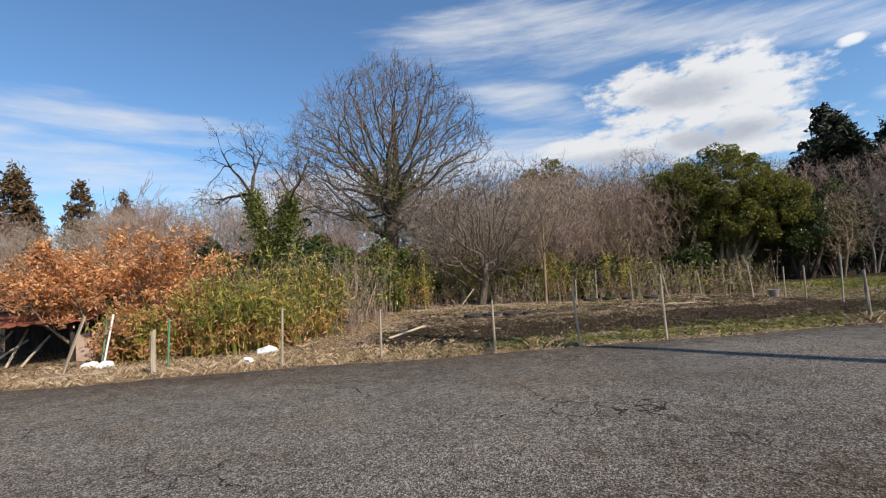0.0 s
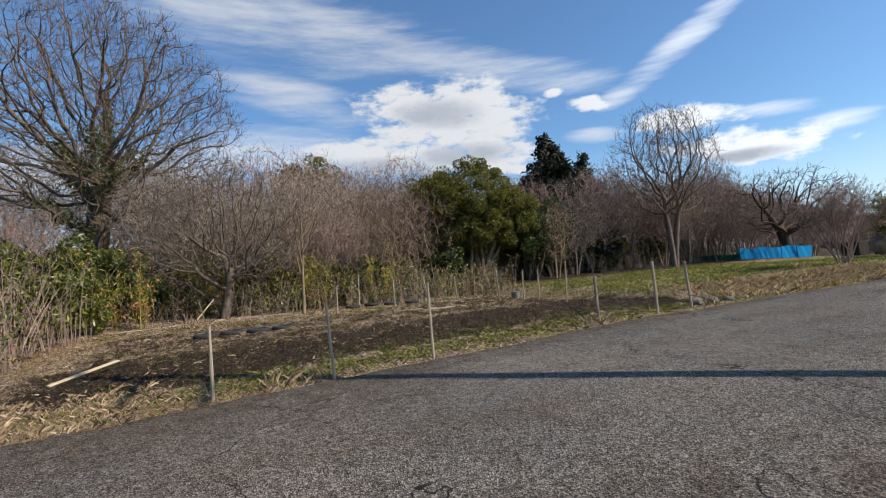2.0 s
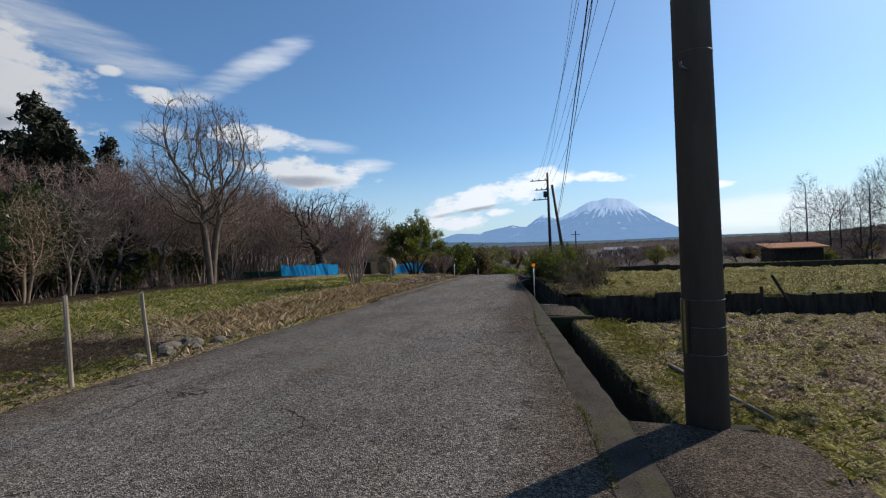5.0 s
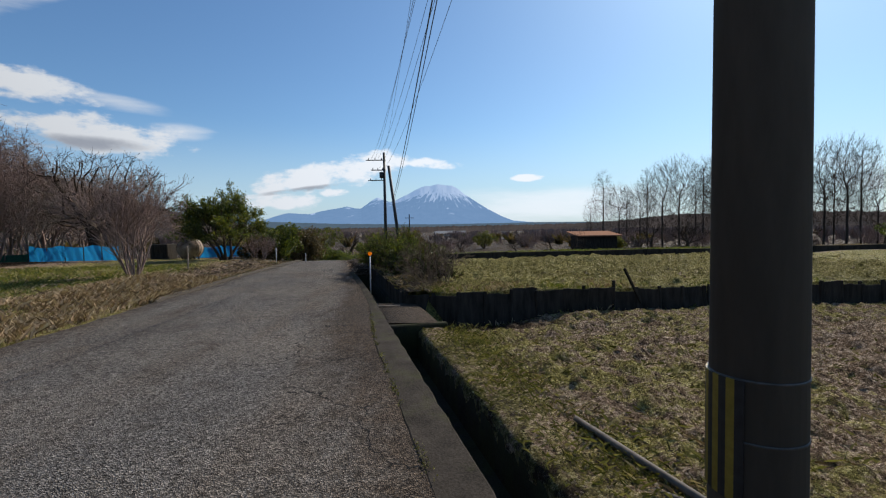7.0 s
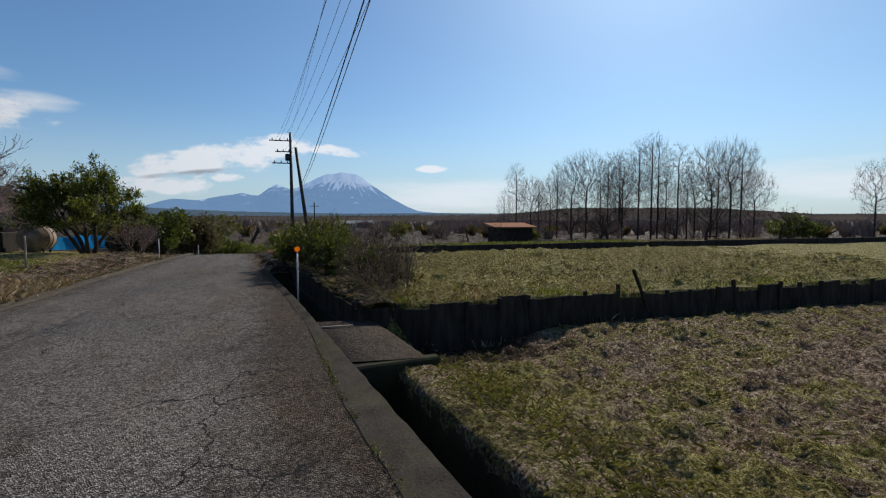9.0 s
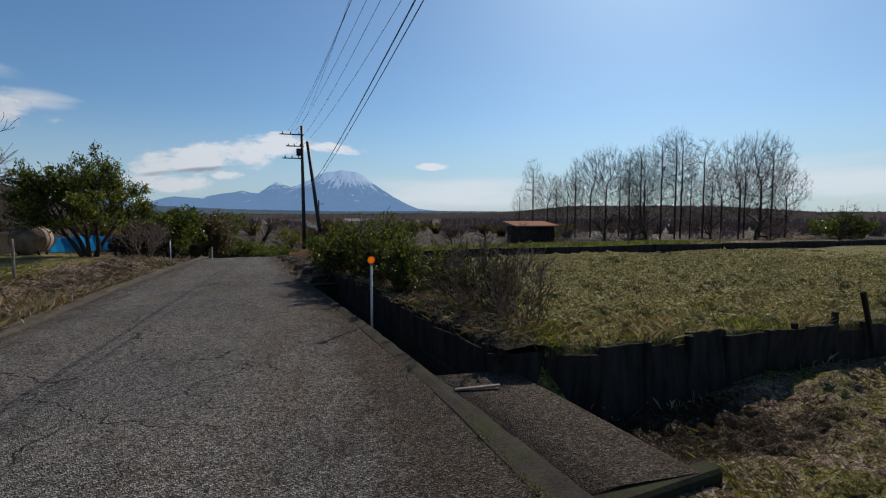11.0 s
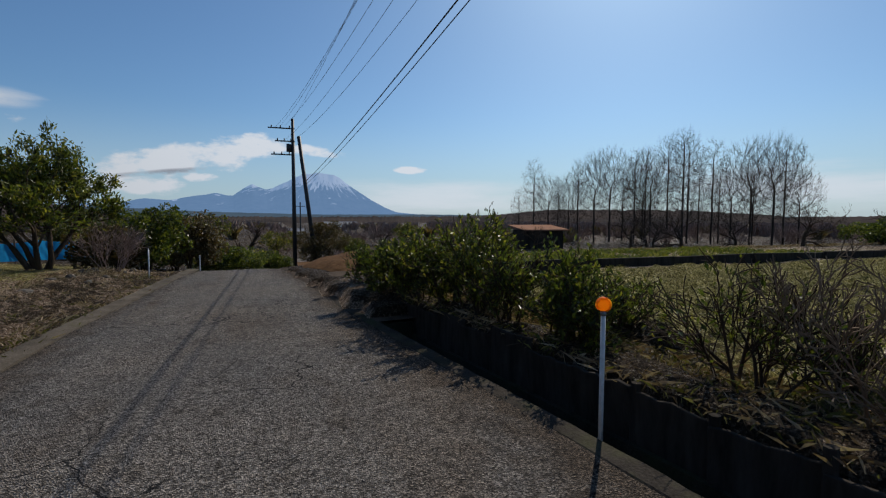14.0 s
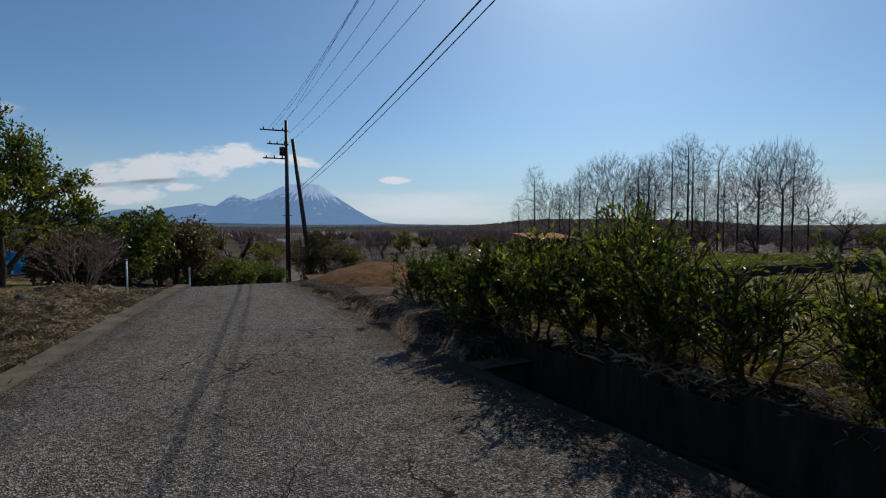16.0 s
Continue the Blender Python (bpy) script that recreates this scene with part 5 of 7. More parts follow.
LEAFY = [(7, 0.85, 46, 0.12, 0.05), (6, 0.62, 44, 0.18, 0.03), (5, 0.55, 46, 0.2, 0.02), (0, 0, 0, 0.2, 0.0)]
t, _, out, _ = bare_tree("withered_tree", 91, -6.5, 11.2, 3.3, 0.045, LEAFY, BARK_PALE, "small tree with withered orange leaves still on", trunk_part=0.36, stems=6, splay=0.75, crown_name="twig_mass")
leaf_up(t, out, 93, 21000, 0.10, LEAF_ORANGE, (2, 3), 0.06, 0.42, 0.3, 0.4, 0.35)
t, _, out, _ = bare_tree("withered_bush", 94, -4.9, 10.9, 1.7, 0.03, LEAFY, BARK_PALE, "low withered bush with tan leaves by the bamboo", "bush", trunk_part=0.36, stems=6, splay=0.8, crown_name="twig_mass")
leaf_up(t, out, 95, 4500, 0.085, LEAF_ORANGE, (2, 3), 0.06, 0.42, 0.3, 0.4, 0.1)
bare_tree("bare_sapling", 92, -5.6, 11.3, 4.3, 0.04, [(8, 0.7, 30, 0.08, 0.1), (5, 0.6, 34, 0.16, 0.1), (4, 0.6, 36, 0.2, 0.08), (0, 0, 0, 0.2, 0.03)], BARK_PALE, "thin bare sapling above withered leaves", trunk_part=0.6)


def bamboo_clump(seed, x, y, h, r, n_culms, n_leaf, label):
    rng = np.random.default_rng(seed)
    t = thing("bamboo_clump", x, y, float(ground_height(x, y)), label, "bamboo", "bamboo thicket by the shed")
    sticks, cent = [], []
    for k in range(n_culms):
        a, q = rng.uniform(0, math.tau), r * math.sqrt(rng.uniform(0, 1))
        foot = np.array((math.cos(a) * q, math.sin(a) * q, -0.1))
        hh = h * rng.uniform(0.55, 1.1)
        lean = rng.normal(0, 0.16, 2)
        f = np.linspace(0, 1, 6)
        p = foot + np.stack((lean[0] * hh * f ** 2, lean[1] * hh * f ** 2, hh * f), -1)
        sticks.append((p, np.linspace(0.011, 0.004, 6)))
        m = n_leaf // n_culms
        node = rng.uniform(0.22, 1.0, 7)
        g = node[rng.integers(0, 7, m)]
        turn = (rng.normal(0, 0.1, (7, 3)))[rng.integers(0, 7, m)]
        q = p[0] + np.stack((lean[0] * hh * g ** 2, lean[1] * hh * g ** 2, hh * g), -1)
        cent.append(q + turn + rng.normal(0, 0.055, (m, 3)))
    v, f = tubes(sticks, 5)
    tagged(part_mesh("culm_mass", mesh_of("culm_mass", v, f, LEAF_BAMBOO), t), kind="stuff")
    cent = np.concatenate(cent)
    dry = rng.uniform(0, 1, len(cent)) < 0.13 + 0.45 * (cent[:, 2] < 0.35 * h)
    v, f = leaves_at(rng, cent[~dry], 0.16, 0.17, 0.2, 0.6)
    part_mesh("leaves", mesh_of("leaves", v, f, LEAF_BAMBOO), t)
    v, f = leaves_at(rng, cent[dry], 0.13, 0.2, 0.2, 0.8)
    part_mesh("dry_leaves", mesh_of("dry_leaves", v, f, LEAF_ORANGE), t, "withered tan leaves")


for n, (x, y, h, r, c) in enumerate(((-3.3, 10.4, 1.75, 0.45, 34), (-2.75, 10.8, 1.6, 0.4, 28), (-3.9, 10.6, 1.55, 0.45, 26), (-2.3, 11.1, 1.35, 0.4, 18), (-4.6, 10.3, 1.15, 0.45, 24), (-5.3, 10.1, 1.05, 0.4, 18), (-3.9, 12.0, 2.0, 0.6, 26), (-1.9, 12.6, 1.9, 0.5, 16), (-3.0, 13.4, 2.5, 0.7, 22), (-0.6, 19.0, 2.3, 0.8, 20), (1.6, 23.0, 2.6, 1.1, 24), (5.6, 21.8, 2.2, 0.9, 20), (8.0, 21.6, 2.0, 0.9, 18))):
    bamboo_clump(110 + n, x, y, h, r, c, 2000, "yellow-green dwarf bamboo thicket with dry undergrowth")

# ---- thicket under the trees ----
def thicket(seed, n, area, h, n_leaf):
    """Countless thin stalks and dry leaves under the trees."""
    rng = np.random.default_rng(seed)
    x, y = area(rng, n)
    z = ground_height(x, y)
    hh = h * rng.uniform(0.35, 1.25, n)
    lean = rng.normal(0, 0.28, (n, 2))
    f = np.linspace(0, 1, 4)
    pts = np.stack((x[:, None] + lean[:, :1] * hh[:, None] * f ** 1.6, y[:, None] + lean[:, 1:] * hh[:, None] * f ** 1.6, z[:, None] - 0.05 + hh[:, None] * f), -1)
    v, fc = tubes([(p, np.linspace(0.013, 0.004, 4)) for p in pts], 3)
    t = tagged(new("thicket", mesh_of("thicket", v, fc, BARK_RED)), "dense dry thicket of thin stalks under the trees", "thicket", kind="stuff")
    pick = rng.integers(0, n, n_leaf)
    g = rng.uniform(0.15, 1.0, n_leaf)
    c = pts[pick, 0] + (pts[pick, 3] - pts[pick, 0]) * g[:, None] + rng.normal(0, 0.12, (n_leaf, 3))
    for name, mat, sel in (("thicket_leaves", LEAF_BAMBOO, (pick % 7) == 0), ("thicket_leaves", LEAF_RUST, (pick % 7 > 0) & (pick % 7 < 4)), ("thicket_leaves", LEAF_IVY, pick % 7 >= 4)):
        v, fc = leaves_at(rng, c[sel], 0.15, 0.3, 0.2, 0.3)
        tagged(new(name, mesh_of(name, v, fc, mat)), "dry and green leaves of the thicket", "leaves", kind="stuff")


thicket(201, 3000, lambda r, n: (r.uniform(-13, 14, n), 20.5 + 8 * r.uniform(0, 1, n) ** 1.5 + 0.5 * r.normal(0, 1, n)), 1.25, 40000)
thicket(202, 2000, lambda r, n: (r.uniform(13, 36, n), 25.5 + 5 * r.uniform(0, 1, n) ** 1.5 + 0.4 * r.normal(0, 1, n)), 1.8, 9000)
thicket(203, 1300, lambda r, n: (r.uniform(-11, -1, n), r.uniform(12.5, 19, n)), 1.9, 9000)


# ---- grass ----
def blades(name, seed, n, area, h, width, mat, label, bend=0.5, tuft=0, level=None):
    """Uncountable grass blades; area gives x and y."""
    rng = np.random.default_rng(seed)
    if tuft:
        cx, cy = area(rng, max(1, n // tuft))
        k = rng.integers(0, len(cx), n)
        x, y = cx[k] + rng.normal(0, 0.16, n), cy[k] + rng.normal(0, 0.16, n)
    else:
        x, y = area(rng, n)
    z = ground_height(x, y) if level is None else x * 0 + level
    keep = (y < edge_right(x) - (0.6 if level is None else 0.46)) | (y > edge_left(x) + 0.02)
    x, y, z = x[keep], y[keep], z[keep]
    n = len(x)
    a = rng.uniform(0, math.tau, n)
    hh = h * rng.uniform(0.4, 1.35, n)
    lean = rng.normal(0, bend, (n, 2)) * hh[:, None]
    w = width * rng.uniform(0.6, 1.4, n)
    dx, dy = np.cos(a) * w, np.sin(a) * w
    b0 = np.stack((x - dx, y - dy, z - 0.01), -1)
    b1 = np.stack((x + dx, y + dy, z - 0.01), -1)
    m1 = np.stack((x + dx * 0.7 + lean[:, 0] * 0.35, y + dy * 0.7 + lean[:, 1] * 0.35, z + hh * 0.6), -1)
    tip = np.stack((x + lean[:, 0], y + lean[:, 1], z + hh), -1)
    v = np.stack((b0, b1, m1, tip), 1).reshape(-1, 3)
    return tagged(new(name, mesh_of(name, v, np.arange(n * 4).reshape(n, 4), mat)), label, "grass", kind="stuff")


def seam_moss():
    """Small moss and grass tufts in the joint between asphalt and kerb."""
    rng = np.random.default_rng(319)
    c = rng.uniform(6.5, 17.5, 60)
    x = c[rng.integers(0, 60, 1500)] + rng.normal(0, 0.06, 1500)
    y = edge_right(x) + kerb_width(x) + 0.02 + rng.normal(0, 0.02, 1500)
    v, f = leaves_at(rng, np.stack((x, y, x * 0 + 0.008), -1), 0.022, 0.4, 2.0)
    tagged(new("seam_moss", mesh_of("seam_moss", v, f, BLADE_GREEN)), "mossy tufts in the joint beside the kerb", "moss", kind="stuff")


seam_moss()


def strip_left(x0, x1, d0, d1, power=1.0):
    def area(r, n):
        x = r.uniform(x0, x1, n)
        return x, edge_left(x) + d0 + (d1 - d0) * r.uniform(0, 1, n) ** power
    return area


def rect(x0, x1, y0, y1):
    return lambda r, n: (r.uniform(x0, x1, n), r.uniform(y0, y1, n))


def spots(points, spread):
    def area(r, n):
        p = np.array(points)[r.integers(0, len(points), n)]
        return p[:, 0] + r.normal(0, spread, n), p[:, 1] + r.normal(0, spread * 0.6, n)
    return area


blades("dry_verge_grass", 301, 1500, strip_left(-9, 2, 0.08, 1.2), 0.06, 0.003, BLADE_DRY, "dry straw-coloured grass along the road", 0.9, 14)
blades("dry_verge_grass", 302, 400, strip_left(4, 19, 0.12, 1.3), 0.07, 0.004, BLADE_DRY, "dry straw-coloured grass along the road", 1.0, 12)
blades("verge_weeds", 303, 5000, strip_left(1, 32, 0.05, 1.5), 0.055, 0.0045, BLADE_GREEN, "low green weeds along the road", 0.9, 16)
blades("dry_grass_tufts", 304, 420, spots([(9.1, 9.75), (8.8, 9.55), (3.1, 8.9), (12.3, 9.9), (23.4, 10.9), (16.6, 10.2), (15.2, 10.3), (19, 10.4)], 0.22), 0.14, 0.0022, BLADE_DRY, "tall dry grass tufts at the fence posts", 0.6)
blades("field_weeds", 305, 22000, lambda r, n: (lambda x, u: (x, edge_left(x) + np.where(u < 0.3, 0.3 + u * 3, 3.8 + (u - 0.3) * 9)))(r.uniform(-1, 14, n), r.uniform(0, 1, n)), 0.045, 0.005, BLADE_GREEN, "short winter weeds of the field", 1.0, 22)
blades("dry_verge_grass", 331, 12000, strip_left(13.8, 24.0, 0.25, 2.4), 0.15, 0.0024, BLADE_DRY, "matted dry grass on the verge by the bare shrub", 0.6, 60)
blades("dry_verge_grass", 332, 11000, strip_left(-9, 1.5, 0.15, 1.9), 0.07, 0.0018, BLADE_DRY, "matted straw on the verge by the shed", 0.8, 40)
blades("dry_verge_grass", 333, 1500, strip_left(24.5, 33, 0.25, 2.6), 0.08, 0.0024, BLADE_DRY, "dead grass on the far verge", 0.8, 26)
blades("verge_weeds", 334, 9000, strip_left(1, 13, 0.5, 2.0), 0.05, 0.006, WEED_GREEN, "fresh low weeds along the tilled soil", 1.0, 26)
blades("field_straw", 306, 4000, strip_left(-8, 7, 0.4, 12), 0.05, 0.004, BLADE_DRY, "scattered straw on the field", 2.2, 10)
blades("meadow_grass", 307, 20000, lambda r, n: (r.uniform(13.6, 29, n), 11.8 + r.uniform(0, 1, n) * 9.5), 0.085, 0.008, WEED_GREEN, "fresh green meadow weeds above the bank", 0.8, 20)
blades("meadow_straw", 308, 2500, lambda r, n: (r.uniform(13.6, 26, n), 10.0 + r.uniform(0, 1, n) ** 2 * 7), 0.09, 0.004, BLADE_DRY, "dry grass between meadow weeds", 1.0, 16)
blades("lower_field_turf", 309, 14000, lambda r, n: (18.0 - 11 * r.uniform(0, 1, n), 3.4 - 10 * r.uniform(0, 1, n) ** 1.4), 0.05, 0.006, BLADE_GREEN, "short mossy turf of the lower field", 1.3, 26)
blades("lower_field_straw", 310, 8000, lambda r, n: (18.0 - 11 * r.uniform(0, 1, n), 3.2 - 10 * r.uniform(0, 1, n)), 0.04, 0.005, BLADE_DRY, "dead stalks on the lower field", 2.2, 8)
blades("upper_field_turf", 311, 12000, lambda r, n: (18.4 + 9.5 * r.uniform(0, 1, n) ** 1.2, 4.6 - 17 * r.uniform(0, 1, n) ** 1.1), 0.05, 0.005, BLADE_GREEN, "short winter grass of the upper field", 1.3, 45)
blades("wall_edge_weeds", 312, 1500, lambda r, n: (18.25 + 0.9 * r.uniform(0, 1, n) ** 1.5, 3.6 - 9 * r.uniform(0, 1, n) ** 1.8), 0.09, 0.005, WEED_GREEN, "green weeds above the retaining boards", 0.5, 30)
blades("wall_edge_straw", 313, 1000, lambda r, n: (18.2 + 0.9 * r.uniform(0, 1, n) ** 1.5, 3.6 - 4 * r.uniform(0, 1, n) ** 1.5), 0.11, 0.0024, BLADE_DRY, "dry stalks above the retaining boards", 0.6, 60)
blades("crop_rows", 314, 6000, lambda r, n: (30.2 + 1.3 * r.integers(0, 5, n) + 0.25 * r.normal(0, 1, n), 3 - 16 * r.uniform(0, 1, n)), 0.16, 0.03, WEED_GREEN, "rows of low green vegetables", 0.9, 14)


def bank(x0, x1, d0, d1):
    def area(r, n):
        x = r.uniform(x0, x1, n)
        return x, edge_right(x) - d0 - (d1 - d0) * r.uniform(0, 1, n)
    return area


blades("ditch_bank_turf", 315, 4500, bank(10.5, 16.3, 0.47, 1.35), 0.035, 0.0035, BLADE_GREEN, "short turf on the ditch's edge", 1.2, 14, -0.10)
blades("ditch_bank_turf", 316, 2500, bank(6.6, 8.7, 0.47, 1.3), 0.035, 0.0035, BLADE_GREEN, "short turf on the ditch's edge", 1.2, 14, -0.10)
blades("shrub_bed_grass", 317, 2600, bank(18.4, 26.4, 0.62, 1.6), 0.06, 0.004, BLADE_DRY, "dead grass under the shrubs", 1.6, 12, 0.22)
blades("shrub_bed_grass", 318, 1500, bank(18.4, 26.4, 0.58, 1.6), 0.06, 0.004, BLADE_GREEN, "green weeds under the shrubs", 1.0, 16, 0.22)


def litter(seed, n, area, size, mat, label):
    rng = np.random.default_rng(seed)
    x, y = area(rng, n)
    ok = (y < edge_right(x) - 0.6) | (y > edge_left(x) + 0.05)
    x, y = x[ok], y[ok]
    c = np.stack((x, y, ground_height(x, y) + 0.015), -1)
    ways = rng.normal(0, 1, (len(x), 3)) * np.array((1, 1, 0.25))
    v, f = leaves_at(rng, c, size, 0.5, 3.0, 0, ways)
    tagged(new("leaf_litter", mesh_of("leaf_litter", v, f, mat)), label, "leaves", kind="stuff")


litter(320, 5000, lambda r, n: (18.4 + 9 * r.uniform(0, 1, n), edge_right(18.4 + 4.5) - 0.2 - 2.6 * r.uniform(0, 1, n)), 0.06, LEAF_RUST, "fallen brown leaves under the shrubs")
litter(323, 500, lambda r, n: (18.3 + 1.3 * r.uniform(0, 1, n), 4.0 - 3.5 * r.uniform(0, 1, n)), 0.06, BLADE_DRY, "bleached dead leaves above the board wall")
litter(321, 9000, lambda r, n: (r.uniform(9, 17.9, n), r.uniform(-5, 2.9, n)), 0.045, LEAF_RUST, "dead leaves on the lower field")
litter(322, 9000, lambda r, n: (r.uniform(-10, 14, n), r.uniform(9.5, 21, n)), 0.07, LEAF_RUST, "dead leaves on the field")


def clods(seed, n, area, size, mat, label):
    """Countless small lumps of soil."""
    rng = np.random.default_rng(seed)
    x, y = area(rng, n)
    z = ground_height(x, y)
    base = np.array([(1, 0, 0), (0, 1, 0), (-1, 0, 0), (0, -1, 0), (0, 0, 0.42)], float)
    s = size * rng.uniform(0.4, 1.6, (n, 1, 1))
    v = base[None] * s * rng.uniform(0.6, 1.3, (n, 5, 3)) + np.stack((x, y, z), -1)[:, None] - np.array((0, 0, 0.008))
    f = (np.arange(n)[:, None, None] * 5 + np.array([(0, 1, 4), (1, 2, 4), (2, 3, 4), (3, 0, 4)])[None]).reshape(-1, 3)
    tagged(new("soil_clods", mesh_of("soil_clods", v.reshape(-1, 3), f, mat, True)), label, "soil", kind="stuff")


SOIL_DARK = make_plain("dark_soil_clod", (0.02, 0.015, 0.011), (0.07, 0.052, 0.037), 0.95, 0, 20, 0.01)
SOIL_BROWN = make_plain("brown_soil_clod", (0.06, 0.042, 0.027), (0.17, 0.125, 0.08), 0.95, 0, 20, 0.01)
TURF_CLOD = make_plain("mossy_tussock", (0.035, 0.033, 0.012), (0.16, 0.14, 0.045), 0.95, 0, 26, 0.02)
clods(330, 7000, strip_left(-1, 13.2, 1.0, 4.6), 0.045, SOIL_DARK, "crumbled dark soil of the tilled strip")
clods(331, 4000, lambda r, n: (r.uniform(8.5, 17.9, n), r.uniform(-6, 2.6, n)), 0.028, SOIL_BROWN, "brown crumbs of soil on the lower field")
clods(333, 5000, lambda r, n: (r.uniform(9.5, 17.9, n), r.uniform(-5, 2.9, n)), 0.035, TURF_CLOD, "mossy tussocks of the lower field")
clods(334, 5000, lambda r, n: (18.5 + 9 * r.uniform(0, 1, n), 3.6 - 15 * r.uniform(0, 1, n)), 0.04, TURF_CLOD, "grassy tussocks of the upper field")
clods(332, 5000, lambda r, n: (18.5 + 7 * r.uniform(0, 1, n), 3 - 13 * r.uniform(0, 1, n)), 0.03, SOIL_DARK, "dark crumbs of soil on the upper field")


# ---- fence posts, stakes ----
def stake(name, x, y, h, r, lean, mat, label, category="post", group="", top=0.0):
    """A rough round stake with a chipped, sloping head."""
    rng = np.random.default_rng(int(abs(x * 131 + y * 71)) + 7)
    z = float(ground_height(x, y))
    t = thing(name, x, y, z, label, category, group)
    sides, rings = 7, 5
    verts, faces = [], []
    for k in range(rings):
        f = k / (rings - 1)
        for s in range(sides):
            a = s * math.tau / sides
            q = r * (1 - 0.2 * f) * rng.uniform(0.85, 1.15)
            verts.append((math.cos(a) * q + lean[0] * h * f, math.sin(a) * q + lean[1] * h * f, -0.12 + (h + 0.12) * f + (0.5 * r * math.cos(a) if k == rings - 1 else 0)))
    for k in range(rings - 1):
        for s in range(sides):
            faces.append((k * sides + s, k * sides + (s + 1) % sides, (k + 1) * sides + (s + 1) % sides, (k + 1) * sides + s))
    faces.append(tuple(range((rings - 1) * sides, rings * sides)))
    part_mesh("shaft", mesh_of("shaft", verts, faces, mat, False), t)
    return t


FENCE = "wooden fence stakes along the field"
for x, y, h, lx in ((-1.2, 8.35, 0.95, 0.0), (0.4, 8.6, 0.82, -0.02), (2.3, 8.65, 0.85, -0.05), (3.7, 8.72, 0.95, -0.10), (5.2, 9.0, 1.1, -0.06), (9.15, 9.85, 0.92, -0.08), (10.55, 9.65, 1.1, -0.08), (11.7, 9.75, 1.05, -0.14)):
    stake("fence_stake", x, y, h, 0.022 if x < 9 else 0.03, (lx + 0.05, 0.01), WOOD_POST if x != 9.15 else BARK_GREY, "thin weathered wooden fence stake beside the road", group=FENCE)
for x, y, h, lx in ((6.9, 20.2, 1.2, 0.0), (5.6, 17.9, 0.9, 0.0), (7.8, 18.6, 1.0, -0.05), (8.5, 17.0, 1.1, -0.22), (10.0, 18.0, 0.9, -0.1), (10.9, 16.5, 1.15, -0.1), (12.0, 16.7, 1.1, 0.0), (12.3, 16.2, 1.1, 0.0), (12.2, 14.6, 1.35, 0.03), (-7.0, 19.5, 1.4, 0.0), (-3.7, 20.6, 1.3, 0.0), (-1.6, 20.4, 1.2, 0.02)):
    stake("fence_stake", x, y, h, 0.026, (lx + 0.03, 0.01), WOOD_POST, "weathered wooden fence stake across the field", group=FENCE)
stake("post", 26.3, 12.0, 0.85, 0.03, (0.02, 0), WOOD_POST, "grey wooden post beside the verge")


def board_between(name, a, b, w, t, mat, label, category="plank"):
    """A plank from a to b with worn edges."""
    a, b = Vector(a), Vector(b)
    d = b - a
    bm = bmesh.new()
    box(bm, 0, 0, d.length / 2, w, t, d.length, None, min(w, t) * 0.2)
    m = Matrix.Translation(a) @ d.to_track_quat("Z", "Y").to_matrix().to_4x4()
    ob = part(name, bm, mat)
    ob.matrix_world = m
    return tagged(ob, label, category)


def gz(x, y, up=0.0):
    return (x, y, float(ground_height(x, y)) + up)


PALE = make_plain("pale_cut_timber", (0.40, 0.31, 0.20), (0.62, 0.52, 0.38), 0.8, 0, 12, 0.003, (1, 1, 0.1))
board_between("leaning_board", gz(-5.55, 8.9, -0.05), (-5.35, 9.2, 0.98), 0.11, 0.03, WOOD_POST, "broad weathered board leaning beside the road")
for x, y, tx in ((-5.3, 9.5, 0.08), (-5.22, 9.45, 0.16)):
    board_between("garden_pole", gz(x, y, -0.05), (x + tx, y + 0.1, 0.98), 0.03, 0.03, PIPE_GREEN if x < -5.25 else PLASTIC_WHITE, "thin coated garden pole stuck in straw", "pole")
stake("wooden_stake", -3.3, 8.2, 0.72, 0.05, (0.03, 0), WOOD_POST, "stout grey stake at the road's edge")
board_between("garden_pole", gz(-3.6, 9.0, -0.05), (-3.58, 9.05, 0.85), 0.03, 0.03, PIPE_GREEN, "thin green garden pole stuck in straw", "pole")
board_between("plank", gz(-5.6, 8.2, 0.03), gz(-4.3, 8.45, 0.05), 0.09, 0.03, WOOD_POST, "grey plank lying in straw")
board_between("plank", gz(0.0, 11.4, 0.03), gz(0.75, 12.1, 0.16), 0.10, 0.025, PALE, "pale plank lying on the tilled soil")
for a, b in (((7.1, 16.6), (9.0, 15.9)), ((6.9, 16.2), (9.1, 15.6)), ((2.4, 19.4), (4.4, 19.7)), ((-0.6, 18.0), (1.0, 18.8)), ((11.4, 15.3), (12.2, 15.5))):
    board_between("plank", gz(*a, 0.03), gz(*b, 0.04), 0.05, 0.025, PALE if a[0] in (7.1, 6.9) else WOOD_POST, "weathered plank lying across the field")
board_between("leaning_pole", gz(1.4, 19.9, 0.0), (1.95, 20.2, 0.75), 0.035, 0.035, PALE, "thin pale pole leaning against a tree", "pole")


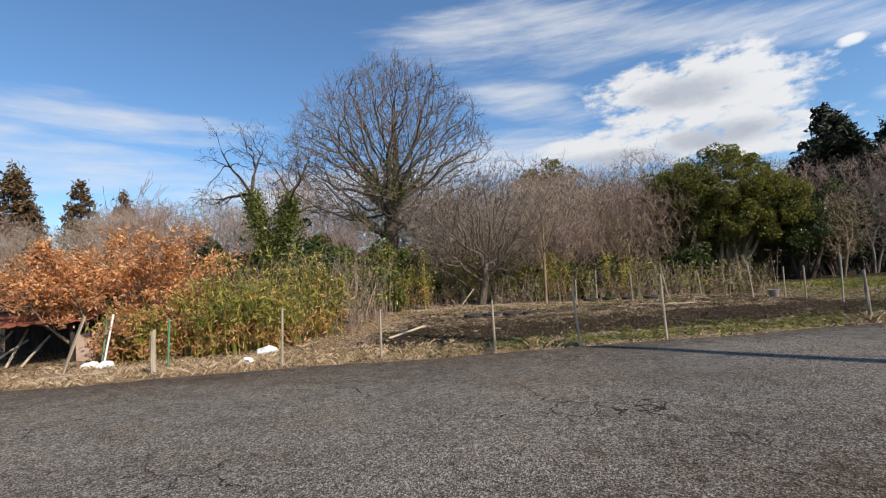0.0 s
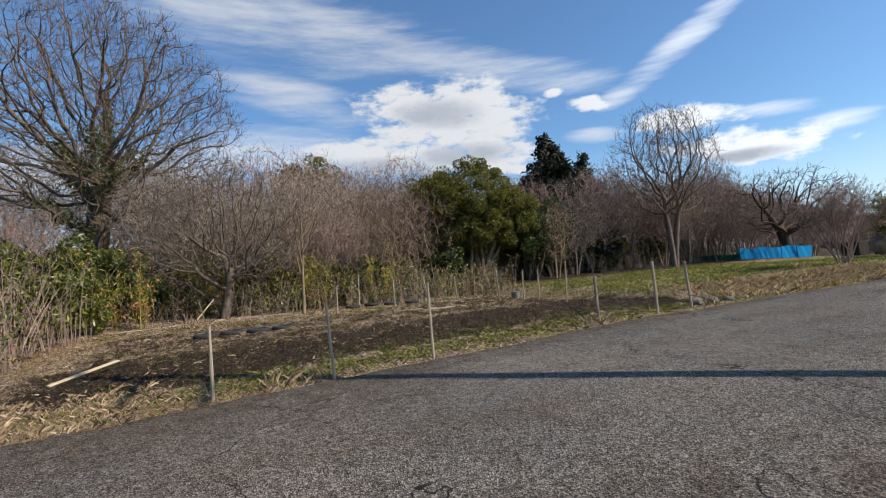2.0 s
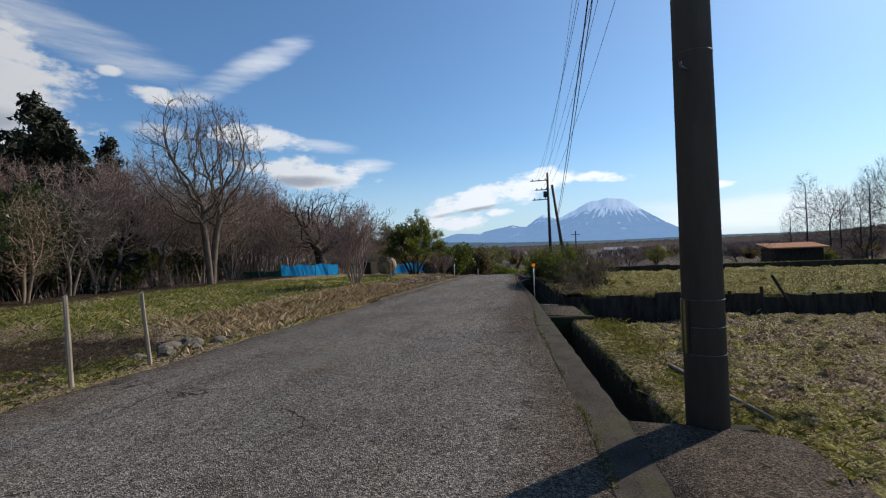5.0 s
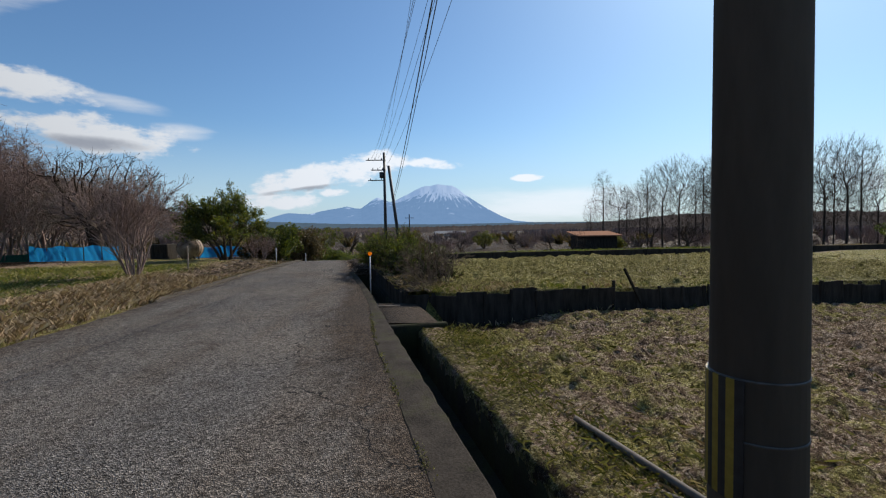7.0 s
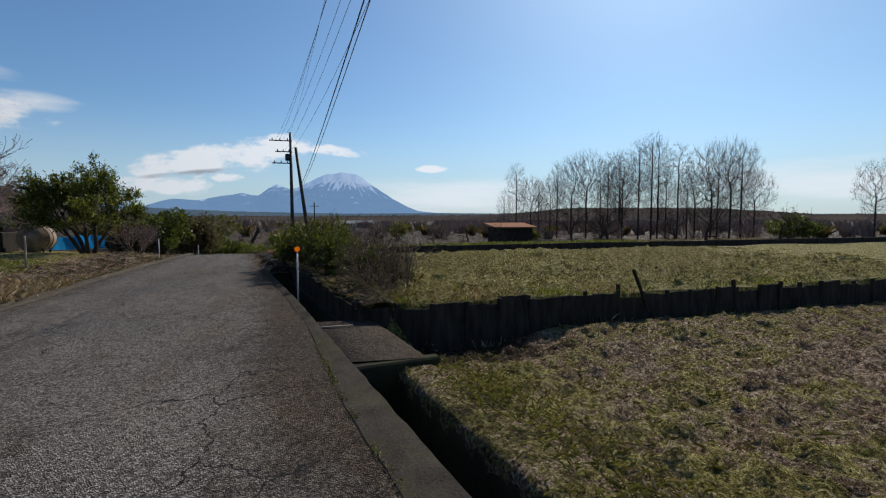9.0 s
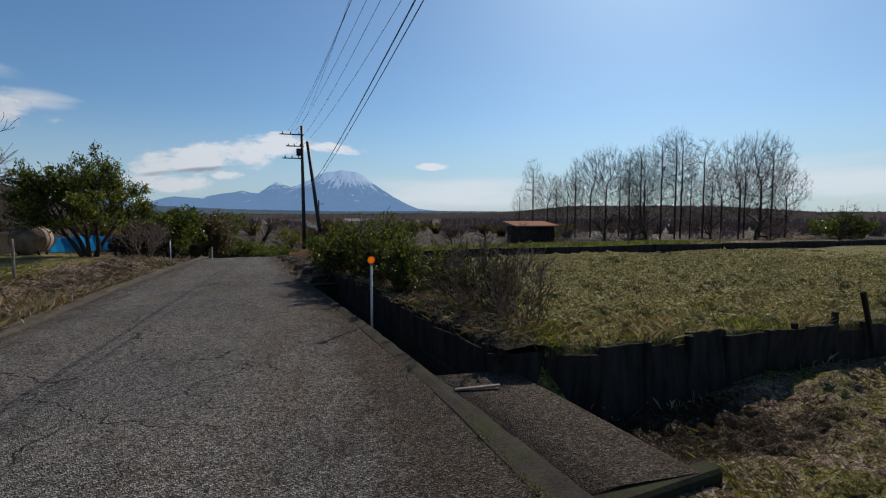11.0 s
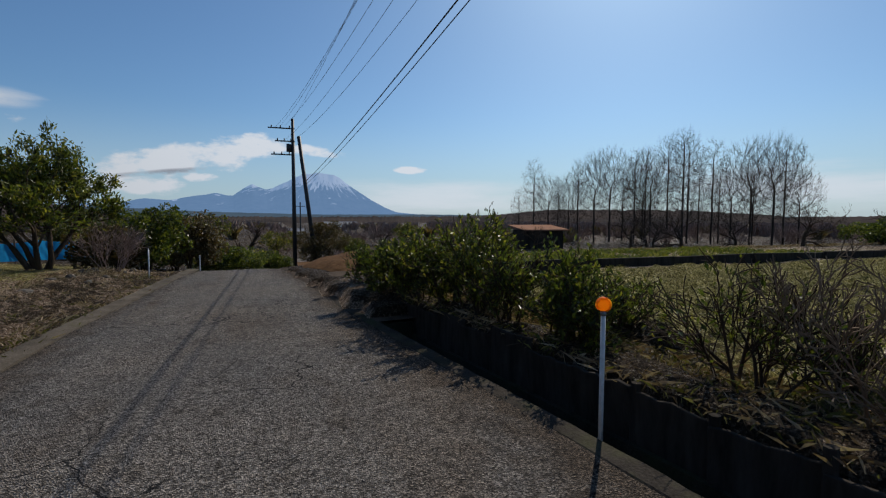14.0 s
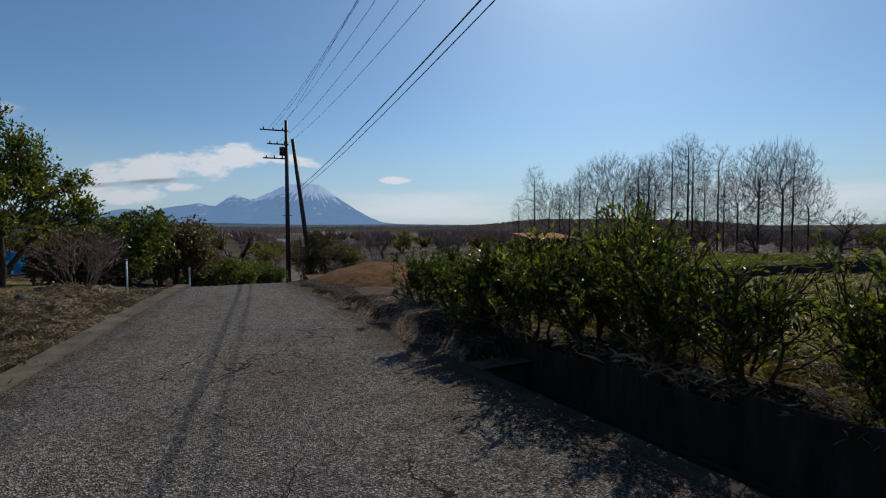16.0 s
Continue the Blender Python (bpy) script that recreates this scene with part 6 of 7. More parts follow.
def tyre(x, y, r):
    t = thing("tyre", x, y, float(ground_height(x, y)), "old black tyre lying on the field", "tyre", "old tyres in the field")
    prof = [(r, 0.03), (r, 0.08), (r * 0.9, 0.11), (r * 0.62, 0.11), (r * 0.58, 0.08), (r * 0.58, 0.05), (r * 0.62, 0.0), (r * 0.9, 0.0)]
    n, k = 20, len(prof)
    v = [(p[0] * math.cos(a * math.tau / n), p[0] * math.sin(a * math.tau / n), p[1]) for a in range(n) for p in prof]
    f = [(a * k + j, ((a + 1) % n) * k + j, ((a + 1) % n) * k + (j + 1) % k, a * k + (j + 1) % k) for a in range(n) for j in range(k)]
    part_mesh("tread", mesh_of("tread", v, f, RUBBER, True), t)


for x, y in ((1.9, 15.4), (2.5, 15.5), (3.1, 15.4), (3.7, 15.4), (6.6, 20.0), (7.3, 19.9), (8.0, 19.6), (8.7, 19.3)):
    tyre(x, y, 0.28)


PAIL = make_plain("faded_pail", (0.13, 0.11, 0.10), (0.24, 0.21, 0.19), 0.7, 0, 9, 0.003)


def bucket(x, y):
    t = thing("bucket", x, y, float(ground_height(x, y)), "dented grey-pink metal bucket on the field", "bucket")
    n, prof = 18, [(0.12, 0.0), (0.155, 0.27), (0.165, 0.29), (0.145, 0.29), (0.115, 0.03)]
    v = [(r * math.cos(a * math.tau / n), r * math.sin(a * math.tau / n), z) for a in range(n) for r, z in prof]
    k = len(prof)
    f = [(a * k + j, ((a + 1) % n) * k + j, ((a + 1) % n) * k + j + 1, a * k + j + 1) for a in range(n) for j in range(k - 1)]
    part_mesh("pail", mesh_of("pail", v, f, PAIL, True), t)


bucket(11.6, 16.6)


def bag(x, y, s, seed, label):
    bm = bmesh.new()
    bmesh.ops.create_icosphere(bm, subdivisions=3, radius=s)
    for v in bm.verts:
        n = noise.noise(v.co * (3.2 / s * 0.35) + Vector((seed, 0, 0)))
        v.co *= 1 + 0.55 * n
        v.co.z = max(v.co.z * 0.55, -s * 0.3)
    ob = part("plastic_bag", bm, PLASTIC_WHITE)
    ob.location = gz(x, y, s * 0.25)
    return tagged(ob, label, "bag")


bag(-5.55, 9.55, 0.15, 3, "crumpled white plastic bag in straw")
bag(-5.1, 9.4, 0.14, 9, "crumpled white plastic bag in straw")
bag(-2.2, 10.0, 0.2, 14, "crumpled white sheet at the thicket's edge")
bag(-2.2, 9.2, 0.12, 17, "crumpled white sheet at the thicket's edge")


def stone(x, y, s, seed, label, group):
    bm = bmesh.new()
    bmesh.ops.create_icosphere(bm, subdivisions=2, radius=s)
    for v in bm.verts:
        v.co *= 1 + 0.5 * noise.noise(v.co / s * 0.9 + Vector((seed * 3.1, seed, 0)))
        v.co.z *= 0.65
    ob = part("stone", bm, STONE)
    ob.location = gz(x, y, s * 0.25)
    return tagged(ob, label, "stone", group)


for k, (x, y, s) in enumerate(((12.2, 9.95, 0.16), (12.7, 10.0, 0.13), (12.9, 10.15, 0.17), (13.3, 10.0, 0.12), (12.6, 10.4, 0.2), (13.1, 10.5, 0.15), (13.7, 10.1, 0.1), (12.0, 10.3, 0.12))):
    stone(x, y, s, k, "rough field stone at the bank's foot", "stones at the bank's foot")
rng = np.random.default_rng(61)
for k in range(26):
    stone(22.4 + 2.4 * rng.uniform(), 10.15 + 0.6 * rng.uniform(), rng.uniform(0.04, 0.09), 20 + k, "flat grey rubble stone beside the road", "rubble beside the road")
for k in range(14):
    stone(28 + 5 * rng.uniform(), 10.6 + 1.6 * rng.uniform(), rng.uniform(0.06, 0.13), 60 + k, "dark stone on the verge below the tree", "stones below the tree")


# ---- shed with rusted roof ----
def rusty_shed():
    x0, y0 = -8.2, 10.6
    t = thing("lean_to_shed", x0, y0, float(ground_height(x0, y0)), "collapsing low shed with rusted sheet roofs and stored boards", "shed", rz=12)

    def sheet(name, cx, cy, cz, w, d, slope):
        n = 40
        xs = np.linspace(-w / 2, w / 2, n)
        v = []
        for yy in (-d / 2, d / 2):
            for zoff in (0.0, -0.012):
                for k, xx in enumerate(xs):
                    v.append((cx + xx, cy + yy, cz + yy * slope + 0.018 * math.sin(k * 1.9) + zoff + 0.04 * math.sin(xx * 1.3)))
        f = []
        for k in range(n - 1):
            f += [(k, k + 1, 2 * n + k + 1, 2 * n + k), (n + k, 3 * n + k, 3 * n + k + 1, n + k + 1), (k, n + k, n + k + 1, k + 1), (2 * n + k, 2 * n + k + 1, 3 * n + k + 1, 3 * n + k)]
        part_mesh(name, mesh_of(name, v, f, RUST, True), t, "rusted corrugated roof sheet")

    sheet("lower_roof", 0, 0.2, 1.02, 3.4, 1.5, 0.22)
    sheet("upper_roof", -0.2, 1.5, 1.55, 3.6, 1.4, 0.12)
    for px in (-1.5, -0.2, 1.3):
        bm = bmesh.new()
        cyl(bm, (px, -0.3, -0.1), (px, -0.3, 0.95), 0.05, 0.045, 8)
        part("post", bm, WOOD_DARK, t)
    bm = bmesh.new()
    box(bm, 0, 2.1, 0.7, 3.4, 0.06, 1.5, None, 0.01)
    part("back_wall", bm, WOOD_DARK, t)
    bm = bmesh.new()
    box(bm, 0, 0.85, 1.2, 3.4, 0.05, 0.35, None, 0.01)
    part("beam", bm, WOOD_DARK, t)
    bm = bmesh.new()
    box(bm, 1.55, -0.15, 0.3, 0.42, 0.25, 0.62, None, 0.015)
    part("pillar", bm, PAINT_PINK, t, "faded pink concrete block pillar")
    rng = np.random.default_rng(5)
    for k in range(7):
        bm = bmesh.new()
        a = rng.uniform(-1.6, 0.9)
        cyl(bm, (a, -0.6 + rng.uniform(-0.3, 0.2), 0.0), (a + rng.uniform(-0.1, 0.35), 0.2, rng.uniform(0.5, 0.8)), 0.028, 0.024, 6)
        part("leaning_batten", bm, WOOD_POST, t)
    for k in range(3):
        bm = bmesh.new()
        box(bm, -0.6 + 0.2 * k, 0.9, 1.15 + 0.06 * k, 1.6, 0.12, 0.04, (0, 4 * k - 4, 6 * k), 0.006)
        part("stored_board", bm, WOOD_POST, t)


rusty_shed()


# ---- near pole and line ----
BAND = make_plain("dull_strap", (0.06, 0.058, 0.055), (0.13, 0.125, 0.12), 0.6, 0.3, 18, 0.001)


def near_pole():
    x, y, h = 10.54, 2.94, 11.4
    t = thing("utility_pole", x, y, -0.02, "tall grey concrete utility pole with a striped guard", "utility pole")
    bm = bmesh.new()
    cyl(bm, (0, 0, -0.1), (0, 0, h), 0.156, 0.098, 28)
    part("shaft", bm, POLE_CONCRETE, t, "smooth grey concrete shaft", True)
    for z in (0.56, 0.77, 0.98, 2.9):
        bm = bmesh.new()
        cyl(bm, (0, 0, z - 0.004), (0, 0, z + 0.004), 0.1585 - 0.005 * z, 0.1585 - 0.005 * z, 28)
        part("steel_band", bm, BAND, t, "thin steel strap", True)
    # guard sheet: vertical stripes on the side that faces the road
    for k in range(9):
        n = 3
        a0 = radians(34 + k * 10.5)
        a1 = a0 + radians(10.5)
        v = []
        for z in (0.56, 0.98):
            for q in range(n):
                a = a0 + (a1 - a0) * q / (n - 1)
                v += [(math.cos(a) * 0.1535, math.sin(a) * 0.1535, z), (math.cos(a) * 0.160, math.sin(a) * 0.160, z)]
        f = []
        m = 2 * n
        for q in range(n - 1):
            i = 2 * q
            f += [(i + 1, i + 3, m + i + 3, m + i + 1), (i, i + 1, i + 3, i + 2)[::-1], (m + i, m + i + 1, m + i + 3, m + i + 2)]
        f += [(0, 1, m + 1, m), (m - 2, 2 * m - 2, 2 * m - 1, m - 1)]
        part_mesh("guard_stripe", mesh_of("guard_stripe", v, f, GUARD_YELLOW if k % 2 else GUARD_BLACK), t, "faded yellow stripe" if k % 2 else "black guard strip")
    for k, z in enumerate((2.3, 2.75, 3.2, 3.65, 4.1, 4.55, 5.0)):
        a = radians(150 if k % 2 else -30)
        bm = bmesh.new()
        c = Vector((math.cos(a), math.sin(a), 0))
        p = Vector((0, 0, z))
        cyl(bm, p + c * 0.12, p + c * 0.27, 0.009, 0.009, 8)
        cyl(bm, p + c * 0.265, p + c * 0.275 + Vector((0, 0, 0.03)), 0.011, 0.011, 8)
        part("step_bolt", bm, STEEL, t, "", True)
    for z, w in ((10.3, 2.1), (9.3, 1.8)):
        bm = bmesh.new()
        box(bm, 0.08, 0.15 - w / 2, z, 0.08, w, 0.08, None, 0.008)
        part("cross_arm", bm, STEEL, t)
    return t


near_pole()


def far_pole():
    x, y = 57.45, 6.31
    g = float(ground_height(x, y))
    t = thing("utility_pole", x, y, g, "dark far utility pole with cross-arms and a leaning stay pole", "utility pole")
    h = 9.35 - g
    bm = bmesh.new()
    cyl(bm, (0, 0, -0.3), (0, 0, h), 0.19, 0.12, 14)
    part("shaft", bm, STEEL_DARK, t, "dark round shaft", True)
    bm = bmesh.new()
    cyl(bm, (-0.2, -1.75, -0.3), (0, -0.45, h - 1.35), 0.19, 0.14, 14)
    part("stay_pole", bm, STEEL_DARK, t, "leaning stay pole", True)
    for z, w, o in ((8.55, 2.0, 0.85), (7.55, 1.5, 0.6), (6.5, 1.7, 0.8)):
        bm = bmesh.new()
        box(bm, -0.15, o, z - g, 0.09, w, 0.09, None, 0.01)
        arm = part("cross_arm", bm, STEEL_DARK, t)
        for k in range(3):
            bm = bmesh.new()
            yy = o - w / 2 + w * (k + 0.6) / 3
            cyl(bm, (-0.15, yy, z - g + 0.04), (-0.15, yy, z - g + 0.22), 0.05, 0.035, 8)
            ob = part("insulator", bm, STEEL_DARK, arm, "", True)
    bm = bmesh.new()
    cyl(bm, (-0.05, 0.3, 6.75 - g), (-0.05, 0.3, 7.35 - g), 0.2, 0.2, 12)
    part("switch_box", bm, STEEL_DARK, t, "", True)
    return t


far_pole()


def far_small_pole(x, y, top):
    g = float(ground_height(x, y))
    t = thing("utility_pole", x, y, g, "small distant utility pole below the mountain", "utility pole")
    bm = bmesh.new()
    cyl(bm, (0, 0, -0.3), (0, 0, top - g), 0.2, 0.14, 8)
    part("shaft", bm, STEEL_DARK, t)
    bm = bmesh.new()
    box(bm, 0, 0, top - g - 1.0, 0.14, 2.4, 0.14)
    part("cross_arm", bm, STEEL_DARK, t)


far_small_pole(138, 3.3, 5.5)


def wire(a, b, sag, r, label):
    n = 40
    f = np.linspace(0, 1, n)
    p = np.outer(1 - f, a) + np.outer(f, b)
    p[:, 2] -= sag * 4 * f * (1 - f)
    v, fc = tubes([(p, np.full(n, r))], 5)
    tagged(new("overhead_wire", mesh_of("overhead_wire", v, fc, STEEL_DARK, True)), label, "wire", "overhead wires between the poles")


PX, PY, UX, UY = 10.6, 2.94, 57.3, 6.31
for op, zp, ou, zu, sag in ((-0.94, 11.0, 1.36, 8.55, 1.4), (-0.6, 10.3, 0.9, 8.75, 1.1), (-1.1, 10.3, 0.6, 8.75, 1.2), (-1.0, 9.5, 0.5, 7.75, 1.2), (-1.4, 9.2, 0.3, 7.4, 1.3)):
    wire((PX, PY + op, zp), (UX, UY + ou, zu), sag, 0.008, "thin dark overhead power line")
wire((PX, PY - 0.3, 10.9), (UX, UY, 9.3), 0.9, 0.007, "thin dark overhead earth wire")
wire((PX, PY + 0.2, 6.8), (UX, UY - 0.75, 4.3), 0.5, 0.017, "thick black overhead cable")
wire((PX, PY + 0.14, 6.68), (UX, UY - 0.8, 4.1), 0.55, 0.012, "black overhead telephone cable")


# ---- delineators ----
def delineator(x, y, h, label, reflector=True):
    t = thing("road_delineator", x, y, 0.0, label, "road marker")
    bm = bmesh.new()
    cyl(bm, (0, 0, -0.3), (0, 0, h - 0.1), 0.016, 0.016, 14)
    part("post", bm, PAINT_WHITE, t, "white round post", True)
    bm = bmesh.new()
    cyl(bm, (0, 0, h - 0.12), (0, 0, h - 0.09), 0.019, 0.019, 14)
    part("collar", bm, STEEL, t, "grey collar", True)
    if reflector:
        c = Vector((0, 0, h - 0.045))
        d = Vector((-0.94, 0.34, 0))
        bm = bmesh.new()
        cyl(bm, c - d * 0.016, c + d * 0.016, 0.050, 0.050, 24, False)
        cyl(bm, c - d * 0.016, c + d * 0.016, 0.046, 0.046, 24, False)
        part("rim", bm, REFLECTOR, t, "orange plastic rim")
        bm = bmesh.new()
        cyl(bm, c - d * 0.006, c + d * 0.012, 0.046, 0.040, 24)
        part("reflector", bm, REFLECTOR, t, "round orange reflector")


delineator(20.66, 5.09, 0.93, "white road delineator with a round orange reflector")
d2 = delineator(31.4, 10.3, 0.8, "plain white marker post on the verge", False)
for x, y in ((35.2, 9.35),):
    bm = bmesh.new()
    cyl(bm, (0, 0, -1), (0, 0, 0.6), 0.022, 0.022, 10)
    ob = part("marker_post", bm, PAINT_WHITE)
    ob.location = (x, y + 0.4, float(dip(np.array(x))))
    tagged(ob, "small white marker post beyond the crest", "road marker")


# ---- retaining boards of the upper field ----
def retaining_fence(name, pts, label):
    """Upright boards and stakes that hold the upper field, uneven along the top."""
    rng = np.random.default_rng(len(pts) * 7 + 3)
    t = thing(name, pts[0][0], pts[0][1], 0.0, label, "retaining wall")
    ox, oy = pts[0]
    line = []
    for (ax, ay), (bx, by) in zip(pts, pts[1:]):
        n = max(1, int(math.hypot(bx - ax, by - ay) / 0.46))
        line += [(ax + (bx - ax) * k / n, ay + (by - ay) * k / n) for k in range(n)]
    line.append(pts[-1])
    for (ax, ay), (bx, by) in zip(line, line[1:]):
        d = math.hypot(bx - ax, by - ay)
        ang = math.degrees(math.atan2(by - ay, bx - ax))
        top = 0.20 + rng.normal(0, 0.035) - (0.09 if rng.uniform() < 0.12 else 0)
        nx, ny = -(by - ay) / d, (bx - ax) / d
        bm = bmesh.new()
        box(bm, 0, 0, 0, d * 1.04, 0.035, top + 0.6, None, 0.006)
        bmesh.ops.subdivide_edges(bm, edges=[e for e in bm.edges if abs(e.verts[0].co.x - e.verts[1].co.x) > d * 0.6], cuts=5)
        for v in bm.verts:
            if v.co.z > 0.1:
                v.co.z += 0.028 * noise.noise(Vector((ax * 3 + v.co.x * 9, ay * 3, 1.0)))
        tip = Euler([radians(a) for a in (rng.normal(0, 3.5), rng.normal(0, 1.8), ang + rng.normal(0, 3))])
        bmesh.ops.transform(bm, matrix=Matrix.LocRotScale(((ax + bx) / 2 - ox, (ay + by) / 2 - oy, (top - 0.6) / 2), tip, None), verts=bm.verts)
        part("board", bm, WOOD_DARK, t)
        bm = bmesh.new()
        hh = 0.20 + abs(rng.normal(0, 0.06)) + (0.2 if rng.uniform() < 0.05 else 0)
        lean = rng.normal(0, 0.05)
        cyl(bm, (ax - ox + nx * 0.0, ay - oy, -0.6), (ax - ox + lean * (bx - ax) / d * 0.5, ay - oy + lean * (by - ay) / d, hh), 0.042, 0.036, 7)
        part("stake", bm, WOOD_DARK, t)


ex = [18.45 + k * 1.2 for k in range(7)]
retaining_fence("retaining_fence", [(WALL_X, -24.0), (WALL_X + 0.05, -12.0), (WALL_X, -5.0), (WALL_X + 0.04, 0.5), (WALL_X - 0.02, 3.2), (18.35, float(edge_right(18.35)) - 0.52)], "dark uneven board wall along the upper field")
retaining_fence("retaining_fence", [(x, float(edge_right(x)) - 0.54) for x in ex], "dark uneven board wall beside the ditch")
board_between("leaning_stick", (18.05, -0.55, -0.1), (17.95, -0.15, 0.62), 0.05, 0.05, WOOD_DARK, "dark stick leaning over the board wall", "stick")
board_between("ditch_plank", (17.93, 4.74, 0.015), (17.91, 4.33, 0.02), 0.04, 0.016, BARK_GREY, "short weathered plank on the crossing")

# low edge of the far terrace
rng = np.random.default_rng(8)
for k in range(10):
    y = 3.0 - k * 3.0
    bm = bmesh.new()
    box(bm, 0, 0, 0, 0.10, 3.02, 0.34, (rng.normal(0, 0.6), 0, rng.normal(0, 0.6)), 0.012)
    ob = part("terrace_edging", bm, WOOD_DARK)
    ob.location = (28.1 + rng.normal(0, 0.04), y - 1.5, 0.27)
    tagged(ob, "low dark edging board of the vegetable plot", "edging", "edging of the vegetable plot")

# two long poles on the lower field
board = ((14.15, 3.24, 12.9, 3.02), (13.25, 3.06, 11.3, 2.60), (12.6, 2.84, 10.9, 2.38))
for ax, ay, bx, by in board:
    bm = bmesh.new()
    cyl(bm, gz(ax, ay, 0.03), gz(bx, by, 0.04), 0.024, 0.03, 9)
    tagged(part("field_pole", bm, PIPE_GREY, None, "", True), "long grey pole lying on the lower field", "pole", "poles lying on the lower field")


# ---- shrubs along the road ----
def shrub(seed, x, y, h, w, n, mat, label, size=0.085, stems=9, z=0.16, name="evergreen_shrub", group="evergreen shrubs beside the road", thick=0.018):
    """Stems that fork from the ground with leaves set along their twigs."""
    rng = np.random.default_rng(seed)
    zz = float(ground_height(x, y)) if z is None else z
    t = thing(name, x, y, zz, label, name.split("_")[-1], group)
    out, tips = {}, []
    for s in range(stems):
        a = rng.uniform(0, math.tau)
        tilt = rng.uniform(0.05, 1.5) * w / h
        grow(rng, (rng.normal(0, 0.08), rng.normal(0, 0.08), -0.1), (math.cos(a) * tilt, math.sin(a) * tilt, 1), h * rng.uniform(0.45, 0.7), thick, 0, [(7, 0.62, 42, 0.12, 0.05), (5, 0.6, 44, 0.2, 0.06), (0, 0, 0, 0.24, 0.08)], out, tips)
    for b in out[0]:
        v, f = tubes([b], 6)
        part_mesh("stem", mesh_of("stem", v, f, BARK_DARK, True), t)
    v, f = tubes([b for lev in out if lev for b in out[lev]], 4)
    tagged(part_mesh("twig_mass", mesh_of("twig_mass", v, f, BARK_DARK, True), t), kind="stuff")
    segs = [(p[i], p[i + 1]) for lev in (1, 2) for p, _ in out[lev] for i in range(len(p) - 1) if p[i + 1][2] > 0.14 * h]
    k = rng.integers(0, len(segs), n)
    a, b = np.array([segs[i][0] for i in k]), np.array([segs[i][1] for i in k])
    c = a + (b - a) * rng.uniform(0, 1, (n, 1)) + rng.normal(0, 0.035 * size / 0.085, (n, 3))
    way = (b - a) / (np.linalg.norm(b - a, axis=1, keepdims=True) + 1e-9)
    v, f = leaves_at(rng, c, size, 0.42, 0.6, -0.2, way)
    part_mesh("foliage", mesh_of("foliage", v, f, mat), t)


for k, (x, dy, h, w, n) in enumerate(((27.3, 0.8, 0.95, 0.6, 4500), (26.2, 0.7, 1.0, 0.7, 6500), (25.5, 0.75, 1.1, 0.7, 7000), (24.8, 0.75, 1.25, 0.7, 7000), (24.2, 0.85, 1.3, 0.6, 8000), (23.5, 0.8, 1.3, 0.52, 6500), (24.4, 1.6, 1.55, 0.55, 6000), (23.0, 0.95, 1.1, 0.5, 2400), (22.3, 1.1, 1.15, 0.5, 5500), (21.9, 0.95, 0.8, 0.5, 3000), (22.4, 1.9, 0.9, 0.5, 2200), (20.6, 1.3, 1.05, 0.34, 900), (20.2, 1.8, 0.7, 0.34, 500))):
    shrub(401 + k, x, float(edge_right(x)) - dy, h, w, int(n * 0.55), LEAF_SHRUB, "glossy evergreen shrub growing above the ditch" if n > 1000 else "sparse young evergreen shrub above the ditch", 0.062)
bare_tree("bare_shrub", 421, 19.9, 3.6, 1.15, 0.016, [(7, 0.85, 26, 0.08, 0.04), (5, 0.6, 30, 0.15, 0.05), (4, 0.6, 34, 0.2, 0.03), (0, 0, 0, 0.2, 0.0)], BARK_PALE, "bare twiggy shrub above the board wall", "shrub", trunk_part=0.5, stems=5, splay=0.8, slim=0.6)
bare_tree("bare_shrub", 422, 19.3, 3.5, 0.8, 0.012, [(6, 0.8, 26, 0.1, 0.04), (5, 0.6, 32, 0.16, 0.04), (0, 0, 0, 0.2, 0.0)], BARK_PALE, "low bare twiggy shrub above the board wall", "shrub", trunk_part=0.5, stems=7, splay=0.8, slim=0.7)


# ---- beyond the crest ----
def mound(x, y, rx, ry, h, mat, label):
    bm = bmesh.new()
    bmesh.ops.create_grid(bm, x_segments=26, y_segments=26, size=1.0)
    for v in bm.verts:
        q = v.co.x ** 2 + v.co.y ** 2
        wob = noise.noise(Vector((v.co.x * 3, v.co.y * 3, x))) * 0.25
        z = h * max(0.0, 1 - q) ** 0.8 * (1 + wob) - 0.12
        v.co = Vector((v.co.x * rx, v.co.y * ry, z))
    ob = part("dirt_mound", bm, mat, None, "", True)
    ob.location = (x, y, float(ground_height(x, y)))
    return tagged(ob, label, "mound", kind="structure")


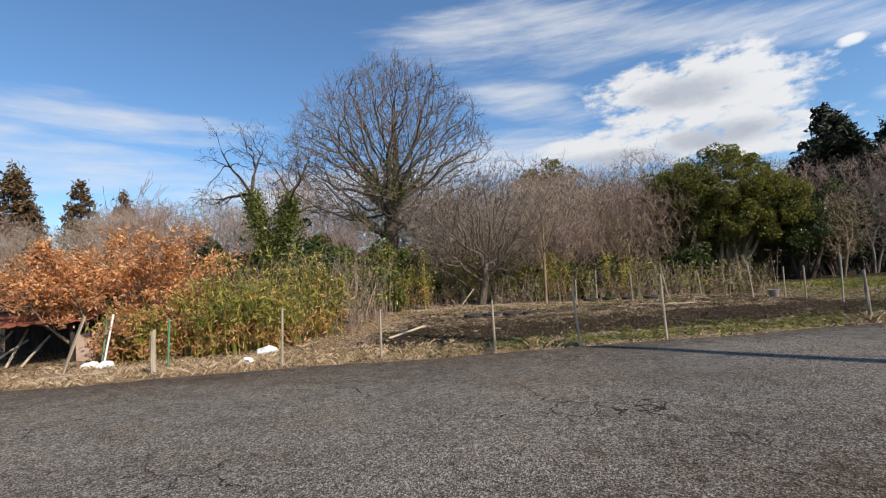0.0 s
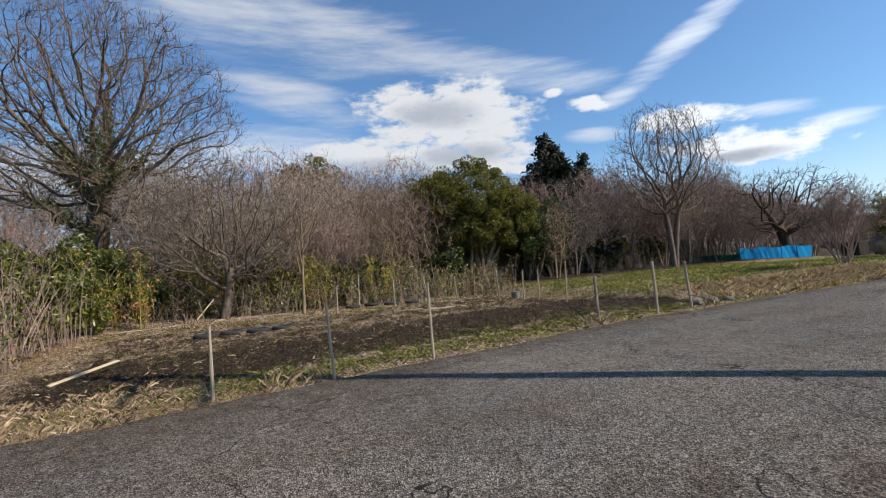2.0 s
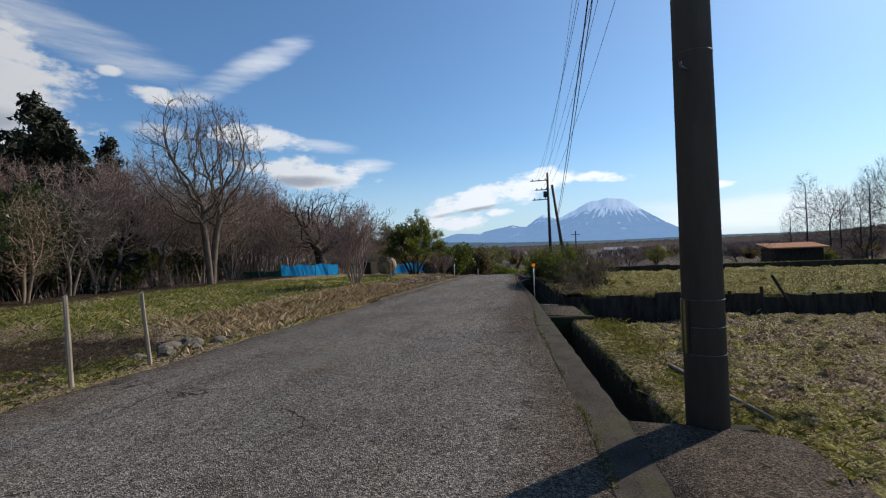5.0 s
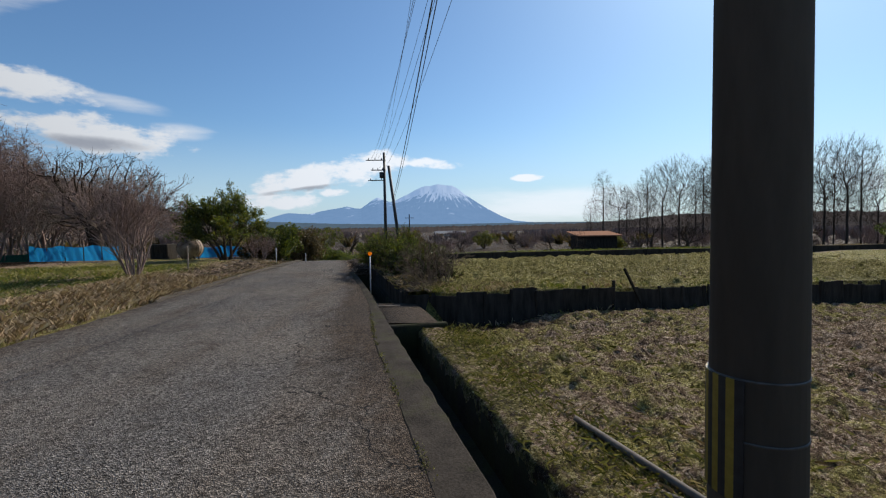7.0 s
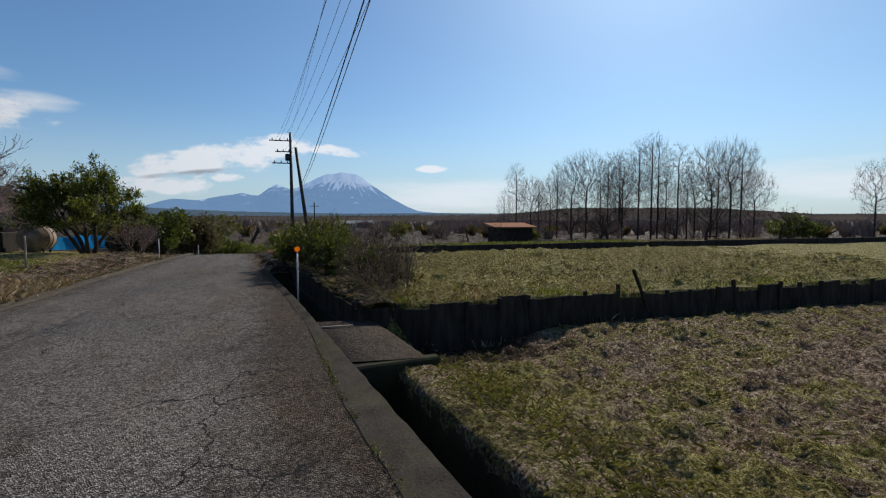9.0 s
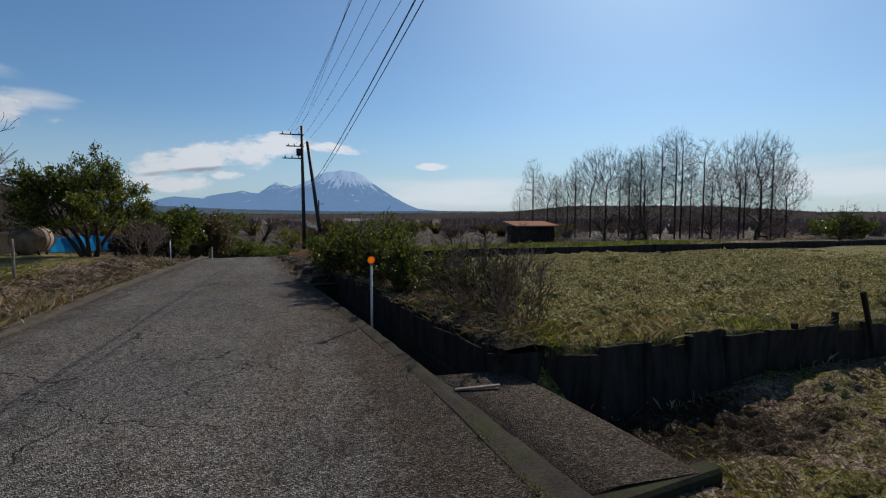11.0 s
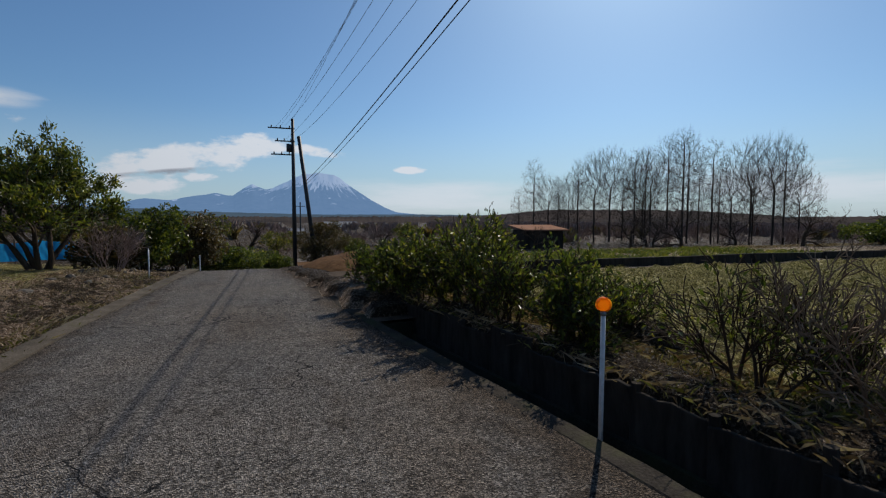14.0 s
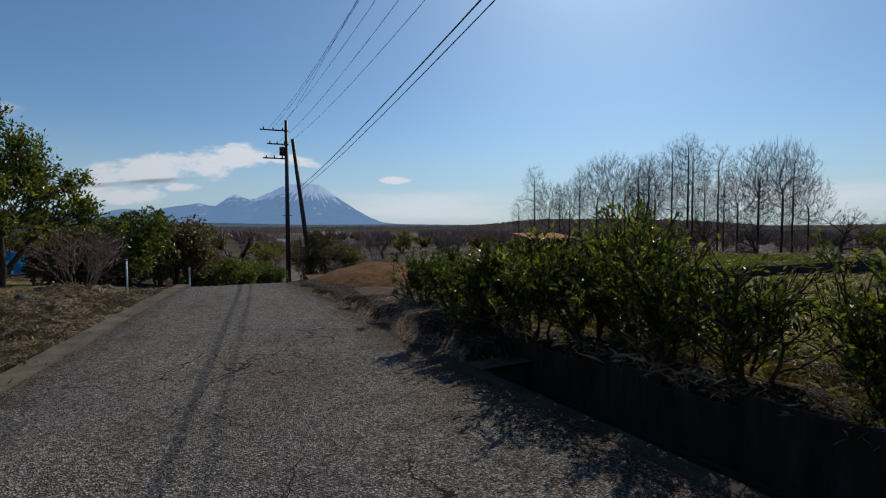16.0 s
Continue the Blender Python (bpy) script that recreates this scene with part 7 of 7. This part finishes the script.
mound(32.2, 4.9, 2.6, 1.8, 0.45, DIRT_ORANGE, "low mound of bare orange dirt beside the road")
for n, (x, y, top, r, mat) in enumerate(((36.6, 11.6, 1.95, 1.5, LEAF_SHRUB), (38.6, 10.6, 1.7, 1.3, LEAF_RUST), (35.2, 12.3, 1.25, 1.0, LEAF_RUST), (40.5, 11.5, 1.7, 1.3, LEAF_OLIVE), (57.4, 4.9, 1.6, 1.7, LEAF_RUST), (58.2, 3.4, 1.2, 1.5, LEAF_RUST), (44, 10.2, 0.1, 1.5, LEAF_SHRUB), (47, 9.8, -0.3, 1.5, LEAF_SHRUB), (50, 9.5, -0.6, 1.6, LEAF_SHRUB), (53, 7.8, -0.9, 1.2, LEAF_SHRUB))):
    g = float(ground_height(x, y))
    h = top - g
    leafy_tree("hedge_bush", 440 + n, x, y, h, [(0, 0, h * 0.52, r, r, h * 0.46)], 6500, 0.13, mat, BARK_DARK, "dense hedge bush beyond the road's crest", "bush", "bushes beyond the crest", 0.06, lump_n=60, lump_r=0.4, hollow=0.4)
bare_tree("pollard_tree", 455, 52.5, 9.2, 3.6, 0.32, [(5, 0.6, 50, 0.12, 0.08), (5, 0.5, 45, 0.2, 0.1), (4, 0.5, 40, 0.2, 0.1), (0, 0, 0, 0.2, 0.0)], BARK_DARK, "stubby pollarded tree beyond the crest", way=(-0.3, 0.25, 1), trunk_part=0.5)
t, _, out, _ = bare_tree("evergreen_tree", 463, 33.6, 13.4, 4.1, 0.085, [(7, 0.80, 48, 0.12, 0.05), (6, 0.60, 44, 0.15, 0.03), (5, 0.5, 44, 0.18, 0.06), (0, 0, 0, 0.2, 0.05)], BARK_DARK, "small spreading evergreen tree beside blue sheeting", trunk_part=0.42, stems=5, splay=0.42, crown_name="twig_mass")
leaf_up(t, out, 464, 21000, 0.125, LEAF_SHRUB, (2, 3), 0.07, 0.36, 0.8, -0.2, 1.0)
bare_tree("bare_shrub", 461, 32.6, 11.4, 1.4, 0.014, [(6, 0.8, 28, 0.1, 0.04), (5, 0.6, 34, 0.16, 0.04), (0, 0, 0, 0.2, 0.0)], BARK_RED, "reddish bare shrub on the verge", "shrub", trunk_part=0.5, stems=12, splay=0.7)


# ---- blue sheeting, tank ----
def sheeting(pts, h, mat, label):
    t = thing("sheet_fence", pts[0][0], pts[0][1], float(ground_height(*pts[0])), label, "fence")
    ox, oy = pts[0]
    n, m = 60, 6
    P = np.array(pts)
    seg = np.concatenate(([0], np.cumsum(np.hypot(*np.diff(P, axis=0).T))))
    q = np.linspace(0, seg[-1], n)
    X, Y = np.interp(q, seg, P[:, 0]) - ox, np.interp(q, seg, P[:, 1]) - oy
    v = []
    for j in range(m):
        f = j / (m - 1)
        for i in range(n):
            v.append((X[i] + 0.07 * math.sin(q[i] * 5.1 + f * 2) + 0.04 * math.sin(q[i] * 17.0 + f * 5), Y[i] + 0.05 * math.sin(q[i] * 3.3 + f * 3), h * f * (1 - 0.14 * abs(math.sin(q[i] * 1.9)) * f) + 0.03))
    f = [(j * n + i, j * n + i + 1, (j + 1) * n + i + 1, (j + 1) * n + i) for j in range(m - 1) for i in range(n - 1)]
    part_mesh("sheet", mesh_of("sheet", v, f, mat, True), t, "creased plastic sheet")
    for k in range(0, n, 12):
        bm = bmesh.new()
        cyl(bm, (X[k], Y[k], -0.2), (X[k], Y[k], h + 0.08), 0.025, 0.025, 7)
        part("post", bm, PIPE_GREY, t)


sheeting([(33.6, 22.9), (33.4, 20.5), (33.2, 18.4)], 0.78, TARP_BLUE, "low fence of bright blue plastic sheeting")
sheeting([(37.2, 16.6), (38.2, 14.6), (39.5, 12.4)], 0.7, TARP_BLUE, "low fence of crumpled blue plastic sheeting")
sheeting([(33.6, 22.9), (33.4, 26.0), (33.0, 28.0)], 0.4, NET_GREEN, "low fence of dark green mesh")


def tank(x, y):
    t = thing("water_tank", x, y, float(ground_height(x, y)), "weathered round tank lying on a dark stand", "tank", rz=-84)
    bm = bmesh.new()
    cyl(bm, (0, -0.45, 0.58), (0, 0.45, 0.58), 0.55, 0.55, 30)
    part("drum", bm, DRUM_PAINT, t, "pale weathered drum", True)
    for yy in (-0.42, 0.0, 0.42):
        bm = bmesh.new()
        cyl(bm, (0, yy - 0.025, 0.58), (0, yy + 0.025, 0.58), 0.562, 0.562, 30)
        part("hoop", bm, WOOD_DARK, t, "dark hoop", True)
    for xx in (-0.3, 0.3):
        for yy in (-0.35, 0.35):
            bm = bmesh.new()
            box(bm, xx, yy, 0.08, 0.07, 0.07, 0.42, None, 0.006)
            part("leg", bm, WOOD_DARK, t)
        bm = bmesh.new()
        box(bm, xx, 0, 0.12, 0.08, 0.95, 0.08, None, 0.006)
        part("rail", bm, WOOD_DARK, t)


tank(35.5, 16.0)
bm = bmesh.new()
box(bm, 0, 0, 0.4, 1.1, 0.9, 0.85, None, 0.03)
ob = part("storage_crate", bm, WOOD_DARK)
ob.location = gz(35.7, 17.5)
tagged(ob, "dark storage crate beside the tank", "crate")


# ---- right-hand distance ----
def field_shed(x, y):
    """A low board shed with a thin lean-to roof that tips towards the road."""
    g = float(ground_height(x, y))
    top = 0.45 - g
    t = thing("field_shed", x, y, g, "low dark field shed with a faded red lean-to roof", "shed")
    for name, cx, cy, sx, sy in (("front_wall", 0, 0, 0.06, 4.0), ("back_wall", 2.3, 0, 0.06, 4.0), ("side_wall", 1.15, -1.97, 2.24, 0.06), ("side_wall", 1.15, 1.97, 2.24, 0.06)):
        bm = bmesh.new()
        box(bm, cx, cy, (top - 0.2) / 2, sx, sy, top + 0.2, None, 0.01)
        wall = part(name, bm, WOOD_DARK, t, "dark board wall")
        if name == "front_wall":
            for k in range(12):
                bm = bmesh.new()
                box(bm, -0.04, -1.86 + k * 0.335, top / 2 - 0.1, 0.02, 0.31, top, None, 0.004)
                part("board", bm, WOOD_DARK, wall)
    bm = bmesh.new()
    box(bm, 1.15, 0, top + 0.22, 3.3, 4.7, 0.07, (0, -7, 0), 0.015)
    part("roof", bm, ROOF_RED, t, "faded red sheet roof")
    bm = bmesh.new()
    box(bm, -0.5, 0, top + 0.0, 0.04, 4.72, 0.12, None, 0.008)
    part("fascia", bm, ROOF_RED, t)


field_shed(55.4, -15.4)
orchard, *_ = bare_tree("orchard_tree", 501, 42.8, -14.3, 2.9, 0.14, GNARLED, BARK_DARK, "low gnarled bare orchard tree in the field", group="bare orchard trees", trunk_part=0.3)
rng = np.random.default_rng(88)
for x, y, s in ((39.6, -15.2, 1.0), (46, -19, 1.0), (36, -20, 0.95), (48, -10, 0.8), (33, -22.5, 0.8), (52, -24, 1.1), (44, -25, 1.0), (60, -12, 0.8), (56, -7, 0.7), (62, -2, 0.8)):
    c = copy_thing(orchard, pose(x, y, float(ground_height(x, y)) - 0.05, 0, 0, rng.uniform(0, 360)))
    c.scale = (s, s, s)
def mast(h):
    return [(0.0, 0.0, -0.2)] + [(0.06 * math.sin(k * 1.7), 0.06 * math.cos(k * 2.3), h * k / 9) for k in range(1, 10)]


pops = [crown_tree("poplar", 511 + k, x, y, [mast(m)], crowns, n, r, BARK_FAR, "tall bare tree with ascending limbs in the far row", group="far row of tall bare trees", step=0.32, kill=0.36, fine=0.0065, twig=0.62, twigs=3, rise=0.5, up=0.7)[0]
        for k, (x, y, m, crowns, n, r) in enumerate(((62.5, -33.2, 9.6, [(0, 0, 7.2, 1.7, 1.7, 4.0), (0.2, 0, 4.2, 1.5, 1.5, 2.2)], 900, 0.095), (66.0, -36.0, 5.0, [(0, 0, 6.4, 2.5, 2.5, 3.3), (0, 0, 3.8, 1.8, 1.8, 1.8)], 1150, 0.095), (55.6, -41.6, 7.6, [(0, 0, 6.4, 1.6, 1.6, 3.3), (0, 0, 3.6, 1.4, 1.4, 1.8)], 800, 0.085)))]
rng = np.random.default_rng(89)
FAR_ROW = ((-25.4, 62, 5.4, 2), (-26.98, 60, 9.0, 0), (-28.7, 62, 7.2, 1), (-29.7, 60, 6.6, 2), (-31.0, 63, 7.2, 1), (-31.9, 61, 8.5, 2), (-33.6, 60, 9.7, 1), (-35.3, 61, 10.3, 1), (-36.8, 64, 8.6, 2), (-37.8, 60, 9.8, 0), (-39.4, 60, 9.6, 1), (-41.1, 61, 11.4, 0),
           (-42.5, 60, 12.0, 0), (-43.1, 62, 11.5, 2), (-44.0, 60, 7.2, 0), (-45.2, 60, 10.5, 0), (-46.0, 63, 7.6, 2), (-46.9, 60, 8.0, 1), (-48.5, 59, 10.1, 1), (-50.3, 58, 10.3, 1), (-51.2, 59, 9.6, 2), (-52.4, 59, 6.8, 1), (-62.5, 44, 5.6, 1))
for az, d, top, kind_of in FAR_ROW:
    x, y = 14.2 + d * math.cos(radians(az)), 5.9 + d * math.sin(radians(az))
    g = float(ground_height(x, y)) - 0.05
    c = copy_thing(pops[kind_of], pose(x, y, g, 0, 0, rng.uniform(0, 360)))
    q = (top - g) / (11.6, 10.0, 10.0)[kind_of]
    c.scale = (q, q, q)
far_bush, *_ = bare_tree("field_shrub", 531, 47, -21, 2.0, 0.03, [(6, 0.8, 30, 0.1, 0.04), (6, 0.6, 34, 0.16, 0.05), (5, 0.6, 36, 0.2, 0.0), (0, 0, 0, 0.2, 0.0)], BARK_RED, "reddish bare shrub at the far field's edge", "shrub", group="bare shrubs in the far fields", trunk_part=0.4, stems=8, splay=0.5)
for k in range(46):
    az, d = radians(rng.uniform(-56, 6)), rng.uniform(52, 85)
    x, y = 14.2 + d * math.cos(az), 5.9 + d * math.sin(az)
    c = copy_thing(far_bush, pose(x, y, float(ground_height(x, y)) - 0.05, 0, 0, rng.uniform(0, 360)))
    s = rng.uniform(0.6, 1.3)
    c.scale = (s * 1.3, s * 1.3, s)
for n, (x, y, h, r) in enumerate(((36.5, -28, 1.6, 1.8), (40, -33, 1.5, 2.0), (64, 1.0, 1.8, 1.6), (70, -6, 2.2, 2.0), (60, -19, 1.4, 1.5), (75, 8, 2.6, 2.2), (66, 14, 3.0, 2.4), (58, 17, 2.6, 2.2), (50, 18, 2.2, 2.0))):
    leafy_tree("far_bush", 540 + n, x, y, h, [(0, 0, h * 0.55, r, r, h * 0.45)], 3500, 0.17, LEAF_OLIVE if n > 1 else LEAF_SHRUB, BARK_DARK, "rounded evergreen bush in the far fields", "bush", "bushes in the far fields", 0.05, lump_n=40, lump_r=0.4, hollow=0.4)
for n, (x, y) in enumerate(((230, -14), (236, -20), (226, 4))):
    t = thing("farmhouse", x, y, float(ground_height(x, y)) - 2.0, "pale distant farmhouse below the mountain", "house", "distant farmhouses")
    bm = bmesh.new()
    box(bm, 0, 0, 1.5, 6, 9, 3.2, None, 0.05)
    part("walls", bm, PLASTIC_WHITE, t)
    bm = bmesh.new()
    for sy in (-1, 1):
        box(bm, sy * 1.7, 0, 3.7, 3.9, 9.8, 0.2, (0, -sy * -22, 0))
    part("roof", bm, STEEL, t)


# ---- left edge strip of the road ----
xs = np.arange(19.5, 33.0, 0.2)
rag = 0.02 * wave(xs, xs * 0, 4.0)
ribbon("kerb_left", xs, [lambda x: (edge_left(x) - 0.06, x * 0 - 0.03), lambda x: (edge_left(x) - 0.06 + rag, x * 0 + 0.012), lambda x: (edge_left(x) + 0.2 + rag, x * 0 + 0.02), lambda x: (edge_left(x) + 0.22, x * 0 - 0.06)],
       LIP_PALE, "weathered flush concrete strip on the far side of the road", "kerb")
blades("far_woods", 601, 15000, lambda r, n: (lambda a, d: (14 + d * np.cos(a), 6 + d * np.sin(a)))(np.radians(r.uniform(-75, -16, n)), r.uniform(75, 150, n)), 1.9, 0.10, BARK_RED, "brown leafless woods at the far fields' edge", 0.25, 40)
blades("far_woods", 602, 9000, lambda r, n: (lambda a, d: (14 + d * np.cos(a), 6 + d * np.sin(a)))(np.radians(r.uniform(-20, 40, n)), r.uniform(75, 170, n)), 1.8, 0.10, BARK_RED, "brown leafless woods at the far fields' edge", 0.25, 40)
blades("far_woods", 603, 9000, lambda r, n: (lambda a, d: (14 + d * np.cos(a), 6 + d * np.sin(a)))(np.radians(r.uniform(-75, 40, n)), r.uniform(60, 160, n)), 1.3, 0.2, LEAF_RUST, "dull brown scrub in the far fields", 0.5, 60)
blades("vegetable_bed", 604, 6000, lambda r, n: (36.5 + 1.2 * r.uniform(0, 1, n), -4 - 26 * r.uniform(0, 1, n)), 0.12, 0.03, BLADE_DRY, "reddish dry bed across the far field", 1.0, 10)
xs = np.arange(24.5, 34.5, 0.2)
ribbon("dirt_verge", xs, [lambda x: (edge_right(x) + 0.12 + 0.05 * wave(x, x * 0, 3), dip(x) - 0.05), lambda x: (edge_right(x) + 0.02, dip(x) + 0.012), lambda x: (edge_right(x) - 0.5, dip(x) + 0.03 + 0.012 * wave(x, x * 0, 3)),
                             lambda x: (edge_right(x) - 1.1, dip(x) * 0.8 + 0.12 + 0.03 * wave(x, x * 0, 2, 1)), lambda x: (edge_right(x) - 2.2, dip(x) * 0.5 + 0.12), lambda x: (edge_right(x) - 2.8, x * 0 - 0.5)],
       DIRT_BROWN, "bare brown dirt verge beside the road", "verge", smooth_it=True)
